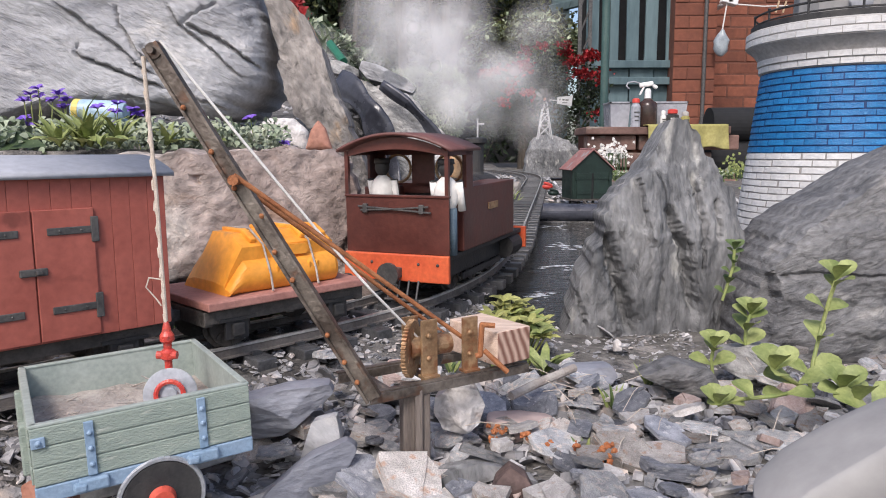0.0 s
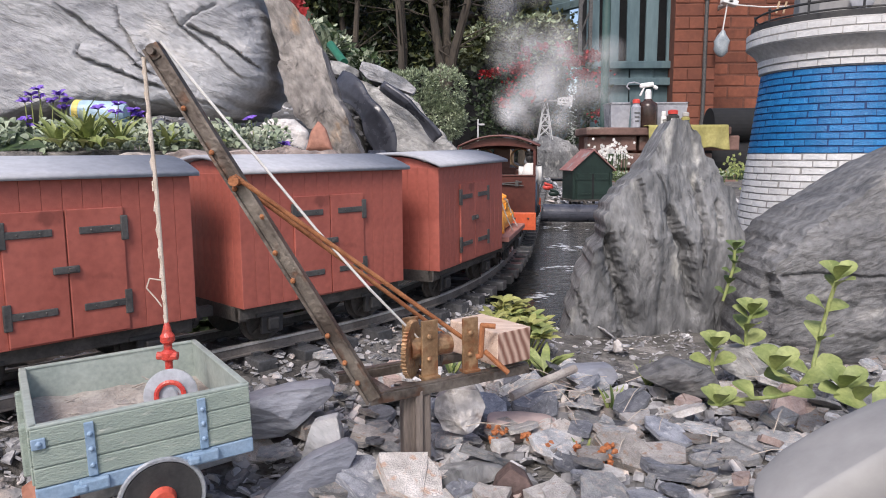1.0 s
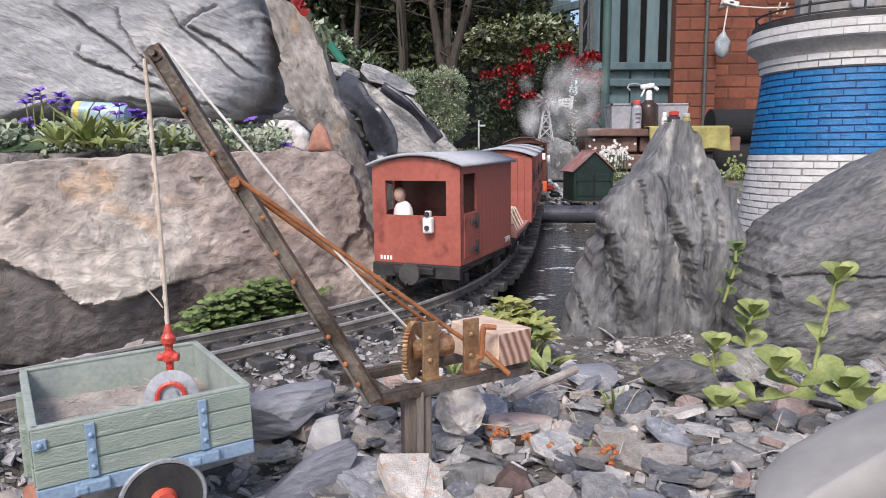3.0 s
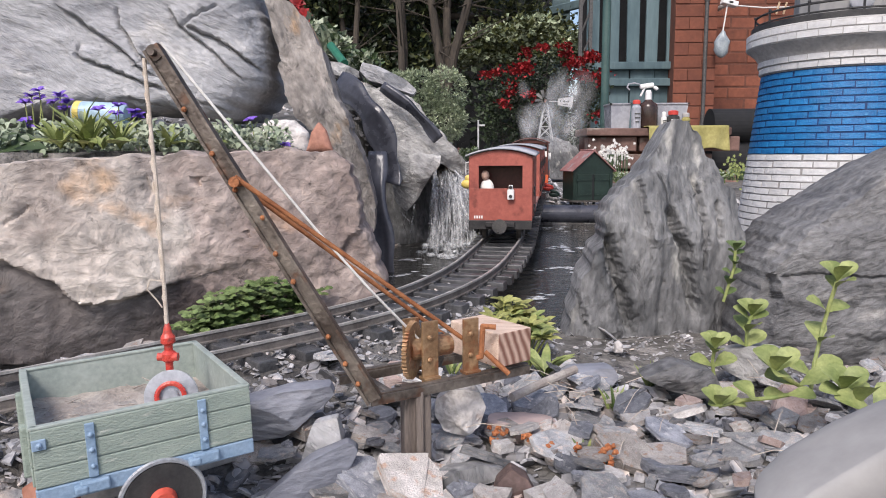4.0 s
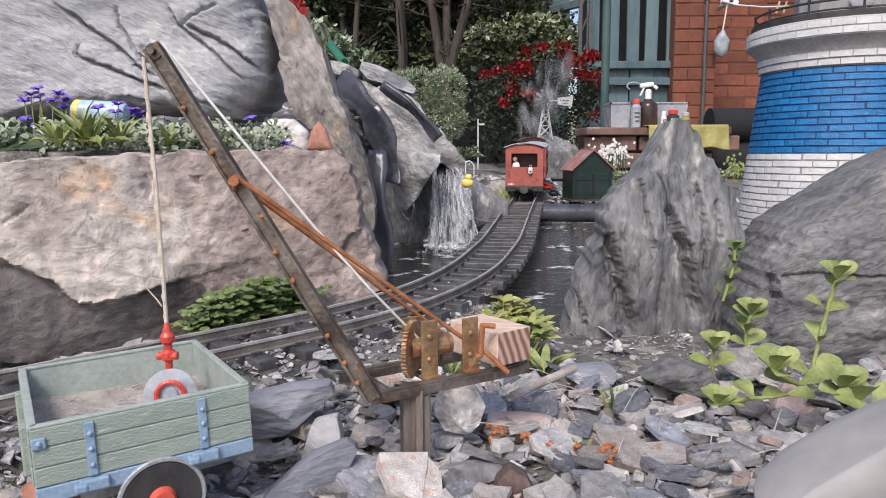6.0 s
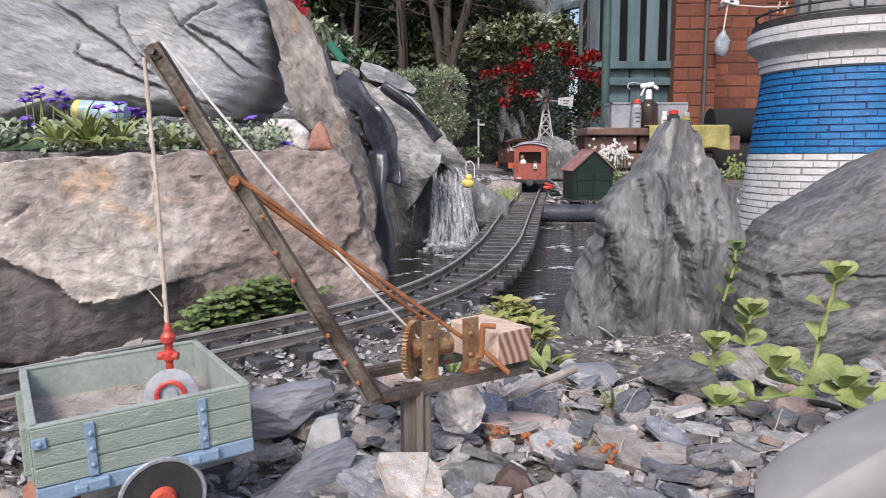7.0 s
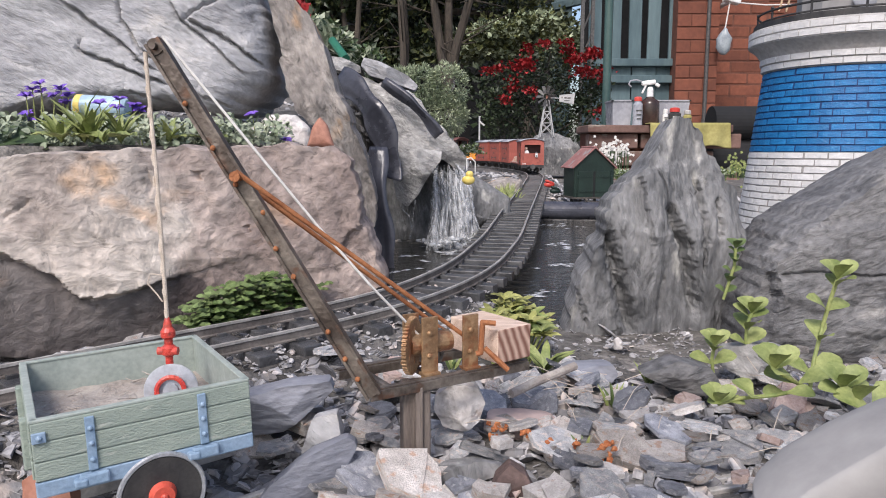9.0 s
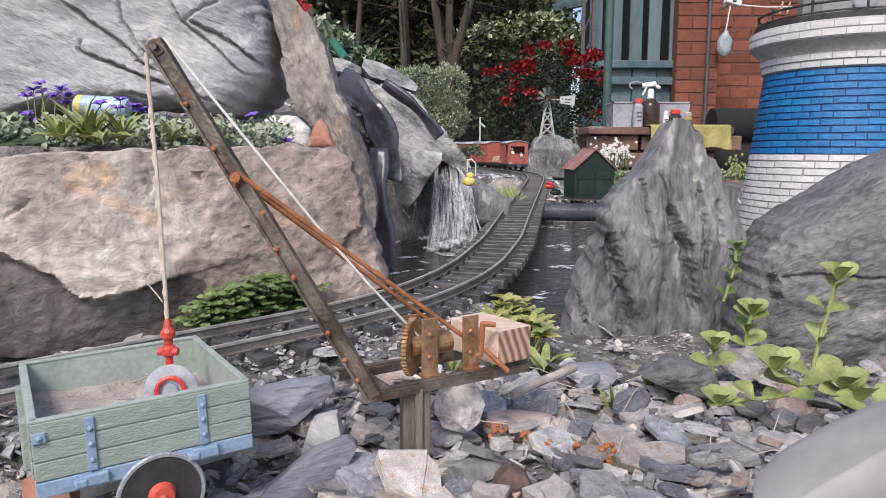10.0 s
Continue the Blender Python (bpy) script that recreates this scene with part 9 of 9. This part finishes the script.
# ---- steam ----
def puff(size, n, seed, label):
    """A cloud in separate soft wisps round its own middle."""
    rng = random.Random(seed)
    p = empty("steam_cloud", Matrix(), label, "steam", "steam from the engine")
    for k in range(n):
        bm = bmesh.new()
        uv = bm.loops.layers.uv.new("UVMap")
        r = size * rng.uniform(0.3, 0.6)
        c = Vector((rng.gauss(0, 0.38) * size * 1.2, rng.gauss(0, 0.3) * size, rng.gauss(0, 0.34) * size))
        m = Matrix.Translation(c) @ Euler((radians(90 + rng.uniform(-25, 25)), rng.uniform(0, 6.28), radians(rng.uniform(-25, 25)))).to_matrix().to_4x4()
        rings = [[(0, 0)]] + [[(q * math.cos(a), q * math.sin(a)) for a in [2 * math.pi * i / 14 for i in range(14)]] for q in (0.35, 0.7, 1.0)]
        vs = [[bm.verts.new(m @ Vector((x * r, y * r, r * 0.22 * (1 - x * x - y * y)))) for x, y in ring] for ring in rings]
        at = {v: q for ring, row in zip(rings, vs) for q, v in zip(ring, row)}
        for i in range(14):
            bm.faces.new((vs[0][0], vs[1][i], vs[1][(i + 1) % 14]))
            for a, b in ((1, 2), (2, 3)):
                bm.faces.new((vs[a][i], vs[b][i], vs[b][(i + 1) % 14], vs[a][(i + 1) % 14]))
        for f in bm.faces:
            f.smooth = True
            for l in f.loops:
                x, y = at[l.vert]
                l[uv].uv = (0.5 + 0.5 * x, 0.5 + 0.5 * y)
        part("wisp", bm, STEAM, p)
    return p


STEAM_TALL = puff(0.13, 16, 1, "tall drifting white steam over the rockery")
STEAM_MAIN = puff(0.15, 16, 2, "billowing white steam above the engine")
STEAM_THIN = puff(0.1, 9, 3, "thin grey steam trailing behind the engine")

# ---- what moves ----
def motions():
    steps = [k * 0.2 for k in range(51)]
    for v, mid, half in TRAIN:
        off = Matrix.Translation((-0.098, 0, 0)) if v is LOCO else Matrix()
        walk(v, [(t, vehicle_pose(t, mid, half)[0] @ off) for t in steps])
        for w in v.children:
            if w.name.startswith("wheelset"):
                rows, r = [], w["radius"]
                for k in range(301):
                    t = k / 30
                    s = vehicle_pose(t, mid, half)[1]
                    rows.append((t, Matrix.Translation(w.location) @ Matrix.Rotation(s / r, 4, "Y")))
                walk(w, rows)
    for v, mid, half, lift in LOADS:
        walk(v, [(t, vehicle_pose(t, mid, half, lift)[0]) for t in steps])
    # signal arm drops behind the train
    hinge = SIGNAL_ARM.location.copy()
    walk(SIGNAL_ARM, [(t, Matrix.Translation(hinge) @ Matrix.Rotation(radians(a), 4, "Y")) for t, a in ((0, 0), (8.2, 0), (8.35, 4), (8.7, 36), (8.85, 40), (10, 40))])
    # steam drifts off and up after the engine
    walk(STEAM_TALL, [(t, pose(*p, 0, 0, a)) for t, p, a in (
        (0, (-0.0646, 1.3000, 0.3048), 0), (0.5, (0.1500, 1.6500, 0.4000), 12), (1.0, (0.1597, 1.8000, 0.5580), 24), (2.0, (0.2779, 2.1000, 0.8733), 40), (4.0, (0.2050, 2.4000, 1.3139), 60), (10, (0.0298, 2.6000, 1.8936), 90))])
    walk(STEAM_MAIN, [(t, pose(*p, 0, 0, a)) for t, p, a in (
        (0, (-0.0100, 1.2500, 0.2744), 0), (0.5, (0.1509, 1.6000, 0.3002), -10), (1.0, (0.2679, 1.9500, 0.3185), -20), (1.5, (0.3452, 2.2000, 0.3446), -32), (2.0, (0.3961, 2.4000, 0.3288), -44), (2.7, (0.4502, 2.6000, 0.3167), -56), (4.0, (0.4532, 2.8000, 0.2784), -75),
        (5.0, (0.4580, 2.9000, 0.2842), -90), (5.7, (0.4612, 3.0000, 0.3247), -105), (6.6, (0.4827, 3.1000, 0.6025), -120), (7.5, (0.4988, 3.2000, 1.1340), -140), (10, (0.4767, 3.2000, 2.0970), -155))])
    walk(STEAM_THIN, [(t, pose(*p, 0, 0, a)) for t, p, a in (
        (0, (0.0549, 1.1500, 0.2086), 0), (1.0, (0.2103, 1.9000, 0.2405), 15), (2.5, (0.3293, 2.4500, 0.2485), 30), (4.0, (0.3296, 2.6000, 0.2265), 45), (5.5, (0.3421, 2.7000, 0.2412), 60), (7.0, (0.2669, 2.8000, 0.2242), 75), (8.0, (0.1370, 2.8500, 0.2262), 90), (9.0, (0.0365, 2.9000, 0.2618), 105), (10, (-0.1020, 2.9500, 0.2871), 120))])
    # water: strands shiver, drops fall a little way, foam drifts
    rng = random.Random(7)
    for ob in STRANDS:
        fall = 0.0035 if ob.name.startswith("water_strand") else 0.012
        ph = rng.uniform(0, 6.28)
        walk(ob, [(k * 0.25, Matrix.Translation((0.0008 * math.sin(ph + k * 2.1), 0, -fall * math.sin(ph + k * 1.7)))) for k in range(41)])
    for ob in FOAMS:
        p = ob.location.copy()
        dx, dy, spin = rng.uniform(-0.012, 0.012), rng.uniform(-0.02, 0.004), rng.uniform(-60, 60)
        walk(ob, [(t, pose(p.x + dx * t / 10, p.y + dy * t / 10, p.z, 0, 0, spin * t / 10)) for t in (0, 2.5, 5, 7.5, 10)])


motions()
